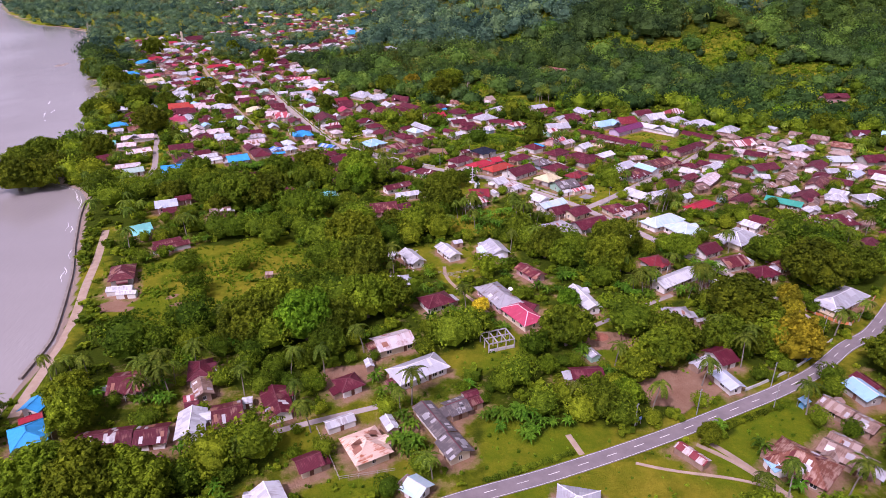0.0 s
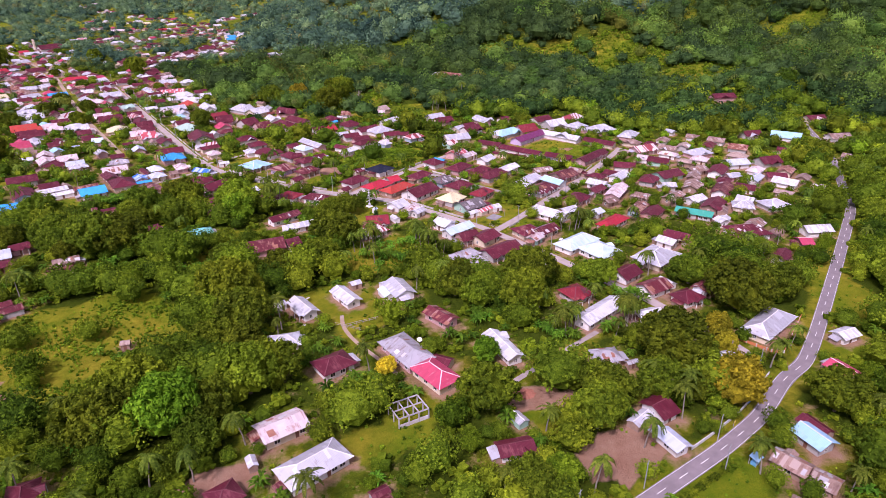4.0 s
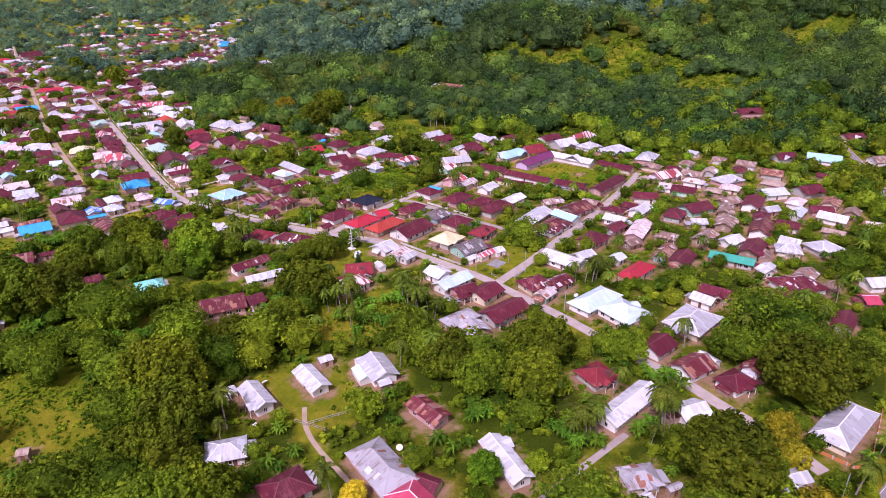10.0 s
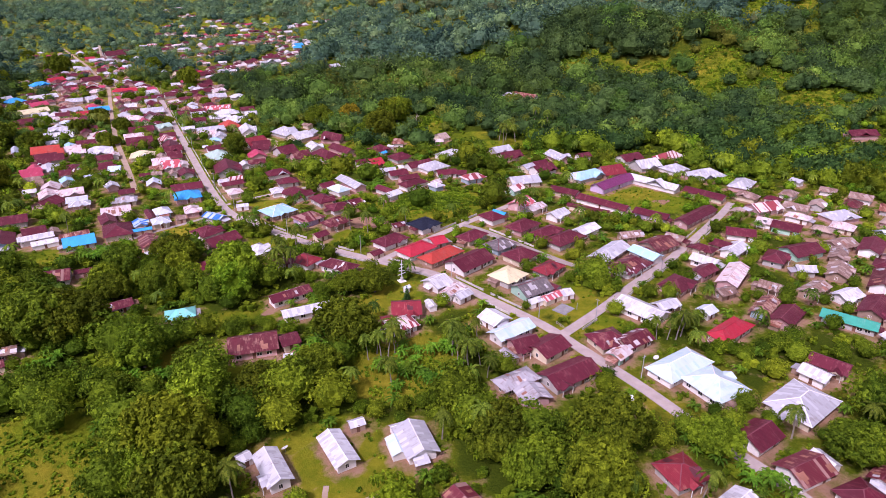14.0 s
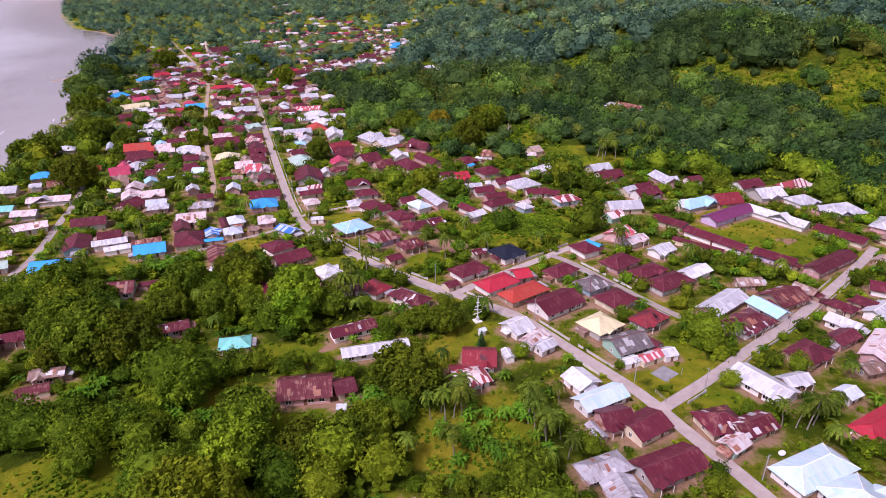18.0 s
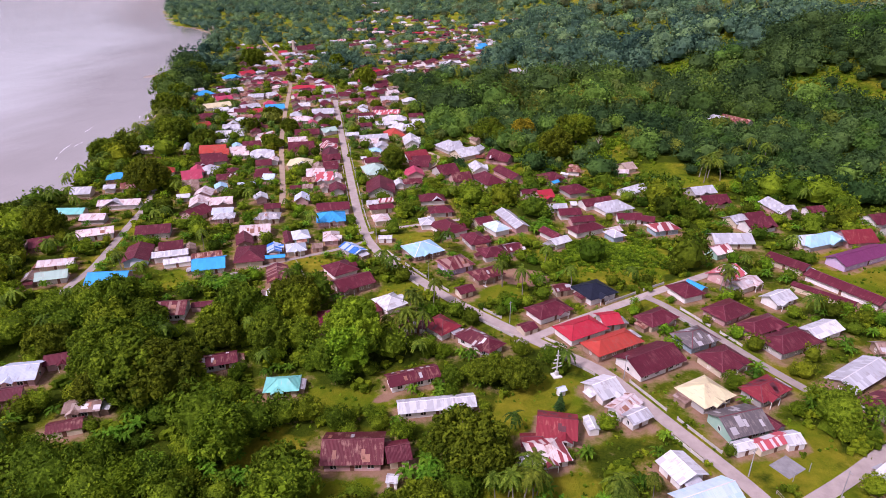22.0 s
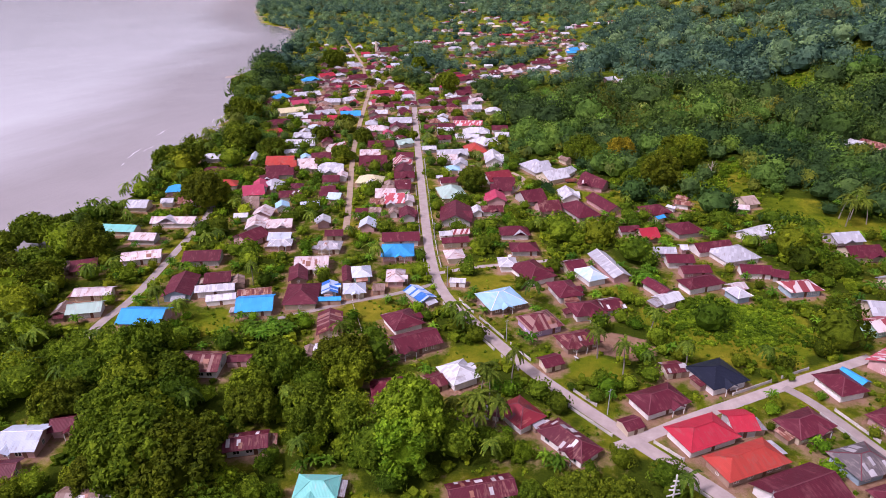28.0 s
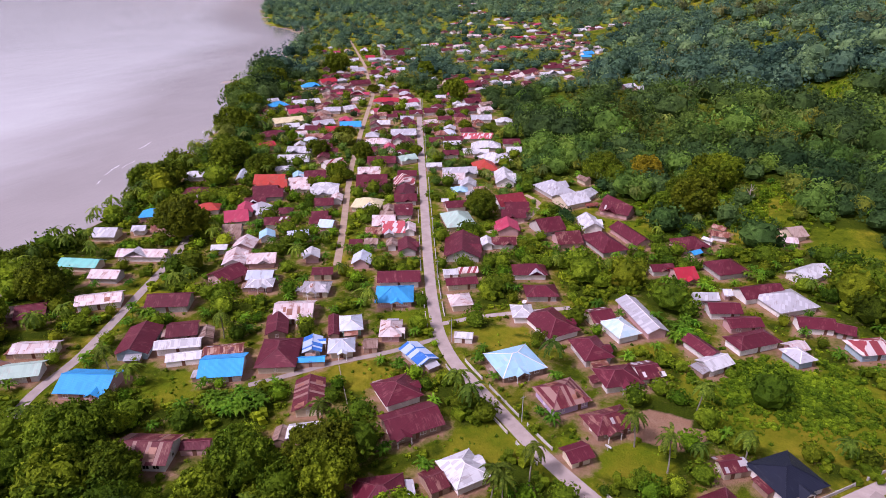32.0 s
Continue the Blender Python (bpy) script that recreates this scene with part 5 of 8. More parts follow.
plot(-126.8, 274.5, 30.7, 6.6, 6.6, "gable", "maroon")
plot(-103.6, 274.9, 21.7, 9.5, 5.9, "gable", "brown")
plot(-119.6, 210.7, 110.1, 13, 9, "hip", "stripem")
plot(-115.5, 199.6, 10.8, 8.9, 4.2, "gable", "white")
plot(-131.6, 254, 34.7, 8.9, 8.8, "gable", "teal")
plot(-115.1, 241.1, 32.2, 11.3, 4.8, "gable", "rustm")
plot(-216, 393.5, 16, 15.9, 8, "gable", "teal")
plot(-199, 390, 18.6, 14, 7.5, "gable", "zincp")
plot(-601.4, 1910.7, 30, 22, 9.5, "gable", "zincp")
plot(-570.6, 1996.5, 28, 22, 9.5, "gable", "maroon")
plot(-494.6, 1664.6, -62, 20.3, 9.5, "gable", "zinc")
plot(-354.5, 1367.6, 30, 16.4, 9.5, "hip", "white")
plot(-328.6, 1319.7, 28, 19.7, 9.5, "hip", "cream")
plot(-309.4, 1373.4, -62, 20.4, 9.5, "gable", "zinc")
plot(-276.4, 1290, 25, 19.1, 9.5, "hip", "white")
plot(-256.7, 1266.6, 30, 18.7, 9.5, "gable", "maroon")
plot(-274.9, 1189.3, 22, 22, 9.5, "gable", "red")
plot(-221.8, 1282.5, 25, 15, 9.3, "hip", "maroon")
plot(-185, 1196.6, 28, 13.9, 8.6, "gable", "white")
plot(-189.7, 1160.9, 30, 13.5, 8.4, "hip", "zincp")
plot(-166.5, 1131.7, 25, 19.7, 9.5, "gable", "rustm")
plot(-186.4, 1111.9, 30, 19.4, 9.5, "hip", "rust")
plot(-218.1, 1103.1, 25, 19.4, 9.5, "gable", "rust")
plot(-233.7, 1088.3, 25, 11.2, 6.9, "hip", "white")
plot(-340.2, 1190.5, 22, 22, 9.5, "gable", "zincp")
plot(-285.8, 1072.2, -62, 22, 9.5, "gable", "zincp")
plot(-316.8, 1066.8, 30, 19.2, 9.5, "hip", "zincp")
plot(-316.7, 1021, 30, 15.3, 9.5, "gable", "maroon")
plot(-293.7, 1019.5, 25, 18.2, 9.5, "hip", "zinc")
plot(-236.8, 990.5, 22, 22, 9.5, "gable", "maroon")
plot(-357.2, 1073.8, 28, 13, 8.1, "gable", "redz")
plot(-362.6, 1056.5, 22, 11.2, 7, "gable", "white")
plot(-206.8, 890.8, 25, 10.4, 6.4, "gable", "white")
plot(-158.8, 932.4, 30, 22, 9.5, "gable", "maroon")
plot(-144.5, 970.7, -62, 14, 8.7, "gable", "zinc")
plot(-137.9, 1004.3, 25, 13, 8.1, "gable", "blue")
plot(-124.2, 929, -62, 9.3, 6, "hip", "white")
plot(-177.9, 824.6, 30, 9.6, 6, "gable", "white")
plot(-204.6, 866.6, 25, 8.6, 6, "hip", "maroon")
plot(-220.9, 830.5, 28, 10.7, 6.6, "hip", "maroon")
plot(-249.9, 821.2, -62, 9.7, 6, "gable", "white")
plot(-371.8, 969.3, 25, 22, 9.5, "gable", "zinc")
plot(-367.3, 1001.6, 22, 16.5, 9.5, "gable", "maroon")
plot(-389, 983.1, -62, 17, 9.5, "gable", "maroon")
plot(-348.3, 938.5, 25, 14.3, 8.9, "hip", "maroon")
plot(-324.3, 938.4, 30, 10.8, 6.7, "hip", "white")
plot(-272.2, 952.1, -62, 12.4, 7.7, "hip", "maroon")
plot(-413, 1028.1, -62, 15.9, 9.5, "gable", "white")
plot(-363.1, 914.1, 30, 16.9, 9.5, "gable", "zinc")
plot(-269.9, 1422.3, -62, 15.1, 9.4, "gable", "zincp")
plot(-344.6, 1412.5, 22, 15.2, 9.4, "gable", "maroon")
plot(-266.7, 1212.3, 22, 10.7, 6.7, "hip", "white")
plot(-197.5, 1102.5, 25, 11.6, 7.2, "hip", "maroon")
plot(-237.3, 843.1, 28, 9, 6, "gable", "maroon")
plot(-223.8, 884.4, 30, 8.8, 6, "gable", "zincp")


# ---- open ground: grass, yards of bare earth ----
CLEAR = []


def glade(x, y, rx, ry, turn, cover):
    """An oval without trees; cover 0 grass, 1 bare earth, 2 low scrub."""
    CLEAR.append((x, y, rx, ry, radians(turn), cover))


glade(15, 314, 9, 9, 0, 0)
glade(-20, 252, 6, 9, 0, 0)
glade(132, 412, 30, 19, -47, 0)
glade(-38, 296.5, 12, 4.5, 5, 0)
glade(-31, 267, 8, 5, 10, 0)
glade(-129, 276.5, 9, 5, 25, 0)
glade(-30, 298, 4, 2, 5, 1)
glade(-49.8, 271.5, 4, 9, 0, 0)
glade(-20, 270.5, 8, 4, 0, 0)
glade(-15, 258, 3, 6, 0, 0)
glade(143, 404, 7, 6, 0, 1)
glade(-2.2, 231.2, 14, 11, 30, 0)
glade(9, 218.4, 13, 8, 30, 0)
glade(18.1, 273.5, 11, 14, 0, 0)
glade(64.8, 142.4, 11, 8, 20, 1)
glade(53.3, 165, 9, 7, 0, 1)
glade(7.6, 156.3, 9, 6, 0, 0)
glade(29.7, 120.4, 16, 6, 20, 0)
glade(-18.9, 109.6, 14, 5, 20, 0)
glade(-26.3, 124.8, 16, 5, 20, 0)
glade(-28.3, 149.6, 8, 5, 0, 1)
glade(58.7, 109.1, 22, 9, 25, 0)
glade(59.9, 96.4, 30, 9, 0, 0)
glade(33.6, 101.1, 22, 8, 0, 0)
glade(28.4, 168.4, 4, 5, 0, 0)
glade(87.3, 107.2, 10, 5, 20, 0)
glade(83.6, 126.1, 14, 6, 30, 0)
glade(15.7, 118.5, 7, 12, 0, 0)
glade(-75.5, 232.8, 15, 17, 0, 2)
glade(-81.7, 212.2, 30, 24, 0, 2)
glade(-97.9, 199.1, 22, 22, 0, 2)
glade(-67.1, 221.7, 20, 18, 0, 2)
glade(-91, 196.9, 16, 8, 0, 2)
glade(-68.4, 216.1, 12, 10, 0, 2)
glade(-62.4, 194.6, 10, 7, 0, 2)
glade(41.9, 109.2, 9, 4, 20, 0)
glade(28.4, 105.9, 8, 4, 20, 0)
glade(-56.4, 530.2, 15, 8, 0, 0)
glade(-80.5, 490.3, 8, 6, 0, 0)
glade(13.8, 538.9, 18, 9, 0, 2)
glade(-1.2, 381.7, 9, 7, 0, 1)
glade(-95.1, 197, 13, 4, 15, 1)
glade(-111.5, 189.1, 8, 4, 0, 1)
glade(-25.7, 297, 12, 4, 0, 0)
glade(17.6, 266.9, 17, 18, 0, 2)
glade(-45.3, 294.5, 12, 5, 0, 0)
glade(-50.5, 271.4, 8, 10, 0, 0)
glade(7.7, 304.2, 6, 10, 0, 0)
glade(71.9, 300.2, 12, 8, 0, 0)
glade(84.9, 287.7, 8, 5, 0, 0)
glade(36.1, 416.6, 16, 10, 0, 2)
glade(27.5, 408, 27, 25, 0, 3)
glade(-12.8, 366.3, 14, 7, 0, 0)
glade(-82.6, 371.7, 10, 6, 0, 0)
glade(-53.4, 405.6, 10, 5, 0, 0)
glade(-42.6, 358.4, 8, 8, 0, 0)
glade(-31.2, 460.3, 14, 5, 0, 2)
glade(-129.2, 347.3, 8, 8, 0, 0)
glade(-10.7, 419.4, 10, 5, 0, 0)
glade(19.1, 577.7, 24, 16, 0, 2)
glade(20.4, 520.8, 20, 8, 0, 0)
glade(-85.4, 407.5, 8, 5, 0, 0)
glade(-41.2, 414.1, 12, 4, 0, 0)
glade(-176.1, 383.2, 9, 7, 30, 0)
glade(-179.3, 341.5, 8, 8, 0, 0)
glade(133.4, 416, 12, 9, 0, 0)
glade(5.8, 566.3, 22, 22, 0, 2)
glade(26.1, 558.5, 26, 26, 0, 2)
glade(58.1, 526.6, 20, 12, 0, 0)
glade(-34.4, 511.8, 18, 14, 0, 0)
glade(-12.5, 538.8, 14, 20, 0, 2)
glade(75, 514.5, 22, 14, 0, 0)
glade(26.2, 171.9, 6, 6, 0, 0)
glade(-103.4, 211.7, 16, 18, 0, 2)
glade(-81.6, 195.5, 22, 17, 0, 2)
glade(-90.3, 191.6, 9, 4, 0, 1)
glade(-69.5, 208.2, 20, 18, 0, 2)
glade(-88, 225.9, 22, 16, 0, 2)
glade(179.4, 204.2, 9, 26, 0, 0)
glade(154.3, 174.9, 9, 9, 0, 0)
glade(52.3, 160.8, 7, 6, 0, 0)
glade(15.9, 159.1, 8, 7, 0, 0)
glade(17.3, 165.2, 7, 6, 0, 0)
glade(32, 173.7, 5, 6, 0, 0)
glade(26.5, 171.5, 6, 7, 0, 0)
glade(184, 320.5, 6, 6, 0, 1)
glade(188.5, 351.5, 5, 4, 0, 1)
glade(188.1, 302.6, 6, 4, 0, 1)
glade(77.1, 309.1, 10, 6, 0, 0)
glade(133.6, 412.5, 10, 6, 0, 0)
glade(33.2, 419.6, 16, 10, 0, 2)
glade(169.1, 206, 4, 20, 0, 0)
glade(69.3, 234.5, 3, 3, 0, 0)
glade(-98.6, 127.3, 8, 12, 0, 0)
glade(-137.1, 208.1, 4, 18, -20, 0)
glade(-205.5, 359, 7, 12, -30, 1)
glade(171.2, 693.4, 26, 30, 0, 2)
glade(175.3, 655.9, 20, 12, 0, 2)
glade(219.3, 654.2, 30, 14, 0, 2)
glade(258.4, 639.5, 34, 22, 0, 2)
glade(270.5, 609.1, 36, 26, 0, 2)
glade(294.3, 601.9, 26, 16, 0, 2)
glade(315.7, 564.3, 40, 14, 0, 2)
glade(332.5, 548.2, 40, 14, 0, 2)
glade(157.5, 585.3, 7, 8, 0, 2)
glade(108.1, 631.4, 10, 14, 0, 1)
glade(155.1, 677.5, 5, 10, 0, 1)
glade(275.7, 595.7, 26, 14, 0, 2)
glade(82.7, 820.6, 26, 16, 0, 2)
glade(116.1, 770.6, 26, 12, 0, 2)
glade(481.8, 676.2, 40, 30, 0, 2)
glade(423.5, 839.1, 40, 30, 0, 2)


CL = np.array(CLEAR)
PL = np.array([(p[0], p[1], radians(p[2]), p[3], p[4]) for p in PLOTS])


def in_glade(x, y):
    dx, dy = x - CL[:, 0], y - CL[:, 1]
    u, v = dx * np.cos(CL[:, 4]) + dy * np.sin(CL[:, 4]), dy * np.cos(CL[:, 4]) - dx * np.sin(CL[:, 4])
    r = (u / CL[:, 2]) ** 2 + (v / CL[:, 3]) ** 2
    return int(CL[r.argmin(), 5]) if r.min() < 1 else -1


def house_gap(x, y):
    """Metres to the nearest house wall."""
    dx, dy = x - PL[:, 0], y - PL[:, 1]
    u = np.abs(dx * np.cos(PL[:, 2]) + dy * np.sin(PL[:, 2])) - PL[:, 3] / 2
    v = np.abs(dy * np.cos(PL[:, 2]) - dx * np.sin(PL[:, 2])) - PL[:, 4] / 2
    return float(np.hypot(np.maximum(u, 0), np.maximum(v, 0)).min())


def view_open(x, y, tall, r):
    """Whether a tree of that height leaves the houses open to the camera's view."""
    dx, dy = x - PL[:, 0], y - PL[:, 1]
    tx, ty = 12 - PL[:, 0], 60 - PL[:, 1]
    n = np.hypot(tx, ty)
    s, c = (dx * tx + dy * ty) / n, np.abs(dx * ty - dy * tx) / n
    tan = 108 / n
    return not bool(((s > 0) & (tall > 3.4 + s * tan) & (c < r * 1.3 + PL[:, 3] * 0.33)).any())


# ---- ground and sea ----
def lattice(xs, ys):
    gx, gy = np.meshgrid(xs, ys)
    v = np.stack([gx.ravel(), gy.ravel(), height(gx, gy).ravel()], 1)
    n, m = len(xs), len(ys)
    i = (np.arange(m - 1)[:, None] * n + np.arange(n - 1)).ravel()
    return v, np.stack([i, i + 1, i + n + 1, i + n], 1)


xs = np.r_[-3000, -2500, -2000, np.arange(-1700, -300, 25), np.arange(-300, 400, 3.0), np.arange(400, 1300, 25), 1500, 2000, 3000]
ys = np.r_[-600, -300, -100, np.arange(20, 620, 3.0), np.arange(620, 2200, 22), 2500, 3000, 3600, 4300]
gv, gq = lattice(xs, ys)
GROUND, tr, bs = nodes_of("ground_cover")
geo = tr.nodes.new("ShaderNodeNewGeometry").outputs["Position"]
big, mid, fine = noise_of(tr, geo, 0.03, 4), noise_of(tr, geo, 0.16, 6, 0.72), ramp(tr, noise_of(tr, geo, 1.5, 5, 0.75), (0, 0, 0), (1, 1, 1), 0.3, 0.7)
tuft = ramp(tr, noise_of(tr, geo, 5.0, 4, 0.8), (0, 0, 0), (1, 1, 1), 0.35, 0.65)
grass = mix(tr, fine, ramp(tr, mid, (0.076, 0.152, 0.003), (0.255, 0.268, 0.009)), mix(tr, tuft, (0.056, 0.112, 0.003), (0.182, 0.230, 0.007)))
grass = mix(tr, ramp(tr, big, (0, 0, 0), (0.75, 0.75, 0.75), 0.44, 0.62), grass, ramp(tr, mid, (0.185, 0.178, 0.008), (0.385, 0.300, 0.024)))
earth = ramp(tr, mid, (0.31, 0.165, 0.105), (0.40, 0.245, 0.165))
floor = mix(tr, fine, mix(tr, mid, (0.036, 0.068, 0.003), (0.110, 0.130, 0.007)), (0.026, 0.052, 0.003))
cover = tr.nodes.new("ShaderNodeAttribute")
cover.attribute_name = "cover"
sep = tr.nodes.new("ShaderNodeSeparateColor")
tr.links.new(cover.outputs["Color"], sep.inputs[0])
blend = maths(tr, "ADD", sep.outputs[0], maths(tr, "MULTIPLY", maths(tr, "SUBTRACT", mid, 0.5), 0.9))
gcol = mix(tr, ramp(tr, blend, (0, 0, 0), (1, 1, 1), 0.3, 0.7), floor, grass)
blend2 = maths(tr, "ADD", sep.outputs[1], maths(tr, "MULTIPLY", maths(tr, "SUBTRACT", mid, 0.5), 0.7))
gcol = mix(tr, ramp(tr, blend2, (0, 0, 0), (1, 1, 1), 0.42, 0.6), gcol, earth)
gcol = mix(tr, ramp(tr, sep.outputs[2], (0, 0, 0), (1, 1, 1), 0.4, 0.6), gcol, (0.36, 0.27, 0.22))
tr.links.new(gcol, bs.inputs["Base Color"])
bs.inputs["Roughness"].default_value, bs.inputs["Specular IOR Level"].default_value = 0.95, 0.05
bump(tr, bs, maths(tr, "ADD", fine, tuft), 0.7, 0.3)
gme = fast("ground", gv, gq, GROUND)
lay = np.zeros((len(gv), 4), np.float32)
lay[:, 3] = 1
lay[:, 0] = 0.95
shore_d = inland(gv[:, 0], gv[:, 1])
for i in np.nonzero((gv[:, 0] > -450) & (gv[:, 0] < 1000) & (gv[:, 1] > 15) & (gv[:, 1] < 1300) & (shore_d > -5))[0]:
    x, y = gv[i, 0], gv[i, 1]
    g, hd, rd = in_glade(x, y), house_gap(x, y), road_gap(x, y)
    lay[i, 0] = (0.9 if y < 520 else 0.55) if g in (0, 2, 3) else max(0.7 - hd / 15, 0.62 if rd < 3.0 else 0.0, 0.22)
    lay[i, 1] = 0.9 if g == 1 else 0.62 - min(hd, 3) * 0.08 if hd < 3 else 0.38 if hd < 11 and g < 0 else 0.2
lay[:, 0] = np.maximum(lay[:, 0], 0.45 * smooth(gv[:, 1], 560, 720))
lay[:, 2] = 1 - smooth(shore_d, 1.5, 5)
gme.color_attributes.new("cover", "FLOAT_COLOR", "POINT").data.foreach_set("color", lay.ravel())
gme.polygons.foreach_set("use_smooth", np.ones(len(gq), bool))
tagged(new("ground", gme), "grassy coastal ground rising to wooded hills", "ground", kind="structure")

SEA, tr, bs = nodes_of("sea_water")
geo = tr.nodes.new("ShaderNodeNewGeometry").outputs["Position"]
mp = tr.nodes.new("ShaderNodeMapping")
mp.inputs["Rotation"].default_value, mp.inputs["Scale"].default_value = (0, 0, radians(28)), (1, 0.25, 1)
tr.links.new(geo, mp.inputs["Vector"])
swell, ripple = noise_of(tr, mp.outputs[0], 0.05, 5, 0.6), noise_of(tr, mp.outputs[0], 0.7, 4, 0.6)
silt = noise_of(tr, geo, 0.006, 4)
# browner silt inshore; paler offshore, with reflected sky put into the base colour
from_shore = tr.nodes.new("ShaderNodeAttribute")
from_shore.attribute_name = "offshore"
clear = maths(tr, "ADD", from_shore.outputs["Fac"], maths(tr, "MULTIPLY", maths(tr, "SUBTRACT", noise_of(tr, mp.outputs[0], 0.012, 5), 0.5), 0.7))
inshore, deep = ramp(tr, silt, (0.292, 0.262, 0.252), (0.366, 0.334, 0.326), 0.3, 0.7), ramp(tr, silt, (0.535, 0.540, 0.550), (0.618, 0.622, 0.634), 0.3, 0.7)
tr.links.new(mix(tr, ramp(tr, clear, (0, 0, 0), (1, 1, 1), 0.15, 0.8), inshore, deep), bs.inputs["Base Color"])
bs.inputs["Specular IOR Level"].default_value = 1.0
bs.inputs["Roughness"].default_value = 0.12
bump(tr, bs, maths(tr, "ADD", maths(tr, "MULTIPLY", swell, 3.0), ripple), 0.2, 0.5)
sx, sy = np.r_[-5000, -3500, -2500, np.arange(-1900, 301, 20)], np.r_[-800, -400, np.arange(-200, 2000, 20), 2400, 3000, 3600, 4300]
sv, sq = lattice(sx, sy)
sv[:, 2] = -1.35
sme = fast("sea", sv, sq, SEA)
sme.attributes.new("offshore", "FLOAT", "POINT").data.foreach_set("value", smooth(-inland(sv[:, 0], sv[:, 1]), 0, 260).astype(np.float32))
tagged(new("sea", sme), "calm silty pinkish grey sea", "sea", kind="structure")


def ribbon(line, a, b, z0, z1, close=True):
    """A strip between the offsets a and b of a line, lying on the land, with thickness."""
    d = np.gradient(line, axis=0)
    n = np.stack([-d[:, 1], d[:, 0]], 1) / np.hypot(*d.T)[:, None]
    l, r = line + n * a, line + n * b
    hz = height(line[:, 0], line[:, 1])
    rows = [np.c_[p, hz + z] for p, z in ((l, z0), (l, z1), (r, z1), (r, z0))]
    k, v = len(line), np.concatenate(rows)
    i = np.arange(k - 1)
    q = np.concatenate([np.stack([i + s * k, i + s * k + 1, i + (s + 1) * k + 1, i + (s + 1) * k], 1) for s in range(3)])
    ends = np.array([[0, k, 2 * k, 3 * k], [3 * k + k - 1, 2 * k + k - 1, k + k - 1, k - 1]])
    return v, np.concatenate([q, ends])[:, ::-1]


ASPHALT = plain("asphalt", (0.20, 0.165, 0.175), (0.27, 0.225, 0.235), 0.6, 0.9)
LANE = plain("lane_concrete", (0.29, 0.235, 0.22), (0.39, 0.32, 0.30), 0.6, 0.9)
DIRT = plain("dirt_path", (0.34, 0.235, 0.17), (0.43, 0.32, 0.24), 0.8, 0.95)
PAINT = plain("road_paint", (0.55, 0.53, 0.51), (0.70, 0.68, 0.66), 2.0)
for level, (name, (w, line)) in enumerate(LINES.items()):
    mat = ASPHALT if name == "highway" else LANE if name in ("main", "sidea", "sideb", "sidec", "lane", "link", "lane0", "footc", "coast") else DIRT
    words = {"highway": "grey asphalt coast road with white dashes", "main": "pale worn village street between low walls"}.get(name, "narrow pale concrete lane" if mat == LANE else "narrow earth track in grass")
    tagged(new("road", fast("road", *ribbon(line, w / 2, -w / 2, -0.05, 0.12 - 0.005 * level), mat)), words, "road", kind="structure")
hw = thin(ROADS["highway"][1], 1.0)
hroad = bpy.data.objects["road"]
for side in (2.0, -2.0):
    mesh_part("edge_line", fast("edge_line", *ribbon(hw, side + 0.05, side - 0.05, 0.0, 0.126), PAINT), hroad, "white edge line")
for i in range(2, len(hw) - 5, 8):
    mesh_part("dash", fast("dash", *ribbon(hw[i:i + 4], 0.09, -0.09, 0.0, 0.126), PAINT), hroad)


# ---- houses ----
def slab(corners, t=0.09):
    """A sheet of that thickness under its outline."""
    c = [Vector(p) for p in corners]
    n = (c[1] - c[0]).cross(c[2] - c[0]).normalized()
    k = len(c)
    v = [*c, *[p - n * t for p in c]]
    f = [tuple(range(k)), tuple(range(2 * k - 1, k - 1, -1))] + [((i + 1) % k, i, i + k, (i + 1) % k + k) for i in range(k)]
    return [tuple(p) for p in v], f


def bar(a, b, w, h):
    """A square rod from a to b."""
    a, b = Vector(a), Vector(b)
    d = (b - a).normalized()
    s = d.cross((0, 0, 1)) if abs(d.z) < 0.95 else Vector((1, 0, 0))
    s = s.normalized() * w / 2
    u = s.cross(d).normalized() * h / 2
    v = [p + i * s + j * u for p in (a, b) for i, j in ((-1, -1), (1, -1), (1, 1), (-1, 1))]
    return [tuple(p) for p in v], [(0, 1, 2, 3), (7, 6, 5, 4), (0, 4, 5, 1), (1, 5, 6, 2), (2, 6, 7, 3), (3, 7, 4, 0)]


def wall_body(l, w, eave, rise, hip):
    """Four walls round the rooms, with gable ends up to the ridge where the roof has them."""
    x, y = l / 2, w / 2
    v = [(-x, -y, -0.4), (x, -y, -0.4), (x, y, -0.4), (-x, y, -0.4), (-x, -y, eave), (x, -y, eave), (x, y, eave), (-x, y, eave)]
    f = [(0, 1, 5, 4), (2, 3, 7, 6), (3, 2, 1, 0)]
    if hip:
        return v, f + [(1, 2, 6, 5), (3, 0, 4, 7), (4, 5, 6, 7)]
    v += [(-x, 0, eave + rise), (x, 0, eave + rise)]
    return v, f + [(1, 2, 6, 9, 5), (3, 0, 4, 8, 7), (4, 5, 9, 8), (6, 7, 8, 9)]


WIN = {}
for key, (ww, hh) in {"wide": (1.5, 1.15), "tall": (0.9, 1.25)}.items():
    frame_v, frame_f = [], []
    for a, b in (((-ww / 2, 0, 0), (ww / 2, 0, 0)), ((-ww / 2, 0, hh), (ww / 2, 0, hh)), ((-ww / 2, 0, 0), (-ww / 2, 0, hh)), ((ww / 2, 0, 0), (ww / 2, 0, hh)), ((0, 0, 0), (0, 0, hh))):
        bv, bf = bar(a, b, 0.1, 0.1)
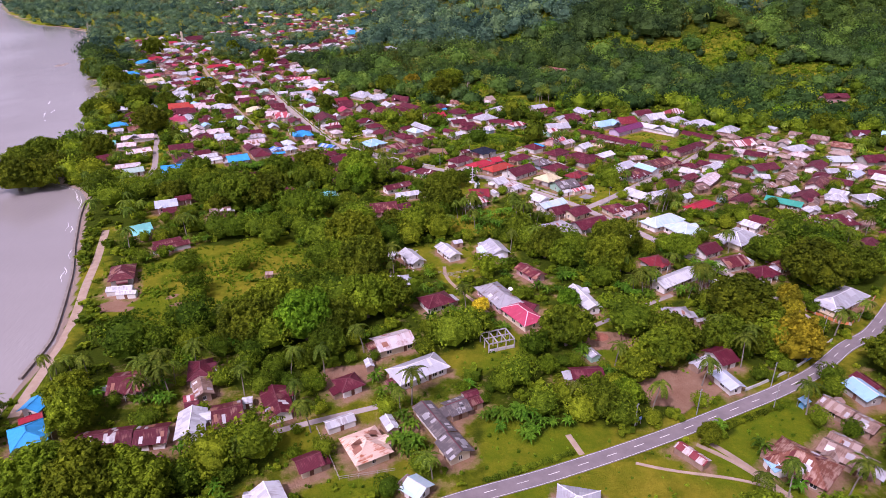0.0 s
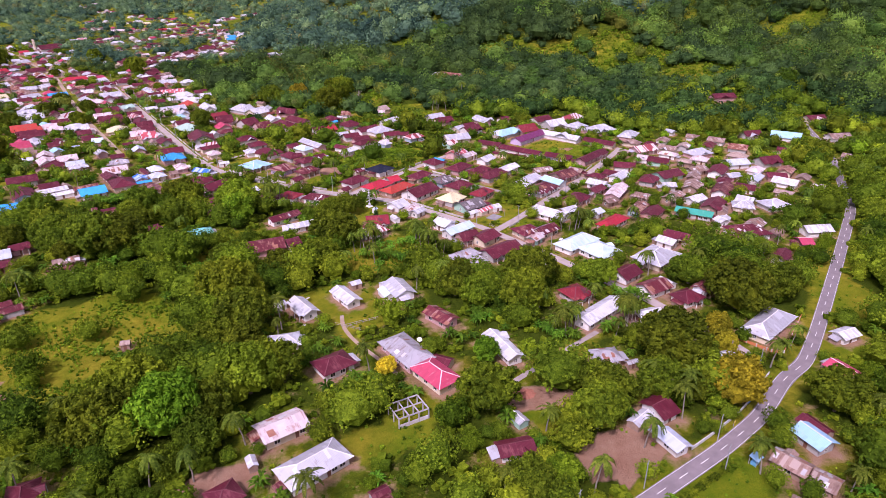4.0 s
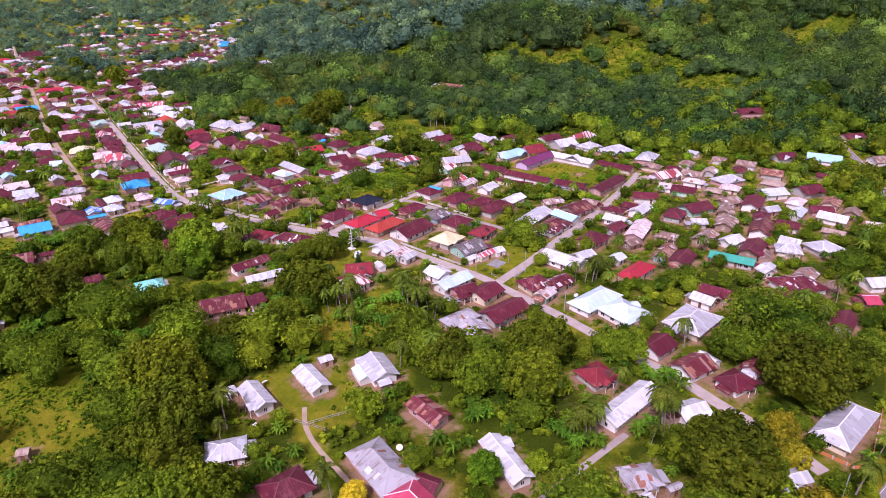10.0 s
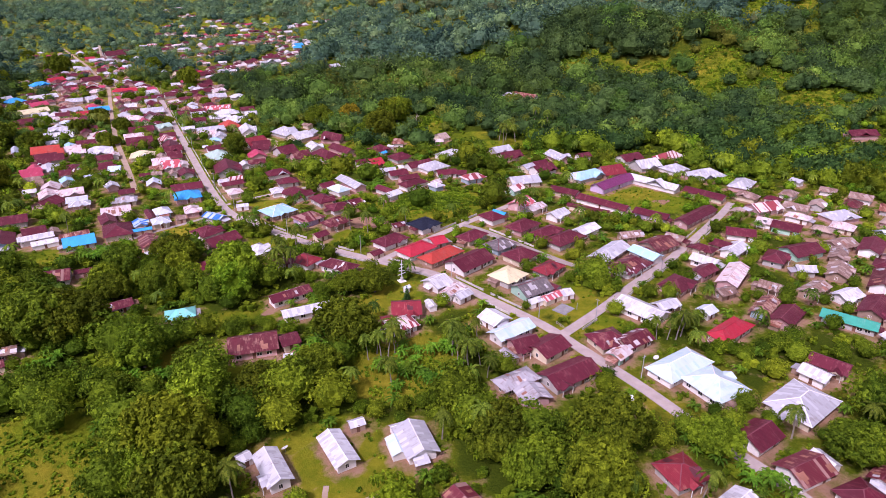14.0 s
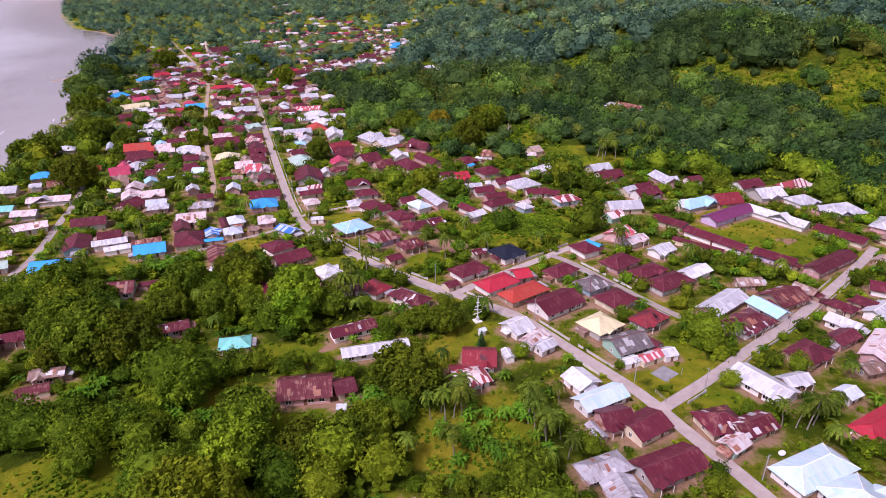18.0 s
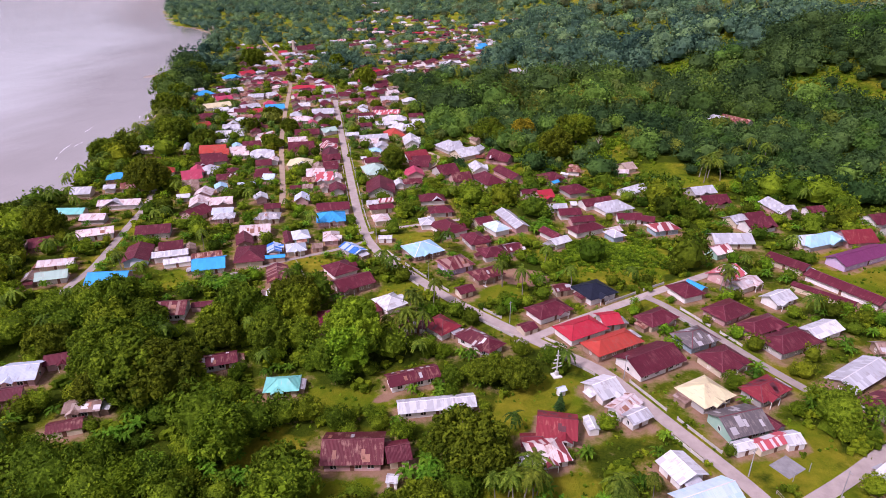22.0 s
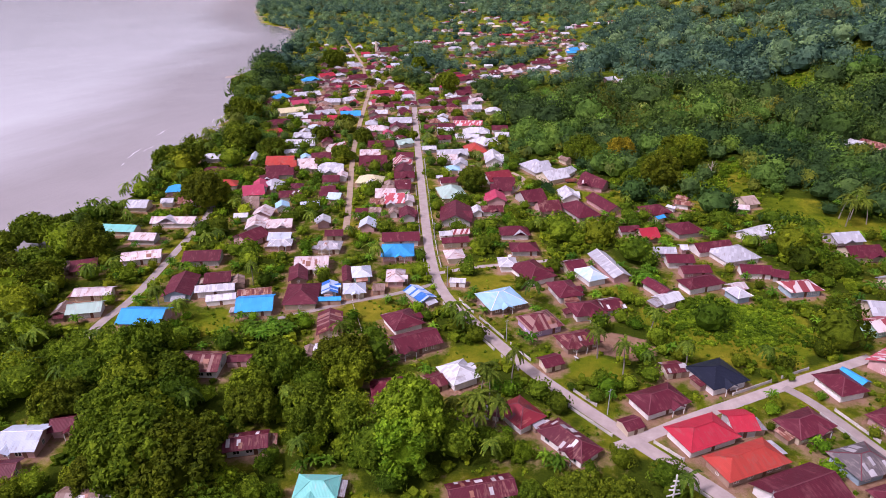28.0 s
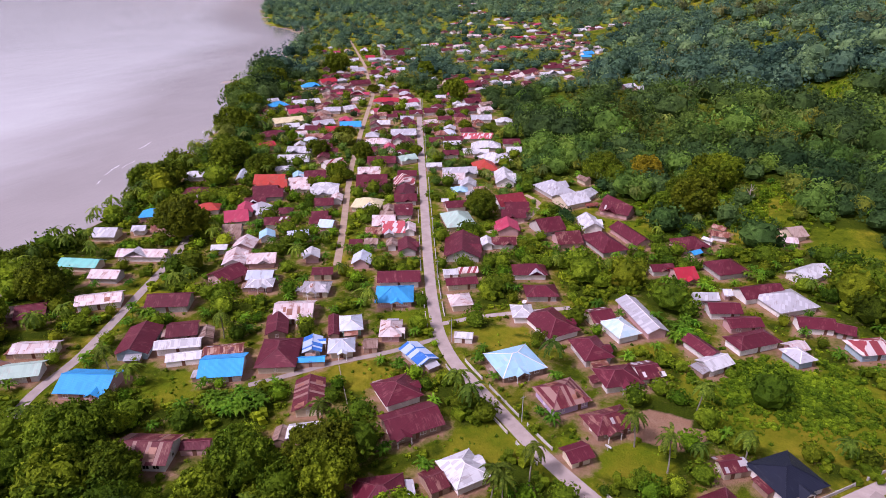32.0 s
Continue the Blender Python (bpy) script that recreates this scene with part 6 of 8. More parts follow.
        frame_f += [tuple(i + len(frame_v) for i in q) for q in bf]
        frame_v += bv
    WIN[key] = (raw("window_frame", frame_v, frame_f, TRIM), box_mesh("pane", ww, 0.04, hh, GLASS), ww)
DOOR = box_mesh("door", 0.95, 0.08, 2.05, DOORWOOD, 0.02)
POST = box_mesh("post", 0.16, 0.16, 2.6, TRIM, 0.02)


def window(parent, x, y, z, turn, kind="wide", panes=True):
    fm, pm, _ = WIN[kind]
    f = mesh_part("window", fm, parent)
    f.matrix_local = pose(x, y, z, 0, 0, turn)
    if panes:
        g = mesh_part("pane", pm, f)
        g.matrix_local = pose(0, 0, 0)


def gable_roof(l, w, eave, rise):
    x, y, o = l / 2, w / 2, 0.06
    return [[(-x, -y, eave), (x, -y, eave), (x, 0, eave + rise), (-x, 0, eave + rise)], [(x, y, eave), (-x, y, eave), (-x, 0, eave + rise), (x, 0, eave + rise)]], [((-x, 0, eave + rise + 0.05), (x, 0, eave + rise + 0.05))]


def hip_roof(l, w, eave, rise):
    x, y = l / 2, w / 2
    r = max(x - y * 0.95, 0.25)
    a, b = (-r, 0, eave + rise), (r, 0, eave + rise)
    s = [[(-x, -y, eave), (x, -y, eave), b, a], [(x, y, eave), (-x, y, eave), a, b], [(x, -y, eave), (x, y, eave), b], [(-x, y, eave), (-x, -y, eave), a]]
    up = 0.05
    caps = [((a[0], 0, a[2] + up), (b[0], 0, b[2] + up))] + [((e[0], e[1], e[2] + up), (p[0], 0, p[2] + up)) for e, p in (((x, -y, eave), b), ((x, y, eave), b), ((-x, y, eave), a), ((-x, -y, eave), a))]
    return s, caps


PALE = {c: roofing("ridge_cap_" + c, tuple(min(1, v * 1.25 + 0.02) for v in rgb), rgb, 0.3) for c, rgb in {"dark": (0.12, 0.025, 0.035), "light": (0.62, 0.6, 0.63), "pinkline": (0.75, 0.5, 0.55)}.items()}


SHEET = ([(0, 0, 0), (1, 0, 0), (1, 1, 0), (0, 1, 0), (0, 0, 0.02), (1, 0, 0.02), (1, 1, 0.02), (0, 1, 0.02)], [(3, 2, 1, 0), (4, 5, 6, 7), (0, 1, 5, 4), (1, 2, 6, 5), (2, 3, 7, 6), (3, 0, 4, 7)])
SHEETS = {c: raw("roof_sheet", *SHEET, plain("sheet_" + c, *tones, 1.5, 0.5)) for c, tones in {"pale": ((0.50, 0.47, 0.49), (0.64, 0.61, 0.64)), "rusty": ((0.22, 0.08, 0.05), (0.34, 0.16, 0.11)), "dark": ((0.09, 0.018, 0.028), (0.13, 0.03, 0.04)), "grey": ((0.33, 0.31, 0.33), (0.44, 0.42, 0.44))}.items()}
ODD = {"patch": ("pale", "grey", "rusty", "rusty"), "rust": ("pale", "dark", "grey"), "rustm": ("rusty", "grey"), "stripem": ("rusty", "rusty"), "brown": ("grey", "pale", "rusty"), "creamrust": ("rusty", "rusty"), "zincp": ("rusty", "pale"), "maroonr": ("dark",), "slate": ("grey",), "zincg": ("rusty", "pale")}


def house(x, y, turn, l, w, form, colour, rng):
    if w > l and form == "gable":
        l = max(l, w * 0.7)
    near = y < 420 and -190 < x < 200
    close = y < 335 and -150 < x < 170
    far = y > 620
    z = float(height(x, y))
    small = min(l, w) < 5.2
    eave = 1.9 if small else rng.uniform(2.35, 2.7)
    rise = w / 2 * rng.uniform(0.38, 0.48) if form == "gable" else min(w / 2 * rng.uniform(0.42, 0.52), 2.7)
    wi = 4 if colour in ("brown", "shed") or small and rng.random() < 0.5 else rng.choices(range(8), (9, 7, 3.5, 1, 2, 3, 1, 0.4))[0]
    if colour in ("purple",):
        wi = 7
    if colour in ("black", "white", "bluew"):
        wi = 0
    kind = "shed" if small else "house"
    root = tagged(new(kind), f"{WORDS[colour]} {'hipped' if form == 'hip' else 'gabled'} metal roof on {WALLWORDS[wi]} {'hut' if small else 'village house'}", kind, "village houses")
    root.matrix_world = pose(x, y, z, 0, 0, turn)
    bl, bw = l - 1.7, w - 1.8
    if small:
        bl, bw = l - 0.5, w - 0.5
    k = bw / w
    mesh_part("wall", raw("wall", *wall_body(bl, bw, eave + (rise * (1 - k) - 0.12), rise * k, form == "hip"), WALLS[wi]), root)
    slopes, caps = (hip_roof if form == "hip" else gable_roof)(l, w, eave, rise)
    mat = ROOFS[colour]
    if far:
        vs, fs = [], []
        for s in slopes:
            v, f = slab(s)
            fs += [tuple(i + len(vs) for i in q) for q in f]
            vs += v
        mesh_part("roof", raw("roof", vs, fs, mat), root)
    else:
        for s in slopes:
            mesh_part("roof_slope", raw("roof_slope", *slab(s), mat), root)
        vs, fs = [], []
        cw = 0.24
        for a, b in caps:
            v, f = bar(a, b, cw, 0.08)
            fs += [tuple(i + len(vs) for i in q) for q in f]
            vs += v
        cap = PALE["pinkline"] if colour == "pink" else PALE["light"] if colour in ("white", "zinc", "zincb", "bluew", "ltblue") else PALE["dark"] if colour in ("maroon", "rustm", "patch", "stripem", "maroonr", "slate") else mat
        mesh_part("ridge_cap", raw("ridge_cap", vs, fs, cap), root)
    if near and colour in ODD and not small:
        for s in slopes[:2]:
            a, b, c = Vector(s[0]), Vector(s[1]), Vector(s[3])
            along, climb = (b - a).normalized(), (c - a).normalized() if form == "gable" else (Vector((0, -a.y, s[2][2] - a.z))).normalized()
            up_ = along.cross(climb).normalized()
            deep = (Vector((0, a.y, a.z)) - Vector((0, 0, s[2][2]))).length
            for _ in range(rng.randint(2, 4)):
                u = rng.uniform(0.22, 0.72) if form == "hip" else rng.uniform(0.02, 0.9)
                m = Matrix((along, climb, up_)).transposed().to_4x4()
                m.translation = a + along * (b - a).length * u + (climb * deep * rng.uniform(0.03, 0.45)) + up_ * 0.02
                mesh_part("roof_sheet", SHEETS[rng.choice(ODD[colour])], root).matrix_local = m @ Matrix.Diagonal((rng.choice((0.9, 0.9, 1.8)), rng.uniform(1.4, deep * 0.5), 1, 1))
    if far or small:
        if not far:
            d = mesh_part("door", DOOR, root)
            d.matrix_local = pose(0, -bw / 2 - 0.02, 0)
        return root
    # openings: a door and windows on the street side, windows elsewhere
    front = -1
    n = max(1, int(bl // 3.6))
    for sgn in (-1, 1):
        for i in range(n):
            u = (i + 0.5) / n * bl - bl / 2
            if sgn == front and i == n // 2:
                d = mesh_part("door", DOOR, root)
                d.matrix_local = pose(u, sgn * (bw / 2 + 0.02), 0)
                if n == 1:
                    continue
                u += 1.5 if u + 2.4 < bl / 2 else -1.5
            if near or sgn == front:
                window(root, u, sgn * (bw / 2 + 0.03), 0.75, 0 if sgn < 0 else 180, "wide", close)
    if near:
        for sgn in (-1, 1):
            window(root, sgn * (bl / 2 + 0.03), 0, 0.75, 90 * sgn, "tall", close)
    # a lean-to kitchen under lower sheets
    if near and rng.random() < 0.55:
        side, al, ad = rng.choice((-1, 1)), rng.uniform(3.0, 5.0), rng.uniform(2.2, 3.2)
        x0, y0 = side * bl / 2, rng.uniform(0, max(0.1, bw / 2 - al / 2)) * rng.choice((-1, 1))
        x1, h0, h1 = x0 + side * ad, eave - 0.15, eave - 0.75
        c = [(x0, y0 - al / 2, h0), (x1, y0 - al / 2, h1), (x1, y0 + al / 2, h1), (x0, y0 + al / 2, h0)]
        odd = ROOFS[rng.choice(("zinc", "rust", "brown", colour, "zincg", "rustm"))]
        mesh_part("annex_roof", raw("annex_roof", *slab(c if side > 0 else c[::-1]), odd), root, "lean-to roof of odd sheets")
        aw = mesh_part("annex_wall", box_mesh("annex_wall", ad - 0.5, al - 0.6, h1 - 0.1, WALLS[4]), root)
        aw.matrix_local = pose((x0 + x1) / 2 - side * 0.2, y0, 0)
    # porch with its own gable, on posts
    if near and l > 7.5 and w > 5.8 and l < 17 and rng.random() < (0.7 if form == "hip" else 0.5):
        pw, pd = min(4.2, l * 0.35), 2.2
        px = rng.choice((-1, 1)) * max(0.3, (l / 2 - pw / 2 - (1.2 if form == "gable" else 0.3 * w)))
        y0, y1, r = -w / 2 - pd * 0.45, -w * 0.1, min(pw / 2 * 0.5, rise * 0.72)
        e = eave - 0.05
        for s in ([(px, y0, e + r), (px, y1, e + r), (px - pw / 2, y1, e), (px - pw / 2, y0, e)], [(px + pw / 2, y0, e), (px + pw / 2, y1, e), (px, y1, e + r), (px, y0, e + r)]):
            mesh_part("porch_roof", raw("porch_roof", *slab(s), mat), root)
        mesh_part("porch_gable", raw("porch_gable", [(px - pw / 2 + 0.15, y0 + 0.25, e - 0.05), (px + pw / 2 - 0.15, y0 + 0.25, e - 0.05), (px, y0 + 0.25, e + r - 0.12), (px - pw / 2 + 0.15, y0 + 0.4, e - 0.05), (px + pw / 2 - 0.15, y0 + 0.4, e - 0.05), (px, y0 + 0.4, e + r - 0.12)],
                                         [(0, 1, 2), (5, 4, 3), (0, 2, 5, 3), (1, 4, 5, 2), (0, 3, 4, 1)], WALLS[wi]), root)
        for sx in (-1, 1):
            p = mesh_part("porch_post", POST, root)
            p.matrix_local = pose(px + sx * (pw / 2 - 0.3), y0 + 0.3, 0) @ Matrix.Diagonal((1, 1, e / 2.6, 1))
    return root


rng = random.Random(5)
PLOTS.sort(key=lambda p: math.hypot(p[0] - 5, p[1] - 130))
for p in PLOTS[:296]:
    house(*p, rng)
# those beyond, small in the distance, joined
fv, ff, fm, slots = [], [], [], []
for x, y, turn, l, w, form, colour in PLOTS[296:]:
    l = min(l, 1.5 * w) if l < 15 else l
    eave, rise, wm = 2.3, w / 2 * rng.uniform(0.46, 0.6), rng.choice((0, 0, 0, 1, 2, 5))
    at = pose(x, y, float(height(x, y)), 0, 0, turn)
    bits = [(wall_body(l - 1.6, w - 1.6, eave + 0.1, rise * (w - 1.6) / w, form == "hip"), WALLS[wm])] + [(slab(s), ROOFS[colour]) for s in (hip_roof if form == "hip" else gable_roof)(l, w, eave, rise)[0]]
    if rng.random() < 0.45:
        cx, cl, cwd = rng.uniform(-0.22, 0.22) * l, w * rng.uniform(0.62, 0.8), l * rng.uniform(0.38, 0.5)
        odd = ROOFS[colour if rng.random() < 0.75 else rng.choice(("zinc", "zincp", "white", "rustm"))]
        swing = pose(cx, -cl * 0.32, 0, 0, 0, 90)
        for s in gable_roof(cl, cwd, eave - 0.05, cwd / 2 * 0.55)[0]:
            bits.append((slab([tuple(swing @ Vector(p)) for p in s]), odd))
    for (v, f), mat in bits:
        if mat not in slots:
            slots.append(mat)
        ff += [tuple(i + len(fv) for i in q) for q in f]
        fm += [slots.index(mat)] * len(f)
        fv += [tuple(at @ Vector(q)) for q in v]
dme = raw("distant_houses", fv, ff, slots[0])
for mat in slots[1:]:
    dme.materials.append(mat)
dme.polygons.foreach_set("material_index", np.array(fm, np.int32))
tagged(new("distant_houses", dme), "many small distant village houses under metal roofs", "houses", kind="stuff")


# ---- trees ----
def dome(k):
    """The top and sides of a ball, in k by k patches a side, as unit vectors and faces."""
    t = np.tan(np.linspace(-1, 1, k + 1) * np.pi / 4)
    u, w = np.meshgrid(t, t)
    one = np.ones_like(u)
    v, q, n = [], [], (k + 1) ** 2
    for i, side in enumerate(((u, w, one), (one, u, w), (-one, -u, w), (-u, one, w), (u, -one, w))):
        v.append(np.stack([c.ravel() for c in side], 1))
        j = (np.arange(k)[:, None] * (k + 1) + np.arange(k)).ravel() + i * n
        q.append(np.stack([j, j + 1, j + k + 2, j + k + 1], 1))
    v = np.concatenate(v)
    v /= np.linalg.norm(v, axis=1)[:, None]
    key = {}
    idx = np.array([key.setdefault(tuple(p), len(key)) for p in (v * 1000).round().astype(int)])
    first = np.zeros((len(key), 3))
    first[idx] = v
    return first, idx[np.concatenate(q)]


DOMES = {k: dome(k) for k in (1, 2, 3, 4)}


def crown_points(r, tall, lobes, n, leaf, seed, k=2, kl=1, core=0.8):
    """A crown of many leafy clumps round a dark heart: corners and faces, round the foot of the tree. kl 0: clumps of loose leaves alone."""
    g = np.random.default_rng(seed)
    ang = 2.39996 * np.arange(lobes) + g.uniform(-0.35, 0.35, lobes)
    up = 1 - (np.arange(lobes) + 0.5) / lobes * 1.12
    flat = np.sqrt(np.clip(1 - up * up, 0, 1))
    bulge = 1 + 0.16 * np.sin(3 * ang[0] + 2 * ang) * flat + g.uniform(-0.1, 0.1, lobes)
    lr = r * g.uniform(0.75, 1.3, lobes) * 1.4 / np.sqrt(lobes)
    c = np.stack([np.cos(ang) * flat * r * 0.88 * bulge, np.sin(ang) * flat * r * 0.88 * bulge, tall * 0.45 + up * tall * 0.47 * bulge], 1)
    dv, dq = DOMES[max(kl, 1)]
    core_v, core_q = DOMES[k]
    vs = [core_v * np.array([r * core, r * core, tall * 0.5 * core]) * (1 + g.uniform(-0.14, 0.1, len(core_v)))[:, None] + np.array([0, 0, tall * 0.46])]
    qs, at = [core_q], len(core_v)
    for i in range(lobes if kl else 0):
        a = g.uniform(0, 1.57)
        turn = np.array([[math.cos(a), -math.sin(a), 0], [math.sin(a), math.cos(a), 0], [0, 0, 1]])
        vs.append(c[i] + (dv * (g.uniform(0.7, 1.3, (len(dv), 3)) if kl == 1 else g.uniform(0.62, 1.3, (len(dv), 1)))) @ turn * lr[i] * np.array([0.86, 0.86, 0.7]))
        qs.append(dq + at)
        at += len(dv)
    pick = g.choice(lobes, n, p=lr**2 / (lr**2).sum())
    d = g.normal(size=(n, 3)) + np.stack([np.cos(ang[pick]), np.sin(ang[pick]), 0.8 + 0 * ang[pick]], 1) * 0.5
    d[:, 2] = np.where(d[:, 2] < 0, d[:, 2] * 0.5, d[:, 2])
    d /= np.linalg.norm(d, axis=1)[:, None]
    p = c[pick] + d * lr[pick][:, None] * g.uniform(0.75, 1.3, n)[:, None]
    nrm = d * 1.3 + g.normal(size=(n, 3)) * 0.5
    nrm /= np.linalg.norm(nrm, axis=1)[:, None]
    t = np.cross(nrm, g.normal(size=(n, 3)))
    t /= np.linalg.norm(t, axis=1)[:, None]
    b = np.cross(nrm, t)
    s = leaf * g.uniform(0.6, 1.35, n)[:, None]
    q = np.stack([p - t * s * 0.55, p - b * s * 0.4 - nrm * s * 0.15, p + t * s * 0.55, p + b * s * 0.4 - nrm * s * 0.15], 1)
    return np.concatenate(vs + [q.reshape(-1, 3)]), np.concatenate(qs + [np.arange(4 * n).reshape(-1, 4) + at])


def stem(path, radii, sides=6):
    """A tapered round limb along a path."""
    v, f = [], []
    for (x, y, z), r in zip(path, radii):
        v += [(x + r * math.cos(2 * math.pi * i / sides), y + r * math.sin(2 * math.pi * i / sides), z) for i in range(sides)]
    for k in range(len(path) - 1):
        f += [(k * sides + i, k * sides + (i + 1) % sides, (k + 1) * sides + (i + 1) % sides, (k + 1) * sides + i) for i in range(sides)]
    return v, f


def trunk_mesh(tall, r, seed):
    g = random.Random(seed)
    v, f = stem([(0, 0, -0.4), (g.uniform(-.2, .2), g.uniform(-.2, .2), tall * 0.3), (g.uniform(-.3, .3), g.uniform(-.3, .3), tall * 0.62)], [r * 0.09, r * 0.065, r * 0.045])
    for _ in range(5):
        a = g.uniform(0, 6.28)
        lv, lf = stem([(0, 0, tall * 0.28), (math.cos(a) * r * 0.3, math.sin(a) * r * 0.3, tall * 0.5), (math.cos(a) * r * 0.6, math.sin(a) * r * 0.6, tall * 0.68)], [r * 0.05, r * 0.035, r * 0.012], 5)
        f += [tuple(i + len(v) for i in q) for q in lf]
        v += lv
    return raw("trunk", v, f, BARK)


def frond_points(length, drop, seed, leaflets=9, width=0.9):
    """One feathery palm frond that starts along +x: pairs of leaflets along a drooping rib."""
    g = np.random.default_rng(seed)
    q = []
    for i in range(leaflets):
        u0, u1 = (i + 0.15) / leaflets, (i + 1.05) / leaflets
        def rib(u):
            return np.array([length * u * (1 - 0.12 * u), 0, drop * (0.55 * u - 1.35 * u * u)])
        a, b = rib(u0), rib(u1)
        wd = width * math.sin(math.pi * min(0.12 + 0.86 * (i + 0.5) / leaflets, 1)) ** 0.6
        for s in (-1, 1):
            tip = np.array([0.35 * wd, s * wd, -0.45 * wd + g.uniform(-.1, .1)])
            q += [a, b, b + tip, a + tip * 0.85]
    return np.array(q)


def palm_crown(length, n, seed, leaflets=9):
    g = np.random.default_rng(seed)
    out = []
    for i in range(n):
        a, lift = 2.4 * i + g.uniform(-.2, .2), g.uniform(-0.5, 0.75) * (1 - i / n) + 0.1 - 0.5 * i / n
        p = frond_points(length * g.uniform(0.8, 1.1), length * 0.72, seed * 50 + i, leaflets, length * 0.135)
        c, s = math.cos(lift), math.sin(lift)
        p = np.stack([p[:, 0] * c - p[:, 2] * s, p[:, 1], p[:, 0] * s + p[:, 2] * c], 1)
        c, s = math.cos(a), math.sin(a)
        out.append(np.stack([p[:, 0] * c - p[:, 1] * s, p[:, 0] * s + p[:, 1] * c, p[:, 2]], 1))
    v = np.concatenate(out)
    return v, np.arange(len(v)).reshape(-1, 4)


def banana_points(seed):
    """A clump of banana stems with broad arching leaves."""
    g = np.random.default_rng(seed)
    q = []
    for s in range(3):
        ox, oy, h = g.uniform(-1, 1), g.uniform(-1, 1), g.uniform(1.2, 2.2)
        for i in range(7):
            a = 6.28 * i / 7 + g.uniform(-.3, .3)
            d = np.array([math.cos(a), math.sin(a), 0])
            n = np.array([-d[1], d[0], 0])
            o = np.array([ox, oy, h])
            ln, up = g.uniform(1.8, 2.9), g.uniform(0.5, 1.7)
            pts = [o, o + d * ln * 0.35 + [0, 0, up], o + d * ln * 0.75 + [0, 0, up * 0.9], o + d * ln + [0, 0, up * 0.35]]
            wd = [0.08, 0.30, 0.27, 0.04]
            for k in range(3):
                q += [pts[k] - n * wd[k], pts[k + 1] - n * wd[k + 1], pts[k + 1] + n * wd[k + 1], pts[k] + n * wd[k]]
    v = np.array(q)
    return v, np.arange(len(v)).reshape(-1, 4)


KINDS = {}
for kind, (r, tall, lobes, n, leaf) in {"mango": (5.2, 8.2, 60, 2900, 0.56), "broad": (4.6, 8.8, 52, 2500, 0.56), "bright": (3.8, 7.0, 40, 1900, 0.5), "olive": (4.6, 8.4, 56, 2600, 0.52), "mangrove": (5.6, 6.6, 60, 2200, 0.65),
                                        "yellow": (2.6, 5.4, 30, 1000, 0.42), "orange": (3.8, 6.8, 44, 1800, 0.48)}.items():
    KINDS[kind] = [(trunk_mesh(tall, r, s), fast("crown", *crown_points(r, tall, lobes, n, leaf, 7 * s + len(kind), 2, 1), LEAF.get(kind, LEAF["mango"])), r, tall) for s in range(3)]
for s in range(3):
    lean = [(0, 0, -0.3), (0.3, 0.1 * s, 3), (0.7 + 0.2 * s, 0.3, 6.6), (0.9 + 0.3 * s, 0.4, 9.4)]
    v, q = palm_crown(4.0, 17, s + 1, 13)
    KINDS.setdefault("palm", []).append((raw("trunk", *stem(lean, [0.24, 0.17, 0.14, 0.12]), PALMBARK), fast("crown", v + np.array([0.9 + 0.3 * s, 0.4, 9.5]), q, LEAF["palm"]), 3.2, 10.6))
    sv, sf = stem([(0, 0, -0.3), (0, 0, 1.6)], [0.16, 0.1])
    KINDS.setdefault("banana", []).append((raw("stems", sv, sf, LEAF["banana"]), fast("leaves", *banana_points(s), LEAF["banana"]), 1.8, 3.2))
TREEWORDS = {"mango": ("tree", "dense dark green mango tree with rounded crown"), "broad": ("tree", "leafy green broad tree among the houses"), "bright": ("tree", "bright green leafy tree"),
             "mangrove": ("tree", "spreading dark green tree at the edge of the sea"), "olive": ("tree", "tall olive green tree in flush"), "yellow": ("tree", "tree covered in yellow blossom"), "orange": ("tree", "tree with orange brown young leaves"),
             "palm": ("palm tree", "coconut palm with drooping feathery fronds"), "banana": ("banana plant", "clump of banana plants with broad leaves")}


def tree(kind, x, y, size=1.0, rng=random):
    trunk, crown, r, tall = KINDS[kind][rng.randrange(3)]
    cat, words = TREEWORDS[kind]
    root = tagged(new(cat.replace(" ", "_")), words, cat, "trees and palms")
    root.matrix_world = pose(x, y, max(float(height(x, y)), -1.3), 0, 0, rng.uniform(0, 360)) @ Matrix.Diagonal((size, size, size * rng.uniform(0.9, 1.12), 1))
    mesh_part("trunk" if kind != "banana" else "stem", trunk, root)
    mesh_part("crown" if kind != "banana" else "leaves", crown, root)
    return root


def grove(kind, x, y, rx, ry, n):
    """A stand of one kind, clear of houses and lanes."""
    for _ in range(n * 3):
        if n == 0:
            break
        u, v = hrng.gauss(0, 0.5) * rx + x, hrng.gauss(0, 0.5) * ry + y
        if house_gap(u, v) > 1.4 and road_gap(u, v) > 1.2:
            n -= 1
            tree(kind, u, v, hrng.uniform(0.75, 1.15), hrng)


hrng = random.Random(2)
tree("olive", -87.8, 101.6, 1.79, hrng)
tree("olive", -75.6, 100.1, 1.87, hrng)
tree("olive", -66.8, 102.7, 1.7, hrng)
tree("olive", -99.8, 137.2, 1.16, hrng)
tree("olive", -93.1, 126.2, 1.28, hrng)
tree("mango", -60.3, 168.6, 1.59, hrng)
tree("bright", -42.7, 168.6, 2.1, hrng)
tree("olive", -25, 182, 1.63, hrng)
tree("mango", -30.4, 212.5, 1.63, hrng)
tree("mango", 95, 176.4, 2.06, hrng)
tree("mango", 133.3, 203, 2.1, hrng)
tree("orange", 103.6, 156.4, 1.87, hrng)
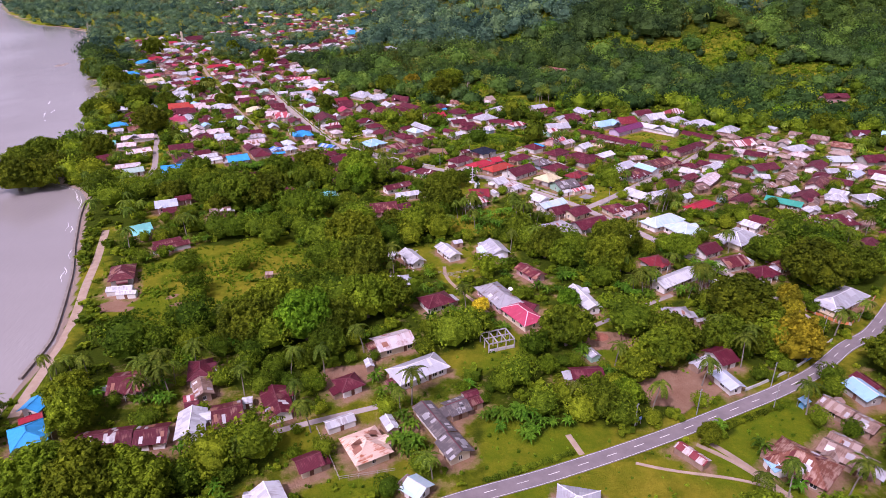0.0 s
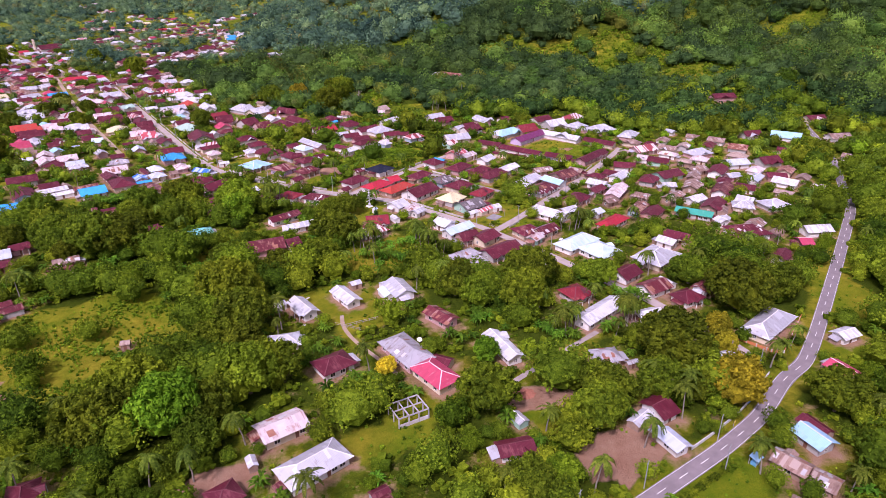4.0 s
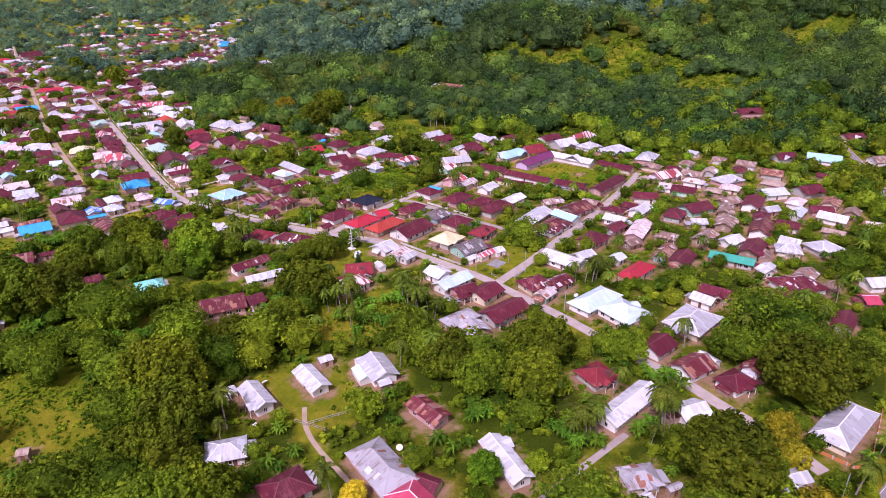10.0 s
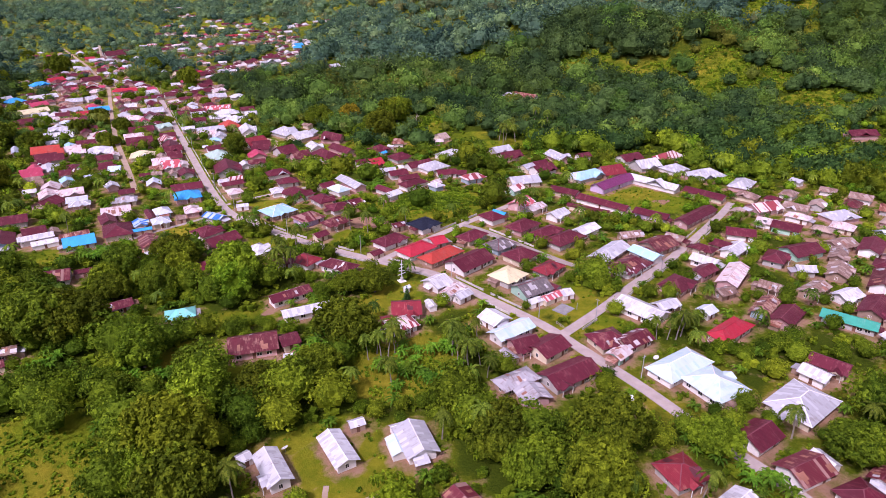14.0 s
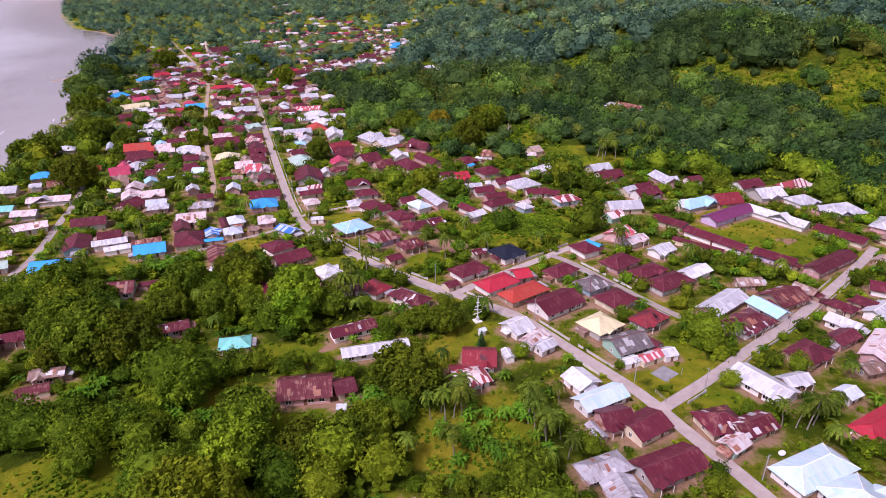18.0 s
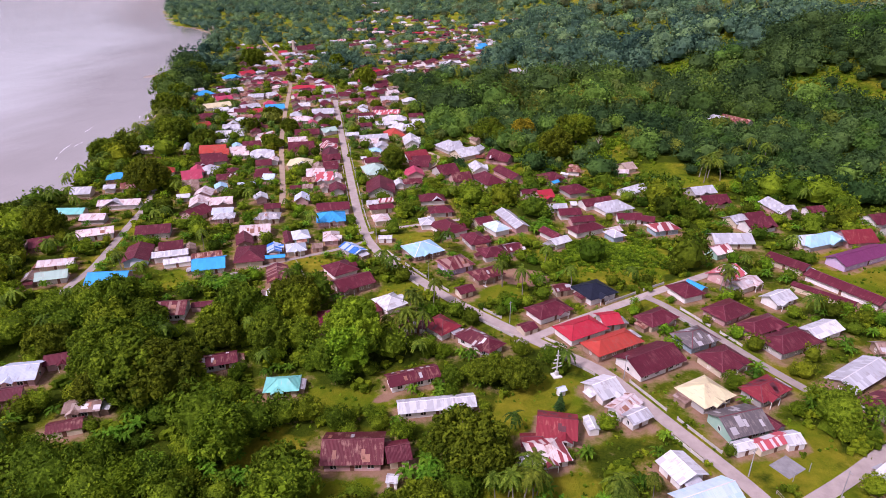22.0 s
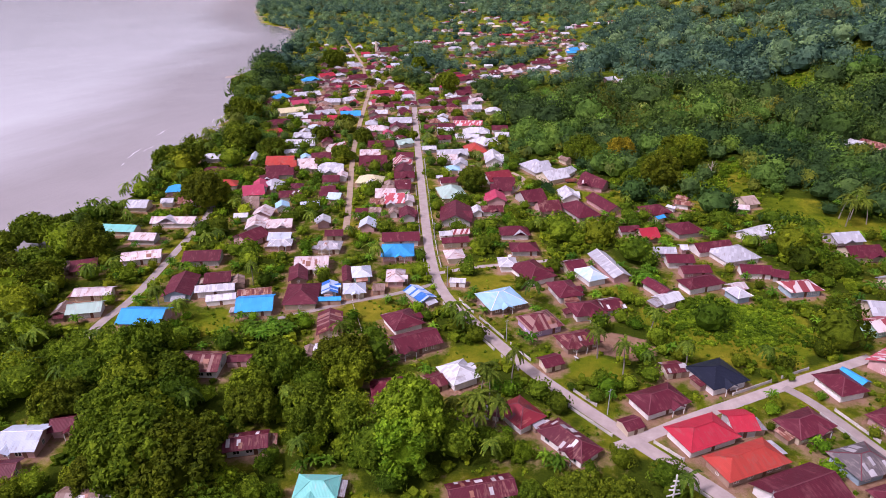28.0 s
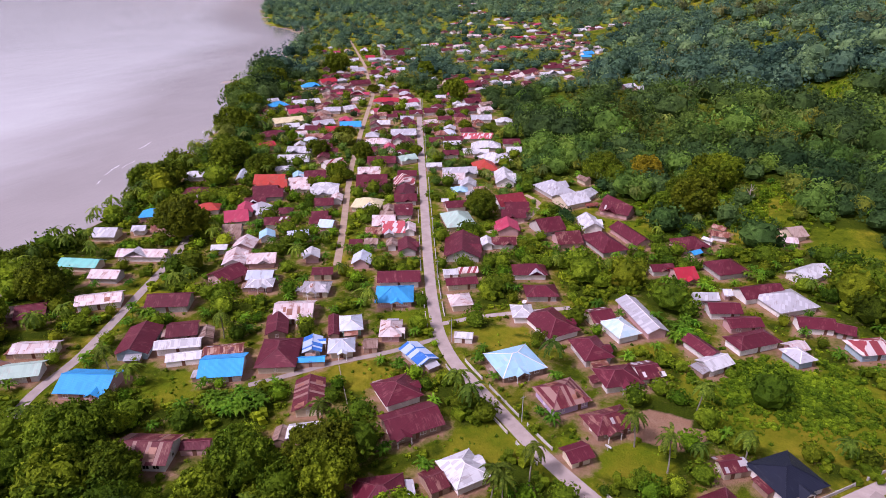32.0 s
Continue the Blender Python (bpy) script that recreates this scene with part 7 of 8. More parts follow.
tree("orange", 117.3, 187.8, 1.06, hrng)
tree("orange", 113.4, 179.5, 1.02, hrng)
tree("broad", 37.7, 164.7, 1.52, hrng)
tree("bright", 42.2, 186.1, 1.03, hrng)
tree("mango", 69.9, 162.8, 1.28, hrng)
tree("broad", 63.5, 153.1, 1.37, hrng)
tree("olive", 61, 212.9, 1.75, hrng)
tree("olive", 47.8, 218, 1.37, hrng)
tree("mango", 40.5, 227.7, 1.26, hrng)
tree("olive", 93, 226.3, 1.21, hrng)
tree("mango", 68, 229.5, 1.67, hrng)
tree("olive", -18.4, 186.1, 1.51, hrng)
tree("olive", -35.6, 228.2, 2.03, hrng)
tree("olive", -54.1, 180.6, 1.72, hrng)
tree("bright", -45.1, 174.2, 1.8, hrng)
tree("mango", -94.7, 284.5, 2.1, hrng)
tree("mango", -34.6, 171, 1.41, hrng)
tree("broad", 127.6, 149, 1.45, hrng)
tree("mango", 126.5, 222.3, 1.38, hrng)
tree("olive", -35.5, 246, 1.75, hrng)
tree("mango", -20.4, 250.7, 1.36, hrng)
tree("mango", -11, 256.3, 1.24, hrng)
tree("mango", -1, 279.7, 1.81, hrng)
tree("mango", 6.2, 313.3, 1.05, hrng)
tree("mango", -3, 313.7, 0.99, hrng)
tree("bright", -43.4, 311.7, 2.1, hrng)
tree("mango", -73.3, 336.8, 1.46, hrng)
tree("mango", -87, 284.8, 2.1, hrng)
tree("mango", -105.3, 280.2, 1, hrng)
tree("mango", -86.6, 312, 1.19, hrng)
tree("mango", -116.6, 298.1, 1.62, hrng)
tree("mango", -43, 266, 1.0, hrng)
tree("broad", -59, 268.9, 1.55, hrng)
tree("mango", -70.4, 314.6, 1.31, hrng)
tree("olive", -44.2, 318.3, 1.94, hrng)
tree("olive", -69.6, 331.9, 1.42, hrng)
tree("mango", -133, 296.1, 1.28, hrng)
tree("mango", -115.5, 315.6, 1.28, hrng)
tree("mango", -87.1, 327.3, 1.45, hrng)
tree("broad", -90.4, 317.4, 1.28, hrng)
tree("mango", -200.4, 430.6, 1.99, hrng)
tree("orange", -26, 575.6, 2.1, hrng)
tree("mango", -47, 574.6, 1.64, hrng)
tree("mango", -6.6, 549.8, 1.87, hrng)
tree("mango", -246.9, 518.8, 2.1, hrng)
tree("mango", -357.7, 662.9, 2.1, hrng)
tree("mango", -290.4, 576.8, 2.1, hrng)
tree("mango", -253.4, 477, 1.91, hrng)
tree("mango", -223.4, 515.6, 1.31, hrng)
tree("mango", -91.9, 502.1, 1.48, hrng)
tree("broad", 3, 575.9, 1.98, hrng)
tree("mango", -225.3, 669.7, 0.99, hrng)
tree("mango", -277.0, 747.3, 0.93, hrng)
tree("mango", -389.3, 857.1, 0.61, hrng)
tree("mango", -465.6, 952.8, 1.30, hrng)
tree("mango", -224.1, 515.5, 1.33, hrng)
tree("bright", -247.5, 577.7, 1.07, hrng)
tree("mango", -185.4, 559.3, 1.26, hrng)
tree("mango", -215.5, 591.1, 1.24, hrng)
tree("mango", -213.7, 557.4, 1.16, hrng)
tree("mango", -375.3, 737.8, 2.10, hrng)
tree("mango", -364.4, 830.4, 2.10, hrng)
tree("broad", -160.5, 580.9, 0.72, hrng)
tree("mango", -154.3, 648.5, 0.79, hrng)
tree("broad", -265.7, 835.8, 1.87, hrng)
tree("broad", -197.4, 741.9, 1.97, hrng)
tree("broad", -181.1, 523.0, 1.05, hrng)
tree("mango", -175.6, 524.6, 0.70, hrng)
tree("mango", -50.1, 572.2, 1.77, hrng)
tree("mango", -2.7, 536.8, 2.10, hrng)
tree("mango", -15.5, 535.3, 1.26, hrng)
tree("broad", 7.6, 577.8, 2.10, hrng)
tree("palm", 76.5, 521.1, 1.25, hrng)
tree("palm", 80.9, 521.4, 1.25, hrng)
tree("palm", 87.0, 518.7, 1.25, hrng)
tree("palm", 95.3, 536.0, 1.25, hrng)
tree("palm", 105.8, 555.3, 1.25, hrng)
tree("palm", 105.4, 530.3, 1.25, hrng)
tree("palm", 113.5, 544.9, 1.25, hrng)
tree("palm", 78.1, 513.1, 1.25, hrng)
tree("mangrove", -221.8, 315, 2.3, hrng)
tree("mangrove", -214.4, 319.1, 2, hrng)
tree("mangrove", -240.9, 353.1, 1.9, hrng)
tree("mangrove", -216.5, 341.4, 1.9, hrng)
tree("mangrove", -211.9, 350, 1.7, hrng)
tree("mangrove", -203.2, 344.7, 1.3, hrng)
tree("mangrove", -242.1, 374.7, 1.7, hrng)
tree("mangrove", -238.9, 389.5, 1.2, hrng)
tree("yellow", 12.4, 184.7, 1.0, hrng)
tree("mango", 40.4, 133.4, 1.1, hrng)
tree("bright", 48.5, 136, 1.1, hrng)
tree("mango", 84.5, 162.7, 1.2, hrng)
tree("mango", 104.8, 177, 1, hrng)
tree("orange", 105.4, 163.2, 1.1, hrng)
tree("broad", 93.4, 159.4, 1, hrng)
tree("mango", -37.8, 205.7, 1.2, hrng)
tree("mango", -34.7, 161.3, 1.1, hrng)
tree("palm", 54.3, 132, 1.0, hrng)
tree("palm", 105.6, 155.4, 1.0, hrng)
tree("palm", 94.6, 131.7, 1.0, hrng)
tree("palm", 80.9, 163.7, 1.1, hrng)
tree("palm", 92.3, 158.5, 1.0, hrng)
tree("palm", 72, 144.3, 1.0, hrng)
tree("palm", -38.8, 133.7, 0.9, hrng)
tree("palm", -71.7, 152.6, 1.1, hrng)
tree("palm", -43.9, 150.7, 1.0, hrng)
tree("palm", -34.3, 150.7, 1.0, hrng)
tree("palm", 76.3, 104.2, 1.0, hrng)
tree("palm", 89.6, 104.1, 1.0, hrng)
tree("palm", 70.4, 101.8, 0.9, hrng)
tree("palm", -8, 372.1, 1.0, hrng)
tree("palm", 0.1, 366.1, 1.0, hrng)
tree("palm", -28.4, 350.7, 1.0, hrng)
tree("palm", -34.9, 342.7, 1.0, hrng)
tree("palm", -31.9, 341.3, 0.9, hrng)
tree("palm", -80.9, 349.3, 0.9, hrng)
tree("palm", -147.9, 344.7, 1.0, hrng)
tree("palm", -132.5, 373.9, 1.0, hrng)
tree("palm", -33.5, 125.8, 1.0, hrng)
tree("broad", 64.7, 121.1, 0.6, hrng)
tree("palm", 85, 164.9, 1.0, hrng)
tree("palm", 86.4, 152.6, 1.0, hrng)
tree("olive", -40.8, 219.6, 1.2, hrng)
tree("mango", -28.6, 201.3, 1.3, hrng)
tree("mango", 42, 233.8, 1.2, hrng)
tree("mango", 151, 206.8, 1.5, hrng)
tree("mango", 145.7, 222.1, 1.3, hrng)
tree("mango", 171.6, 221.9, 0.7, hrng)
tree("olive", -6.2, 260.5, 1.3, hrng)
tree("mango", -12.5, 310.5, 0.6, hrng)
tree("mango", -89.6, 297.2, 1.1, hrng)
tree("mango", -110.5, 286.9, 1.2, hrng)
tree("mango", -96.5, 296.1, 1.1, hrng)
tree("palm", 14.2, 257.4, 1.0, hrng)
tree("mango", -129, 318.8, 1.6, hrng)
tree("palm", 16.7, 376.8, 1.0, hrng)
tree("palm", 5.3, 390.3, 1.0, hrng)
tree("mango", -206.3, 369.9, 1.6, hrng)
tree("mango", -260.3, 471.2, 1.6, hrng)
tree("mango", -259.8, 530.9, 1.8, hrng)
tree("mango", -330.1, 642.4, 1.8, hrng)
tree("mango", -380.5, 731.8, 1.8, hrng)
tree("orange", -29.6, 589.9, 1.6, hrng)
tree("mango", -41.1, 567.1, 1.4, hrng)
grove("banana", -109.2, 346.8, 9, 6, 22)
grove("banana", -173.6, 463.2, 9, 12, 16)
grove("banana", -123.9, 446.7, 7, 6, 10)
grove("banana", 15.3, 130.2, 7, 5, 9)
grove("banana", 25.1, 128, 6, 6, 9)
grove("banana", -62.2, 166.8, 5, 4, 6)
grove("palm", -79.7, 141.5, 7, 5, 9)
grove("banana", -77.2, 139, 6, 4, 6)
grove("banana", -9, 120.9, 6, 5, 8)
grove("banana", 6.6, 179.9, 7, 4, 8)
grove("banana", -54.5, 129.6, 4, 3, 5)
grove("banana", 79.9, 110.9, 7, 4, 7)
grove("banana", 66.2, 194.7, 8, 7, 12)
grove("banana", 45.2, 207.7, 6, 5, 9)
grove("banana", 27, 259, 10, 5, 14)
grove("banana", 104.2, 213.8, 6, 4, 6)
grove("banana", -53.3, 264.6, 10, 7, 14)
grove("banana", -87.6, 266.2, 8, 6, 10)
grove("palm", 71.6, 388.1, 6, 4, 5)
grove("palm", 37.9, 268.3, 6, 9, 9)
grove("banana", 29.7, 273.1, 5, 4, 7)
grove("banana", 19, 265.4, 12, 14, 16)
grove("palm", 12.3, 273.7, 8, 8, 8)
grove("banana", -9.5, 275.4, 14, 8, 14)
grove("palm", 96.5, 199, 5, 5, 8)
grove("banana", 82.4, 203.9, 8, 7, 10)
grove("palm", 73.6, 198, 6, 6, 5)
grove("palm", 136.1, 220.7, 8, 6, 6)
grove("palm", 100.8, 280, 5, 4, 4)
grove("banana", -164.9, 372.6, 6, 5, 6)
grove("banana", 0.1, 428.2, 7, 7, 12)
grove("banana", 17.2, 481.7, 6, 5, 8)
grove("palm", -29.1, 331.3, 7, 5, 7)


# woods round the village: single trees where the camera comes near, joined beyond
trng = random.Random(11)
joined = {"deep": [], "mango": [], "broad": [], "olive": [], "bright": [], "palm": [], "banana": []}
hand = [(o.location.x, o.location.y, 4.0) for o in scene.objects if o.get("group") == "trees and palms"]
cells = {}


def crowded(x, y, r):
    cx, cy = int(x // 8), int(y // 8)
    return any((x - a) ** 2 + (y - b) ** 2 < (0.52 * (r + c)) ** 2 for i in (-1, 0, 1) for j in (-1, 0, 1) for a, b, c in cells.get((cx + i, cy + j), ()))


def settle(x, y, r):
    cells.setdefault((int(x // 8), int(y // 8)), []).append((x, y, r))


for h in hand:
    settle(*h)
made = {"tree": 0, "palm": 0, "banana": 0}
limit = {"tree": 95, "palm": 110, "banana": 40}
planned = []
for _ in range(15000):
    x, y = trng.uniform(-330, 390), trng.uniform(85, 640)
    sea_gap = float(inland(x, y))
    if sea_gap < 3.5 or (sea_gap < 22 and 150 < y < 300 and trng.random() < 0.85):
        continue
    g = in_glade(x, y)
    if g >= 0 and trng.random() < (0.995 if g < 2 else 0.95):
        continue
    hg = house_gap(x, y)
    if hg < 0.8:
        continue
    wooded = hg > 9
    if not wooded and trng.random() < 0.38:
        continue
    kind = trng.choices(("mango", "broad", "bright", "olive", "palm", "banana"), (7, 4.5, 1.6, 2.8, 1.3, 1.2) if wooded else (1.6, 1.9, 1.8, 1.0, 1.7, 3.6))[0]
    if sea_gap < 28 and trng.random() < 0.55:
        kind = "palm"
    _, _, r0, tall0 = KINDS[kind][0]
    rg = road_gap(x, y)
    for size in ((trng.uniform(0.8, 1.65), 0.75, 0.5, 0.36) if wooded else (trng.uniform(0.4, 0.75), 0.36, 0.28)) if kind not in ("palm", "banana") else (trng.uniform(0.75, 1.1),):
        r, tall = r0 * size, tall0 * size
        if hg < r * 0.6 or rg < (r * 0.85 if kind != "palm" and not (238 < x < 305 and 270 < y < 372) else 2.4) or crowded(x, y, r):
            continue
        if (y < 520 or trng.random() < 0.6) and not (y > 410 and size < 0.55 and trng.random() < 0.35) and not view_open(x, y, tall * (0.8 if kind == "palm" else 0.92), r * (0.3 if kind == "palm" else 0.55)):
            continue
        settle(x, y, r)
        planned.append((y, x, kind, size))
        break
for y, x, kind, size in sorted(planned):
    sort = kind if kind in made else "tree"
    if made[sort] < limit[sort] and y < 420:
        made[sort] += 1
        tree(kind, x, y, size, trng)
    else:
        if y > 430 and x > -60 and kind in ("olive", "bright") and trng.random() < 0.75:
            kind = "mango"
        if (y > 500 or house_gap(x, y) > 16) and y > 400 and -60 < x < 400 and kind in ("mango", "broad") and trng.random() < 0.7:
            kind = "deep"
        joined[kind if kind in joined else "banana"].append((x, y, size))
# low growth and the far woods, joined
lrng = np.random.default_rng(3)


def scatter(name, templates, places, material, label, category):
    """Copies of leaf templates at places (x, y, size), in one mesh."""
    vs, qs, tones, n = [], [], [], 0
    for i, (x, y, s) in enumerate(places):
        v, q = templates[i % len(templates)]
        a = lrng.uniform(0, 6.28)
        tones.append(np.full(len(v), lrng.uniform(-0.5, 0.5), np.float32))
        c, d = math.cos(a) * s, math.sin(a) * s
        z = float(height(x, y))
        vs.append(np.stack([v[:, 0] * c - v[:, 1] * d + x, v[:, 0] * d + v[:, 1] * c + y, v[:, 2] * s + z], 1))
        qs.append(q + n)
        n += len(v)
    if vs:
        me = fast(name, np.concatenate(vs), np.concatenate(qs), material)
        me.attributes.new("tone", "FLOAT", "POINT").data.foreach_set("value", np.concatenate(tones))
        tagged(new(name, me), label, category, kind="stuff")


for kind, places in joined.items():
    if kind == "palm":
        tm = []
        for s in range(3):
            v, q = palm_crown(4.5, 13, s + 21, 5)
            tm.append((v + np.array([0, 0, 8.5]), q))
    elif kind == "banana":
        tm = [banana_points(40 + s) for s in range(3)]
    else:
        r, tall, lobes = {"deep": (5.2, 8.4, 42), "mango": (5.2, 8.2, 42), "broad": (4.6, 8.8, 36), "olive": (4.6, 8.4, 40), "bright": (3.8, 7.0, 30)}[kind]
        tm = [crown_points(r, tall, int(lobes * 0.8), 620, 0.66, 90 + s, 2, 0) for s in range(4)]
    light = [crown_points(r, tall, int(lobes * 0.5), 135, 1.15, 95 + s, 2, 0, 0.86) for s in range(4)] if kind not in ("palm", "banana") else tm
    scatter("woods_" + kind, tm, [p for p in places if p[1] < 330], LEAF[kind], "trees crowding the village edge", "trees")
    scatter("woods_beyond_" + kind, light, [p for p in places if 330 <= p[1] < 520], LEAF[kind], "trees crowding round the far village houses", "trees")
    scatter("woods_behind_" + kind, light, [p for p in places if p[1] >= 520], HAZED_HILL.get(kind, LEAF[kind]), "trees at the foot of the hills behind the village", "trees")

# small yard trees between the far houses of the village
yard = []
while len(yard) < 300:
    y = lrng.uniform(430, 1150)
    x = float(np.interp(y, SY, SX)) + lrng.uniform(10, 230)
    if 1.3 < house_gap(x, y) < 9 and road_gap(x, y) > 1.8:
        yard.append((x, y, lrng.uniform(0.45, 0.95)))
leafy = [crown_points(4.4, 7.4, 16, 150, 0.95, 130 + s, 2, 0, 0.86) for s in range(5)]
scatter("yard_trees_dark", leafy, yard[::2], LEAF["mango"], "small dark trees between the far houses", "trees")
scatter("yard_trees_light", leafy, yard[1::2], LEAF["broad"], "small green trees between the far houses", "trees")

# woods that go on south of the highway
south = [(x, y, lrng.uniform(0.7, 1.5)) for x, y in zip(lrng.uniform(-85, 260, 420), lrng.uniform(-150, 68, 420)) if inland(x, y) > 6 and road_gap(x, y) > 7]
scatter("southern_woods_dark", leafy, south[::2], LEAF["mango"], "dark trees south of the coast highway", "trees")
scatter("southern_woods_light", leafy, south[1::2], LEAF["broad"], "green trees south of the coast highway", "trees")

# hill woods, thinning in tufts with distance
far = {"mango": [], "broad": [], "olive": [], "bright": [], "palm": [], "deep": []}
tries = 0
while tries < 23000:
    tries += 1
    u = lrng.random() ** 1.35
    y = 440 + u * 1750
    x = lrng.uniform(-0.85 * (y - 200) - 150, 1.06 * (y - 30) + 60)
    if inland(x, y) < 4 or (y < 640 and -330 < x < 390):
        continue
    if x < 0 and house_gap(x, y) < 3.0:
        continue
    grow = 0.85 + (1.75 if y < 900 else 1.3) * lrng.random() ** 1.6
    if x < -100 and y < 1500 and inland(x, y) > 25:
        if house_gap(x, y) < 4.0 or lrng.random() < 0.08:
            continue
        grow = lrng.uniform(0.55, 1.35)
    if x < 0 and not view_open(x, y, 11.0, 2.0):
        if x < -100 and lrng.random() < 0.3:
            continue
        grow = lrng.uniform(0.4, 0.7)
    if (x > 150 and y > 1050) or (y < 1300 and road_gap(x, y) < (2.5 if y < 640 else 6.0)):
        continue
    if in_glade(x, y) >= 0 and lrng.random() < 0.9:
        continue
    palmy = math.sin(x / 70 + 2) + math.sin(y / 90 + x / 160)
    dense = math.sin(x / 48 - y / 75) + math.sin(y / 60 + 1)
    warm = math.sin(x / 95 + y / 130) + 0.5 * math.sin(x / 37 - y / 51)
    if y > 950:
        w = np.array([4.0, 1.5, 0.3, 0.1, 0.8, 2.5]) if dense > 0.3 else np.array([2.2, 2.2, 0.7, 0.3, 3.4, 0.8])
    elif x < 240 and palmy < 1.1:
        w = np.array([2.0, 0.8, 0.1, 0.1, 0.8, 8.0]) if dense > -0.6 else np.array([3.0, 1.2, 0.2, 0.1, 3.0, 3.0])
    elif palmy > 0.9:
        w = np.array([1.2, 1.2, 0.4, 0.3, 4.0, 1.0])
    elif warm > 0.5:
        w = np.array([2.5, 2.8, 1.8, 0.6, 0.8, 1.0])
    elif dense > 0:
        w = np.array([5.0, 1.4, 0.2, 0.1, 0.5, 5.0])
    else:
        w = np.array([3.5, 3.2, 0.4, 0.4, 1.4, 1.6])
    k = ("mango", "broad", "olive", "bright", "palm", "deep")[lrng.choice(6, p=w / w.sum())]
    far[k].append((x, y, grow * (0.66 if k == "palm" else 1.0)))
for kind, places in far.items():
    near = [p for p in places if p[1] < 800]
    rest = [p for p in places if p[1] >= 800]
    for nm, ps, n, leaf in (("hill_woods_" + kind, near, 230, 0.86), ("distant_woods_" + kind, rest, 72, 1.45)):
        if kind == "palm":
            tm = []
            for s in range(3):
                v, q = palm_crown(4.2, 12 if n > 80 else 9, s + 31, 3 if n > 80 else 2)
                tm.append((v + np.array([0, 0, 8.0]), q))
        else:
            r, tall, lobes = {"mango": (5.4, 8.2, 14), "broad": (5.0, 9.0, 12), "olive": (4.8, 8.4, 12), "bright": (4.0, 7.0, 10), "deep": (5.4, 8.6, 14)}[kind]
            tm = [crown_points(r, tall, lobes if n > 80 else 8, n, leaf, 190 + s, 2, 0, 0.82) for s in range(4)]
        scatter(nm, tm, ps, (HAZED_HILL if n > 80 else HAZED_FAR)[kind], "wooded hillside with palms and broad trees", "woods")

# scrub and weeds between the trees and in the rough clearings
low, tufts = [], []
for _ in range(13000):
    x, y = lrng.uniform(-300, 330), lrng.uniform(80, 520)
    if inland(x, y) < 3:
        continue
    g = in_glade(x, y)
    hg, rg = house_gap(x, y), road_gap(x, y)
    if g == 1 or hg < 1.2 or rg < 0.9 or crowded(x, y, 0.0):
        continue
    if g == 3:
        tufts += [(x + lrng.normal(0, 2.5), y + lrng.normal(0, 2.5), lrng.uniform(0.15, 0.4)) for _ in range(9)]
        if lrng.random() < 0.9:
            continue
    elif g in (0, 2) or hg < 5:
        tufts += [(x + lrng.normal(0, 2), y + lrng.normal(0, 2), lrng.uniform(0.15, 0.45)) for _ in range(11 if g == 2 else 2)]
        if (g == 0 and lrng.random() < 0.96) or lrng.random() < (0.6 if g == 2 else 0.5):
            continue
    if g < 0 and hg > 12 and rg > 8 and lrng.random() < 0.6:
        continue
    low.append((x, y, lrng.uniform(0.4, 1.2) if g >= 0 else lrng.uniform(0.5, 1.1) if hg < 6 else lrng.uniform(1.1, 2.5)))
for cx, cy, rx, ry, _, kind in CLEAR:
    if cy > 520 and kind == 2:
        m = int(rx * ry * 0.4)
        for px, py in zip(cx + rx * 1.1 * lrng.uniform(-1, 1, m), cy + ry * 1.1 * lrng.uniform(-1, 1, m)):
            (low if lrng.random() < 0.45 else tufts).append((px, py, lrng.uniform(0.4, 1.5)))
# the rank green field behind the black-roofed house
field = [(28.5 + 19 * lrng.normal(0, 0.55), 410 + 15 * lrng.normal(0, 0.55), lrng.uniform(0.5, 1.3)) for _ in range(520)]
field = [p for p in field if road_gap(p[0], p[1]) > 1.5 and house_gap(p[0], p[1]) > 1.5]
scatter("field_growth", [crown_points(1.3, 0.75, 5, 16, 0.34, 360 + s, 1) for s in range(5)], field, LEAF["bright"], "rank green growth in an open field", "weeds")
tufts = [p for p in tufts if road_gap(p[0], p[1]) > 0.5 and house_gap(p[0], p[1]) > 0.8]
scatter("weeds", [crown_points(1.0, 0.9, 1, 9, 0.9, 340 + s, 1) for s in range(5)], tufts, LEAF["bright"], "tufts of weeds in the grass", "weeds")
tm = [crown_points(1.0, 1.0, 4, 7, 0.32, 300 + s, 1) for s in range(5)]
scatter("undergrowth", tm, low, LEAF["shrub"], "low green scrub and weeds", "undergrowth")

# a sand bar just awash off the far shore
bv, bq = lattice(np.linspace(-1, 1, 33), np.linspace(-1, 1, 13))
across = np.hypot(bv[:, 0], bv[:, 1] * (1 + 0.35 * np.sin(5 * bv[:, 0])))
bv[:, 2] = 0.55 * (1 - across**2) - 0.35
bv[:, 0] *= 20.9
bv[:, 1] = bv[:, 1] * 7.0 + 3.0 * np.sin(bv[:, 0] * 0.09)
shoal = tagged(new("sand_bar", fast("sand_bar", bv, bq, plain("wet_sand", (0.30, 0.22, 0.18), (0.40, 0.31, 0.26), 0.4, 0.5))), "low wet brown sand bar off the shore", "sand", kind="structure")
shoal.matrix_world = pose(-439.7, 754.0, -1.35, 0, 0, 75)

MONUMENT = (15.8, 321.4, 30)
RUIN = (16.6, 165.3, 20)
COURT = (71.8, 298.0, 44)
DEADSPOT = (21.7, 557.5)
SIGNSPOT = (49.8, 128.1, 30)
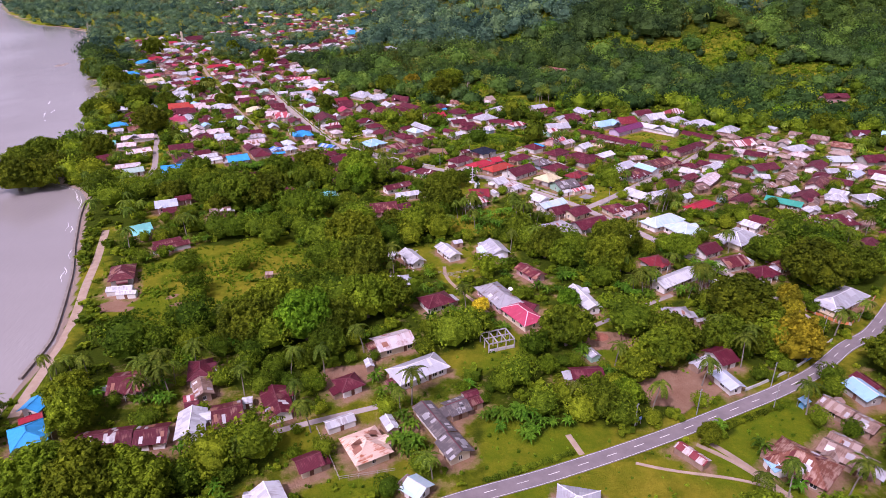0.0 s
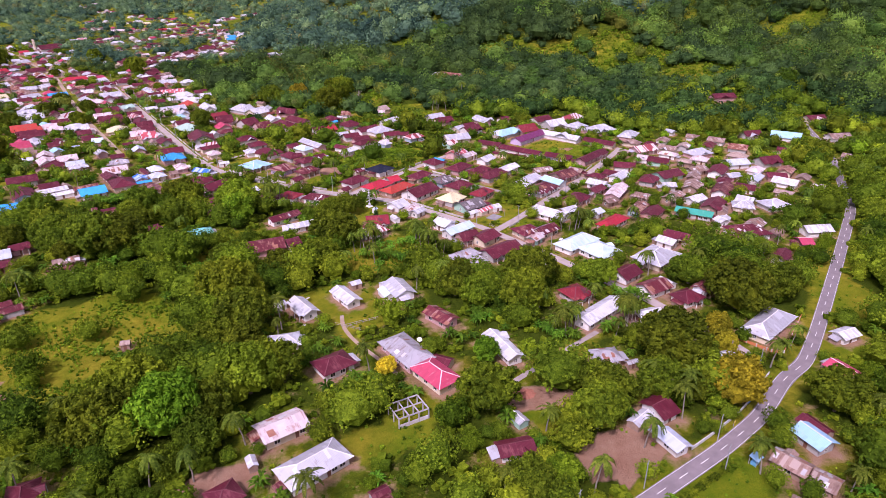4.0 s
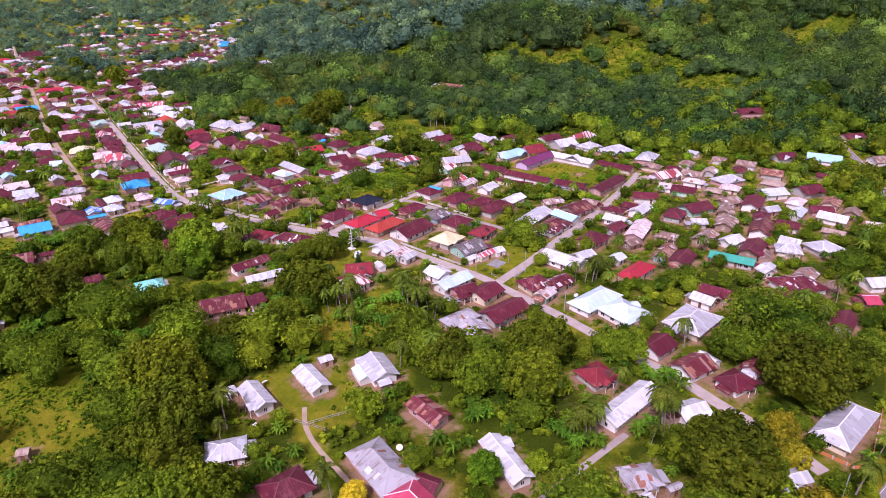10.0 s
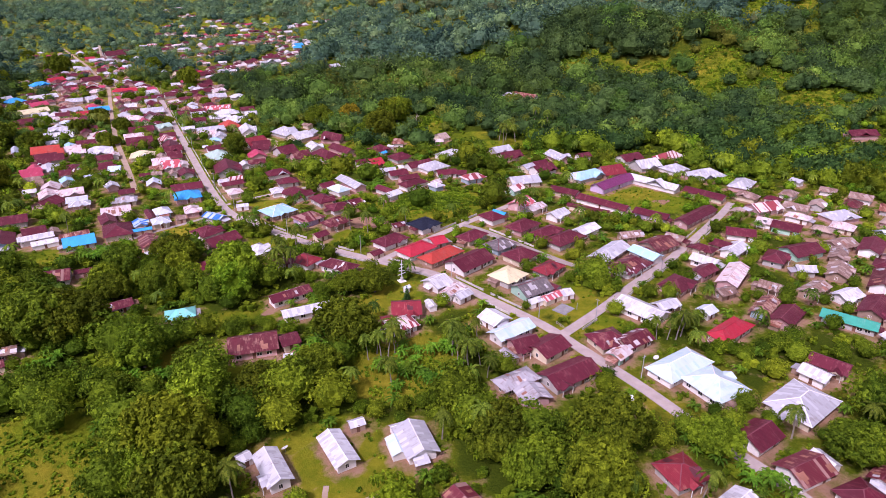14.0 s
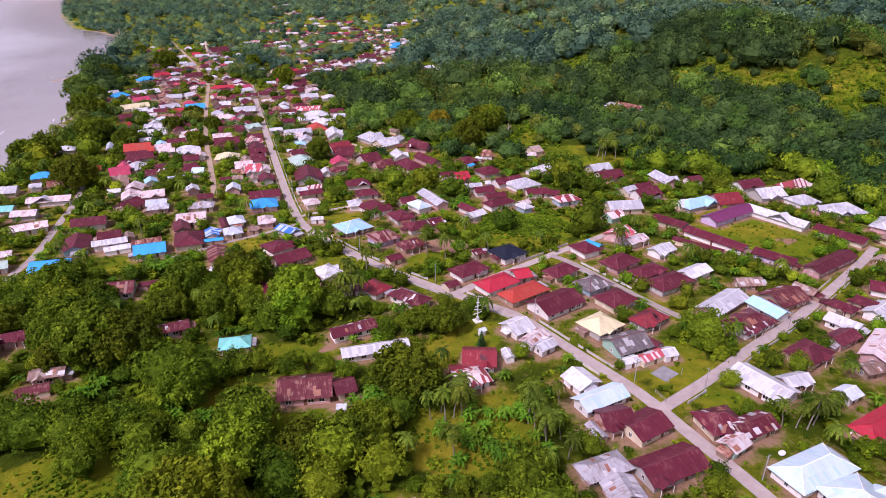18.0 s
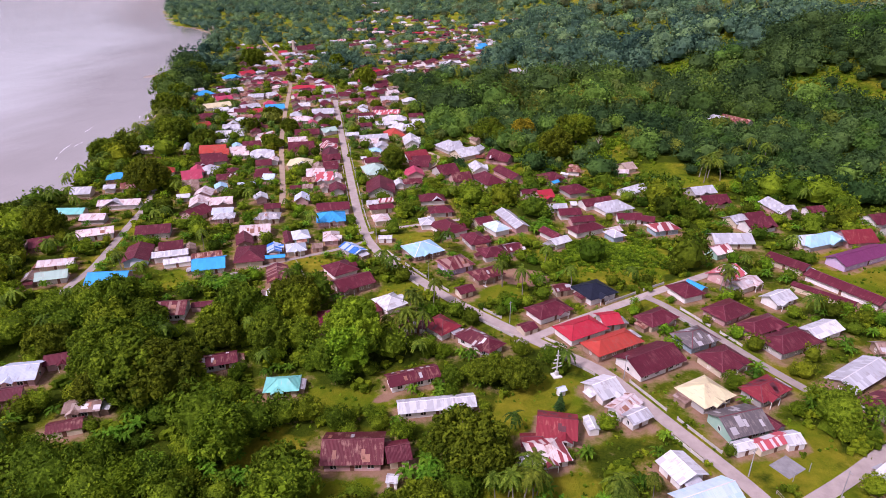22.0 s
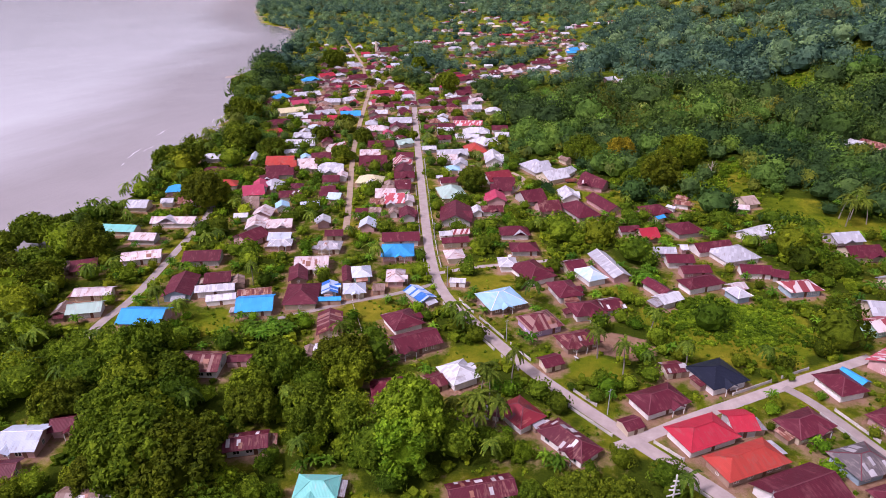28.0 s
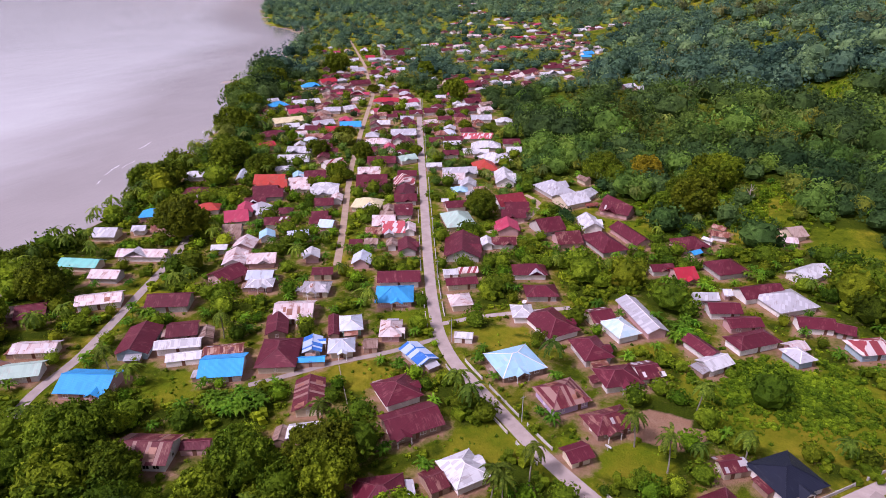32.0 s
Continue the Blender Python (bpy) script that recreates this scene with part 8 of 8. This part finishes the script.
DISHES = [(92.9, 266.1), (-13.8, 368.4), (-10.9, 231.5), (-11.5, 213.1), (24.0, 199.3), (-51.3, 429.4), (-24.2, 272.1)]
BRICKS = (49.0, 169.2)
YARD = [(122.4, 185.1), (128.7, 176.8), (132.0, 175.6), (151.5, 194.1)]

# ---- walls, poles and other things along the streets ----
WALLSTONE = plain("wall_plaster_old", (0.36, 0.32, 0.31), (0.52, 0.48, 0.46))
STEEL = plain("grey_steel", (0.26, 0.25, 0.26), (0.36, 0.35, 0.36), rough=0.5)
WHITEWASH = plain("whitewash", (0.60, 0.58, 0.58), (0.70, 0.68, 0.68))
GATEPOST = box_mesh("pillar", 0.34, 0.34, 1.15, WALLSTONE, 0.04)
srng = random.Random(8)


def garden_wall(line, side, w):
    """A low plastered wall with pillars along one plot."""
    d = np.gradient(line, axis=0)
    n = np.stack([-d[:, 1], d[:, 0]], 1) / np.hypot(*d.T)[:, None]
    p = line + n * side * (w / 2 + 1.1)
    if min(house_gap(*q) for q in p) < 0.5 or min(float((np.hypot(ROADPTS[:, 0] - q[0], ROADPTS[:, 1] - q[1]) - ROADPTS[:, 2]).min()) for q in p) < 0.5:
        return
    root = tagged(new("garden_wall"), "low grey plastered garden wall with pillars beside the street", "wall", "garden walls")
    root.location = (p[0][0], p[0][1], float(height(*p[0])))
    v, q = ribbon(p - p[0], 0.09, -0.09, -0.2, srng.uniform(0.75, 0.95))
    hz = height(p[:, 0], p[:, 1]) - height(*p[0])
    v[:, 2] += np.tile(hz - height(p[:, 0] - p[0][0], p[:, 1] - p[0][1]), 4)
    mesh_part("panel", fast("panel", v, q, WALLSTONE), root)
    for k in (0, len(p) // 2, len(p) - 1):
        o = mesh_part("pillar", GATEPOST, root)
        o.location = (p[k][0] - p[0][0], p[k][1] - p[0][1], hz[k] - 0.15)


for name, a, b in (("main", 60, 270), ("sidea", 4, 60), ("sideb", 6, 36), ("sidec", 4, 30)):
    w, line = LINES[name]
    for side in (-1, 1):
        i = a
        while i < min(b, len(line) - 8):
            n = srng.randint(5, 8)
            if srng.random() < 0.8:
                garden_wall(line[i:i + n], side, w)
            i += n + 1

POLE = raw("shaft", *stem([(0, 0, -0.5), (0, 0, 4), (0, 0, 8.2)], [0.13, 0.11, 0.08], 8), STEEL)
ARM = box_mesh("crossarm", 1.5, 0.1, 0.12, STEEL, 0.01)
for name, side, step, a, b in (("main", 1, 21, 20, 300), ("sidea", -1, 24, 8, 70)):
    w, line = LINES[name]
    for i in range(a, min(b, len(line) - 2), step):
        d = line[i + 1] - line[i]
        n = np.array([-d[1], d[0]]) / np.hypot(*d)
        x, y = line[i] + n * side * (w / 2 + 0.7)
        if house_gap(x, y) < 0.4:
            continue
        root = tagged(new("utility_pole"), "tall grey utility pole with a crossarm beside the road", "pole", "utility poles")
        root.matrix_world = pose(x, y, float(height(x, y)), 0, 0, math.degrees(math.atan2(n[1], n[0])))
        mesh_part("shaft", POLE, root)
        arm = mesh_part("crossarm", ARM, root)
        arm.location = (0, 0, 7.6)
# whitewashed wall along the bend of the coast road
hwy = LINES["highway"][1]
near_bend = [i for i, p in enumerate(hwy) if 84 < p[0] < 124 and p[1] < 170]
w0 = hwy[near_bend]
dn = np.gradient(w0, axis=0)
nn = np.stack([-dn[:, 1], dn[:, 0]], 1) / np.hypot(*dn.T)[:, None]
tagged(new("boundary_wall", fast("boundary_wall", *ribbon(w0 + nn * 4.2, 0.1, -0.1, -0.2, 1.0), WHITEWASH)), "long low pale wall along the coast road bend", "wall")

# sea wall and foam along the shore
sw = thin([p for p in SHORE if 120 <= p[1] <= 300], 2.0)
tagged(new("sea_wall", fast("sea_wall", *ribbon(sw, 0.5, -0.5, -1.5, 1.1), plain("sea_wall_stone", (0.17, 0.14, 0.12), (0.27, 0.23, 0.20), 0.8))), "low grey concrete sea wall along the shore", "sea wall", kind="structure")
FOAM = plain("foam", (0.62, 0.58, 0.60), (0.76, 0.73, 0.75), 1.5)
fv, fq, n = [], [], 0
frng = np.random.default_rng(4)
for _ in range(34):
    y = frng.uniform(150, 620)
    off = -1.6 - frng.random() ** 3 * (4 if y < 330 else 40)
    x0 = float(np.interp(y, SY, SX)) + off
    ln, wd = frng.uniform(3, 10), frng.uniform(0.06, 0.2)
    k = 7
    u = np.linspace(-1, 1, k)
    sl = (np.interp(y + 5, SY, SX) - np.interp(y - 5, SY, SX)) / 10
    cy, cx = y + u * ln, x0 + u * ln * sl + np.sin(u * 3 + frng.uniform(0, 6)) * 0.5
    half = wd * (1 - u**2) * frng.uniform(0.5, 1.4, k) + 0.02
    fv.append(np.concatenate([np.stack([cx - half, cy, np.full(k, -1.33)], 1), np.stack([cx + half, cy, np.full(k, -1.33)], 1)]))
    i = np.arange(k - 1)
    fq.append(np.stack([i, i + k, i + k + 1, i + 1], 1) + n)
    n += 2 * k
tagged(new("foam", fast("foam", np.concatenate(fv), np.concatenate(fq), FOAM)), "white streaks of foam near the shore", "foam", kind="stuff")


def group_of(name, bits, label, category, x, y, turn=0.0, z=None):
    """A thing of several parts: name, mesh and place of each."""
    root = tagged(new(name), label, category)
    root.matrix_world = pose(x, y, float(height(x, y)) if z is None else z, 0, 0, turn)
    for nm, me, m in bits:
        mesh_part(nm, me, root).matrix_local = m
    return root


# whitewashed monument with a cross at the street bend
bits = [("plinth", box_mesh("plinth", 2.6, 2.6, 0.5, WHITEWASH, 0.06), pose(0, 0, -0.1)), ("base", box_mesh("base", 0.9, 0.9, 1.3, WHITEWASH, 0.06), pose(0, 0, 0.4)), ("mast", box_mesh("mast", 0.3, 0.3, 7.2, WHITEWASH, 0.04), pose(0, 0, 1.6))]
for k, (h, w) in enumerate(((3.0, 3.2), (4.3, 2.6), (5.6, 2.0), (6.9, 1.4))):
    bits.append(("cross_arm", box_mesh("cross_arm", w, 0.24, 0.26, WHITEWASH, 0.03), pose(0, 0, h, 0, 9 if k % 2 else -9, 0)))
group_of("monument", bits, "tall thin white mast with tilted cross arms beside the street", "monument", *MONUMENT)
group_of("shrine", [("body", box_mesh("body", 1.9, 1.6, 1.9, WHITEWASH, 0.05), pose(0, 0, -0.1)), ("roof", raw("roof", *slab([(-1.3, -1.2, 1.9), (1.3, -1.2, 1.9), (1.3, 0, 2.7), (-1.3, 0, 2.7)]), ROOFS["zincb"]), pose(0, 0, 0)),
                    ("roof", raw("roof", *slab([(1.3, 1.2, 1.9), (-1.3, 1.2, 1.9), (-1.3, 0, 2.7), (1.3, 0, 2.7)]), ROOFS["zincb"]), pose(0, 0, 0))], "small white roadside shrine below the mast", "shrine", 17.7, 312.9, 40)
# church by the far street: a broad hall behind two thin bell pillars
CREAMWASH = plain("cream_wash", (0.60, 0.50, 0.36), (0.68, 0.58, 0.44))
group_of("church", [("hall", raw("hall", *wall_body(22, 13, 4.6, 4.2, False), WALLS[0]), pose(0, 0, 0)),
                    *[("roof_slope", raw("roof_slope", *slab(q), ROOFS["maroon"]), pose(0, 0, 0)) for q in gable_roof(24, 15.5, 4.2, 4.9)[0]],
                    *[("bell_pillar", box_mesh("bell_pillar", 1.5, 1.5, 16.5, CREAMWASH, 0.1), pose(-15.5, y, -0.2)) for y in (-1.8, 1.8)],
                    ("canopy", box_mesh("canopy", 2.2, 6.0, 0.5, CREAMWASH, 0.05), pose(-15.5, 0, 12.2))], "white church with a maroon gabled roof and twin cream bell pillars", "church", -357.9, 952.6, 40)
# unfinished concrete frame without a roof
fl, fw = 8.5, 6.5
bits = []
cp, bl_, bw_ = box_mesh("column", 0.3, 0.3, 3.0, CONCRETE, 0.02), box_mesh("beam", fl, 0.28, 0.32, CONCRETE, 0.02), box_mesh("beam", 0.28, fw, 0.32, CONCRETE, 0.02)
for i in range(4):
    for j in range(3):
        bits.append(("column", cp, pose(-fl / 2 + fl * i / 3, -fw / 2 + fw * j / 2, -0.1)))
for j in range(3):
    bits.append(("beam", bl_, pose(0, -fw / 2 + fw * j / 2, 2.9)))
for i in range(4):
    bits.append(("beam", bw_, pose(-fl / 2 + fl * i / 3, 0, 2.92)))
bits.append(("low_wall", box_mesh("low_wall", fl - 0.4, 0.16, 1.2, WALLSTONE), pose(0, -fw / 2, -0.1)))
group_of("unfinished_building", bits, "unfinished roofless concrete house frame among weeds", "building frame", *RUIN)
# grey slab of a small sports court
COURTGREY = plain("court_concrete", (0.17, 0.16, 0.17), (0.25, 0.24, 0.25))
group_of("sports_court", [("slab", box_mesh("slab", 6.4, 5.2, 0.14, COURTGREY, 0.02), pose(0, 0, -0.04)), ("post", box_mesh("post", 0.12, 0.12, 2.6, STEEL), pose(-3.1, -3.4, 0)), ("post", box_mesh("post", 0.12, 0.12, 2.6, STEEL), pose(3.1, -3.4, 0))],
         "small grey concrete court slab on the green", "sports court", *COURT)
# bare dead trunk on the slope and drowned trunks at the shore
DEADWOOD = plain("dead_wood", (0.34, 0.27, 0.23), (0.46, 0.38, 0.33), 2.0)


def dead_tree(x, y, tall, seed):
    g = random.Random(seed)
    v, f = stem([(0, 0, -0.4), (0.2, 0.1, tall * 0.45), (0.1, 0.3, tall)], [tall * 0.035, tall * 0.024, tall * 0.008])
    root = tagged(new("dead_tree"), "bare pale dead tree with broken limbs", "tree", "dead trees")
    root.matrix_world = pose(x, y, max(float(height(x, y)), -1.5), 0, 0, g.uniform(0, 360))
    mesh_part("trunk", raw("trunk", v, f, DEADWOOD), root)
    for k in range(5):
        a, h = g.uniform(0, 6.28), tall * g.uniform(0.35, 0.8)
        v, f = stem([(0.1, 0.1, h), (math.cos(a) * tall * 0.13, math.sin(a) * tall * 0.13, h + tall * 0.1), (math.cos(a) * tall * 0.22, math.sin(a) * tall * 0.22, h + tall * 0.24)], [tall * 0.015, tall * 0.01, tall * 0.003], 5)
        mesh_part("limb", raw("limb", v, f, DEADWOOD), root)


dead_tree(*DEADSPOT, 11, 1)
for k in range(7):
    y = 1010 + 16 * k
    dead_tree(float(np.interp(y, SY, SX)) + 10 - 5 * (k % 3), y, 13 + 3 * (k % 3), 20 + k)

# dishes, tanks, a sign, a shelter
bv, bf = [], []
for i in range(3):
    for j in range(14):
        a, rr = 2 * math.pi * j / 14, (0.28, 0.58, 0.85)[i]
        bv.append((rr * math.cos(a), rr * math.sin(a), 0.28 * rr * rr))
bv.append((0, 0, 0))
bf = [(i * 14 + j, i * 14 + (j + 1) % 14, (i + 1) * 14 + (j + 1) % 14, (i + 1) * 14 + j) for i in range(2) for j in range(14)] + [(42, (j + 1) % 14, j) for j in range(14)]
BOWL, MAST = raw("bowl", bv, bf, WHITEWASH), raw("mast", *stem([(0, 0, -0.2), (0, 0, 1.1)], [0.06, 0.05], 6), STEEL)
HORN = raw("horn", *stem([(0, 0, 0.1), (0, 0, 0.75)], [0.03, 0.05], 5), STEEL)
for x, y in [q for q in DISHES if house_gap(*q) > 0.9]:
    group_of("satellite_dish", [("mast", MAST, pose(0, 0, 0)), ("bowl", BOWL, pose(0, 0, 1.1, 25, 0, 0)), ("horn", HORN, pose(0, 0, 1.1, 25, 0, 0))], "white satellite dish on a short mast in the yard", "dish", x, y, srng.uniform(0, 360))["group"] = "satellite dishes"
SIGN = box_mesh("board", 1.6, 0.08, 1.0, plain("sign_blue", (0.12, 0.2, 0.45), (0.16, 0.26, 0.5)), 0.02)
group_of("road_sign", [("post", box_mesh("post", 0.1, 0.1, 2.6, STEEL), pose(-0.6, 0, -0.2)), ("post", box_mesh("post", 0.1, 0.1, 2.6, STEEL), pose(0.6, 0, -0.2)), ("board", SIGN, pose(0, -0.08, 1.5))], "small blue board on two posts by the road", "sign", *SIGNSPOT)

# timber fences round gardens
PALING, RAIL = box_mesh("post", 0.11, 0.11, 1.2, DEADWOOD), None


def fence(x0, y0, x1, y1):
    ln = math.hypot(x1 - x0, y1 - y0)
    if min(house_gap(x0 + (x1 - x0) * u, y0 + (y1 - y0) * u) for u in np.linspace(0, 1, 12)) < 0.3:
        return
    root = tagged(new("fence"), "weathered timber garden fence in the grass", "fence", "garden fences")
    root.matrix_world = pose(x0, y0, float(height(x0, y0)), 0, 0, math.degrees(math.atan2(y1 - y0, x1 - x0)))
    rail = box_mesh("rail", ln, 0.06, 0.09, DEADWOOD)
    for z in (0.4, 0.95):
        mesh_part("rail", rail, root).matrix_local = pose(ln / 2, 0.07, z)
    for k in range(int(ln / 2.2) + 1):
        mesh_part("post", PALING, root).location = (min(k * 2.2, ln), 0, -0.1)


fence(-32.3, 126.9, -24.0, 109.6)
fence(-24.0, 109.6, -11.3, 112.2)
fence(74.2, 283.9, 83.2, 277.0)
fence(67.4, 288.5, 69.5, 284.2)
fence(-108.0, 398.3, -82.8, 393.7)
fence(-91.4, 374.0, -80.1, 359.3)
fence(-13.8, 448.8, -4.5, 425.3)
fence(5.3, 429.3, 19.5, 421.9)
fence(38.2, 446.1, 49.7, 422.4)
fence(1.0, 212.2, 12.4, 215.7)
fence(-1.7, 214.1, 6.3, 209.3)


# heap of broken red bricks on the bare yard
BRICK = plain("broken_brick", (0.30, 0.10, 0.06), (0.42, 0.17, 0.11), 2.0)
heap = tagged(new("brick_heap"), "loose heap of red bricks on bare earth", "brick heap")
heap.location = (*BRICKS, float(height(*BRICKS)))
onebrick = box_mesh("brick", 0.42, 0.22, 0.2, BRICK, 0.01)
for k in range(120):
    a, d = srng.uniform(0, 6.28), srng.random() ** 0.6 * 2.4
    mesh_part("brick", onebrick, heap).matrix_local = pose(math.cos(a) * d * 1.3, math.sin(a) * d, max(0, 1.0 * (1 - d / 2.4)) * srng.uniform(0.5, 1.0), srng.uniform(-20, 20), srng.uniform(-20, 20), srng.uniform(0, 180))
mesh_part("core", raw("core", [(math.cos(i) * r * 1.3, math.sin(i) * r, z) for r, z in ((2.3, 0.0), (1.2, 0.5), (0.2, 0.95)) for i in np.linspace(0, 6.283, 13)[:12]], [(j * 12 + i, j * 12 + (i + 1) % 12, j * 12 + 12 + (i + 1) % 12, j * 12 + 12 + i) for j in range(2) for i in range(12)], BRICK), heap)
# orange wall round the yard of the pale house by the coast road
ORANGE = plain("orange_paint", (0.55, 0.16, 0.05), (0.62, 0.22, 0.08))
for k, (a, b) in enumerate(zip(YARD, YARD[1:])):
    ln = math.hypot(b[0] - a[0], b[1] - a[1])
    root = tagged(new("yard_wall"), "low orange painted yard wall beside the coast road", "wall", "orange yard walls")
    root.matrix_world = pose(*a, float(height(*a)), 0, 0, math.degrees(math.atan2(b[1] - a[1], b[0] - a[0])))
    mesh_part("panel", box_mesh("panel", ln, 0.14, 1.0, ORANGE, 0.02), root).location = (ln / 2, 0, -0.1)
    for j in range(int(ln / 3) + 1):
        mesh_part("pillar", GATEPOST, root).location = (min(j * 3.0, ln), 0, -0.15)

# roadside things on the coast road: a kiosk, a warning sign, tarpaulins over stacked goods, poles
BLUEPAINT = plain("blue_paint", (0.10, 0.34, 0.55), (0.16, 0.42, 0.62), 1.5)
TARP = plain("blue_tarpaulin", (0.02, 0.20, 0.60), (0.05, 0.28, 0.66), 1.5, 0.5)
YELLOW = plain("yellow_paint", (0.60, 0.42, 0.03), (0.66, 0.48, 0.05))
group_of("kiosk", [("counter", box_mesh("counter", 1.9, 1.3, 1.0, BLUEPAINT, 0.04), pose(0, 0, -0.05)), ("awning", raw("awning", *slab([(-1.4, -1.2, 2.0), (1.4, -1.2, 2.0), (1.4, 1.1, 2.5), (-1.4, 1.1, 2.5)], 0.06), ROOFS["ltblue"]), pose(0, 0, 0)),
                   *[("post", box_mesh("post", 0.09, 0.09, 2.1, STEEL), pose(a, b, 0)) for a in (-1.2, 1.2) for b in (-0.9, 0.9)]], "small light blue roadside kiosk under a sloping awning", "kiosk", 95.3, 134.9, 28)
group_of("warning_sign", [("post", box_mesh("post", 0.08, 0.08, 2.4, STEEL), pose(0, 0, -0.2)), ("board", box_mesh("board", 0.75, 0.05, 0.75, YELLOW, 0.02), pose(0, -0.06, 1.5, 0, 45, 0))], "yellow diamond warning sign on a post by the road", "sign", 97.5, 147.3, 30)
for x, y, a, l, w in ((107.7, 156.7, 35, 3.6, 1.6), (111.5, 164.0, 40, 2.6, 1.4)):
    group_of("tarpaulin_stack", [("stack", box_mesh("stack", l - 0.4, w - 0.3, 0.7, DOORWOOD, 0.05), pose(0, 0, -0.05)),
                                 ("tarpaulin", raw("tarpaulin", [(-l / 2, -w / 2, 0.35), (l / 2, -w / 2, 0.3), (l / 2, 0, 0.86), (-l / 2, 0, 0.82), (l / 2, w / 2, 0.35), (-l / 2, w / 2, 0.3), (-l / 2, -w / 2, 0.3), (l / 2, -w / 2, 0.25), (l / 2, 0, 0.8), (-l / 2, 0, 0.76), (l / 2, w / 2, 0.3), (-l / 2, w / 2, 0.25)],
                                                       [(0, 1, 2, 3), (3, 2, 4, 5), (9, 8, 7, 6), (11, 10, 8, 9), (0, 6, 7, 1), (1, 7, 8, 2), (2, 8, 10, 4), (4, 10, 11, 5), (5, 11, 9, 3), (3, 9, 6, 0)], TARP), pose(0, 0, 0))], "bright blue tarpaulin over stacked timber by the wall", "tarpaulin", x, y, a)["group"] = "tarpaulins"
for x, y in ((90.9, 143.5), (86.8, 133.6), (48.2, 126.3), (118.5, 168.2), (66.0, 131.9)):
    group_of("utility_pole", [("shaft", POLE, pose(0, 0, 0)), ("crossarm", ARM, pose(0, 0, 7.6))], "tall grey utility pole with a crossarm beside the road", "pole", x, y, 40)["group"] = "utility poles"
# old truck parked on the earth yard below the hill
TRUCKRED = plain("truck_red", (0.22, 0.06, 0.05), (0.30, 0.10, 0.07))
RUBBER = plain("rubber", (0.02, 0.02, 0.02), (0.04, 0.04, 0.04))
WHEEL = raw("wheel", *stem([(0, 0, -0.14), (0, 0, -0.14), (0, 0, -0.1), (0, 0, 0.1), (0, 0, 0.14), (0, 0, 0.14)], [0.01, 0.3, 0.46, 0.46, 0.3, 0.01], 12), RUBBER)
bv, bf = [], []
for (a, b, w, h) in (((-2.9, 0, 1.05), (1.2, 0, 1.05), 2.1, 0.25), ((-2.9, 1.0, 1.5), (1.2, 1.0, 1.5), 0.1, 0.7), ((-2.9, -1.0, 1.5), (1.2, -1.0, 1.5), 0.1, 0.7)):
    v, f = bar(a, b, w, h)
    bf += [tuple(i + len(bv) for i in q) for q in f]
    bv += v
group_of("truck", [("bed", raw("bed", bv, bf, TRUCKRED), pose(0, 0, 0)), ("cab", box_mesh("cab", 1.6, 2.0, 1.6, TRUCKRED, 0.18), pose(2.2, 0, 0.75)), ("windscreen", box_mesh("windscreen", 0.05, 1.6, 0.6, GLASS, 0.02), pose(3.0, 0, 1.6)),
                   *[("wheel", WHEEL, pose(a, b, 0.46, 90, 0, 0)) for a in (-1.9, 2.2) for b in (-0.95, 0.95)]], "old rust-red flatbed truck parked on bare earth", "truck", -46.8, 532.1, 25)
# dark conifer of flat tiers beside the shrine
cv, cq, n = [], [], 0
for k in range(9):
    h, r = 0.8 + 0.62 * k, 1.9 * (1 - k / 9.5)
    for a in np.linspace(0, 6.283, 11)[:10] + 0.3 * k:
        d = np.array([math.cos(a), math.sin(a), 0])
        t = np.array([-d[1], d[0], 0]) * (0.16 + 0.1 * r)
        cv += [np.array([0, 0, h + 0.1]), d * r * 0.55 - t + [0, 0, h + 0.12], d * r + [0, 0, h - 0.12], d * r * 0.55 + t + [0, 0, h + 0.12]]
        cq.append((n, n + 1, n + 2, n + 3))
        n += 4
group_of("conifer", [("trunk", raw("trunk", *stem([(0, 0, -0.3), (0, 0, 6.2)], [0.16, 0.03]), BARK), pose(0, 0, 0)), ("crown", fast("crown", np.array(cv), np.array(cq), LEAF["deep"]), pose(0, 0, 0))], "small dark tiered conifer on the lawn", "tree", 17.9, 306.0)

# hedges: clipped growth along yards and the coast road
def hedge(points, r, kind, label):
    line = thin(points, 1.1)
    tm_ = [crown_points(1.0, 1.1, 26, 40, 0.35, 400 + s, 2) for s in range(4)]
    scatter("hedge", tm_, [(x + lrng.uniform(-.2, .2), y + lrng.uniform(-.2, .2), r * lrng.uniform(0.8, 1.15)) for x, y in line if house_gap(x, y) > 0.7 * r], LEAF[kind], label, "hedge")


hedge([(9.9, 109.1), (19.0, 112.5), (30.6, 117.8)], 0.9, "broad", "clipped green hedge along the coast road")
hedge([(67.1, 124.1), (74.3, 127.9), (91.4, 136.1)], 0.9, "broad", "clipped green hedge along the coast road")
hedge([(-44.5, 383.8), (-41.1, 387.9), (-35.1, 393.2)], 0.9, "yellow", "flowering orange yellow hedge before a house")
hedge([(-53.4, 375.3), (-49.9, 379.4)], 0.7, "bright", "bright green hedge by the street")
hedge([(5.5, 422.6), (21.4, 430.7)], 0.7, "bright", "bright green hedge by the gardens")
hedge([(92.6, 292.3), (97.4, 284.2)], 1.0, "broad", "garden rows beside the long white hall")
hedge([(-0.4, 441.8), (7.0, 426.6)], 1.2, "bright", "garden growth of leafy greens")
hedge([(31.0, 174.5), (38.0, 174.2)], 0.8, "bright", "hedge beside the path")
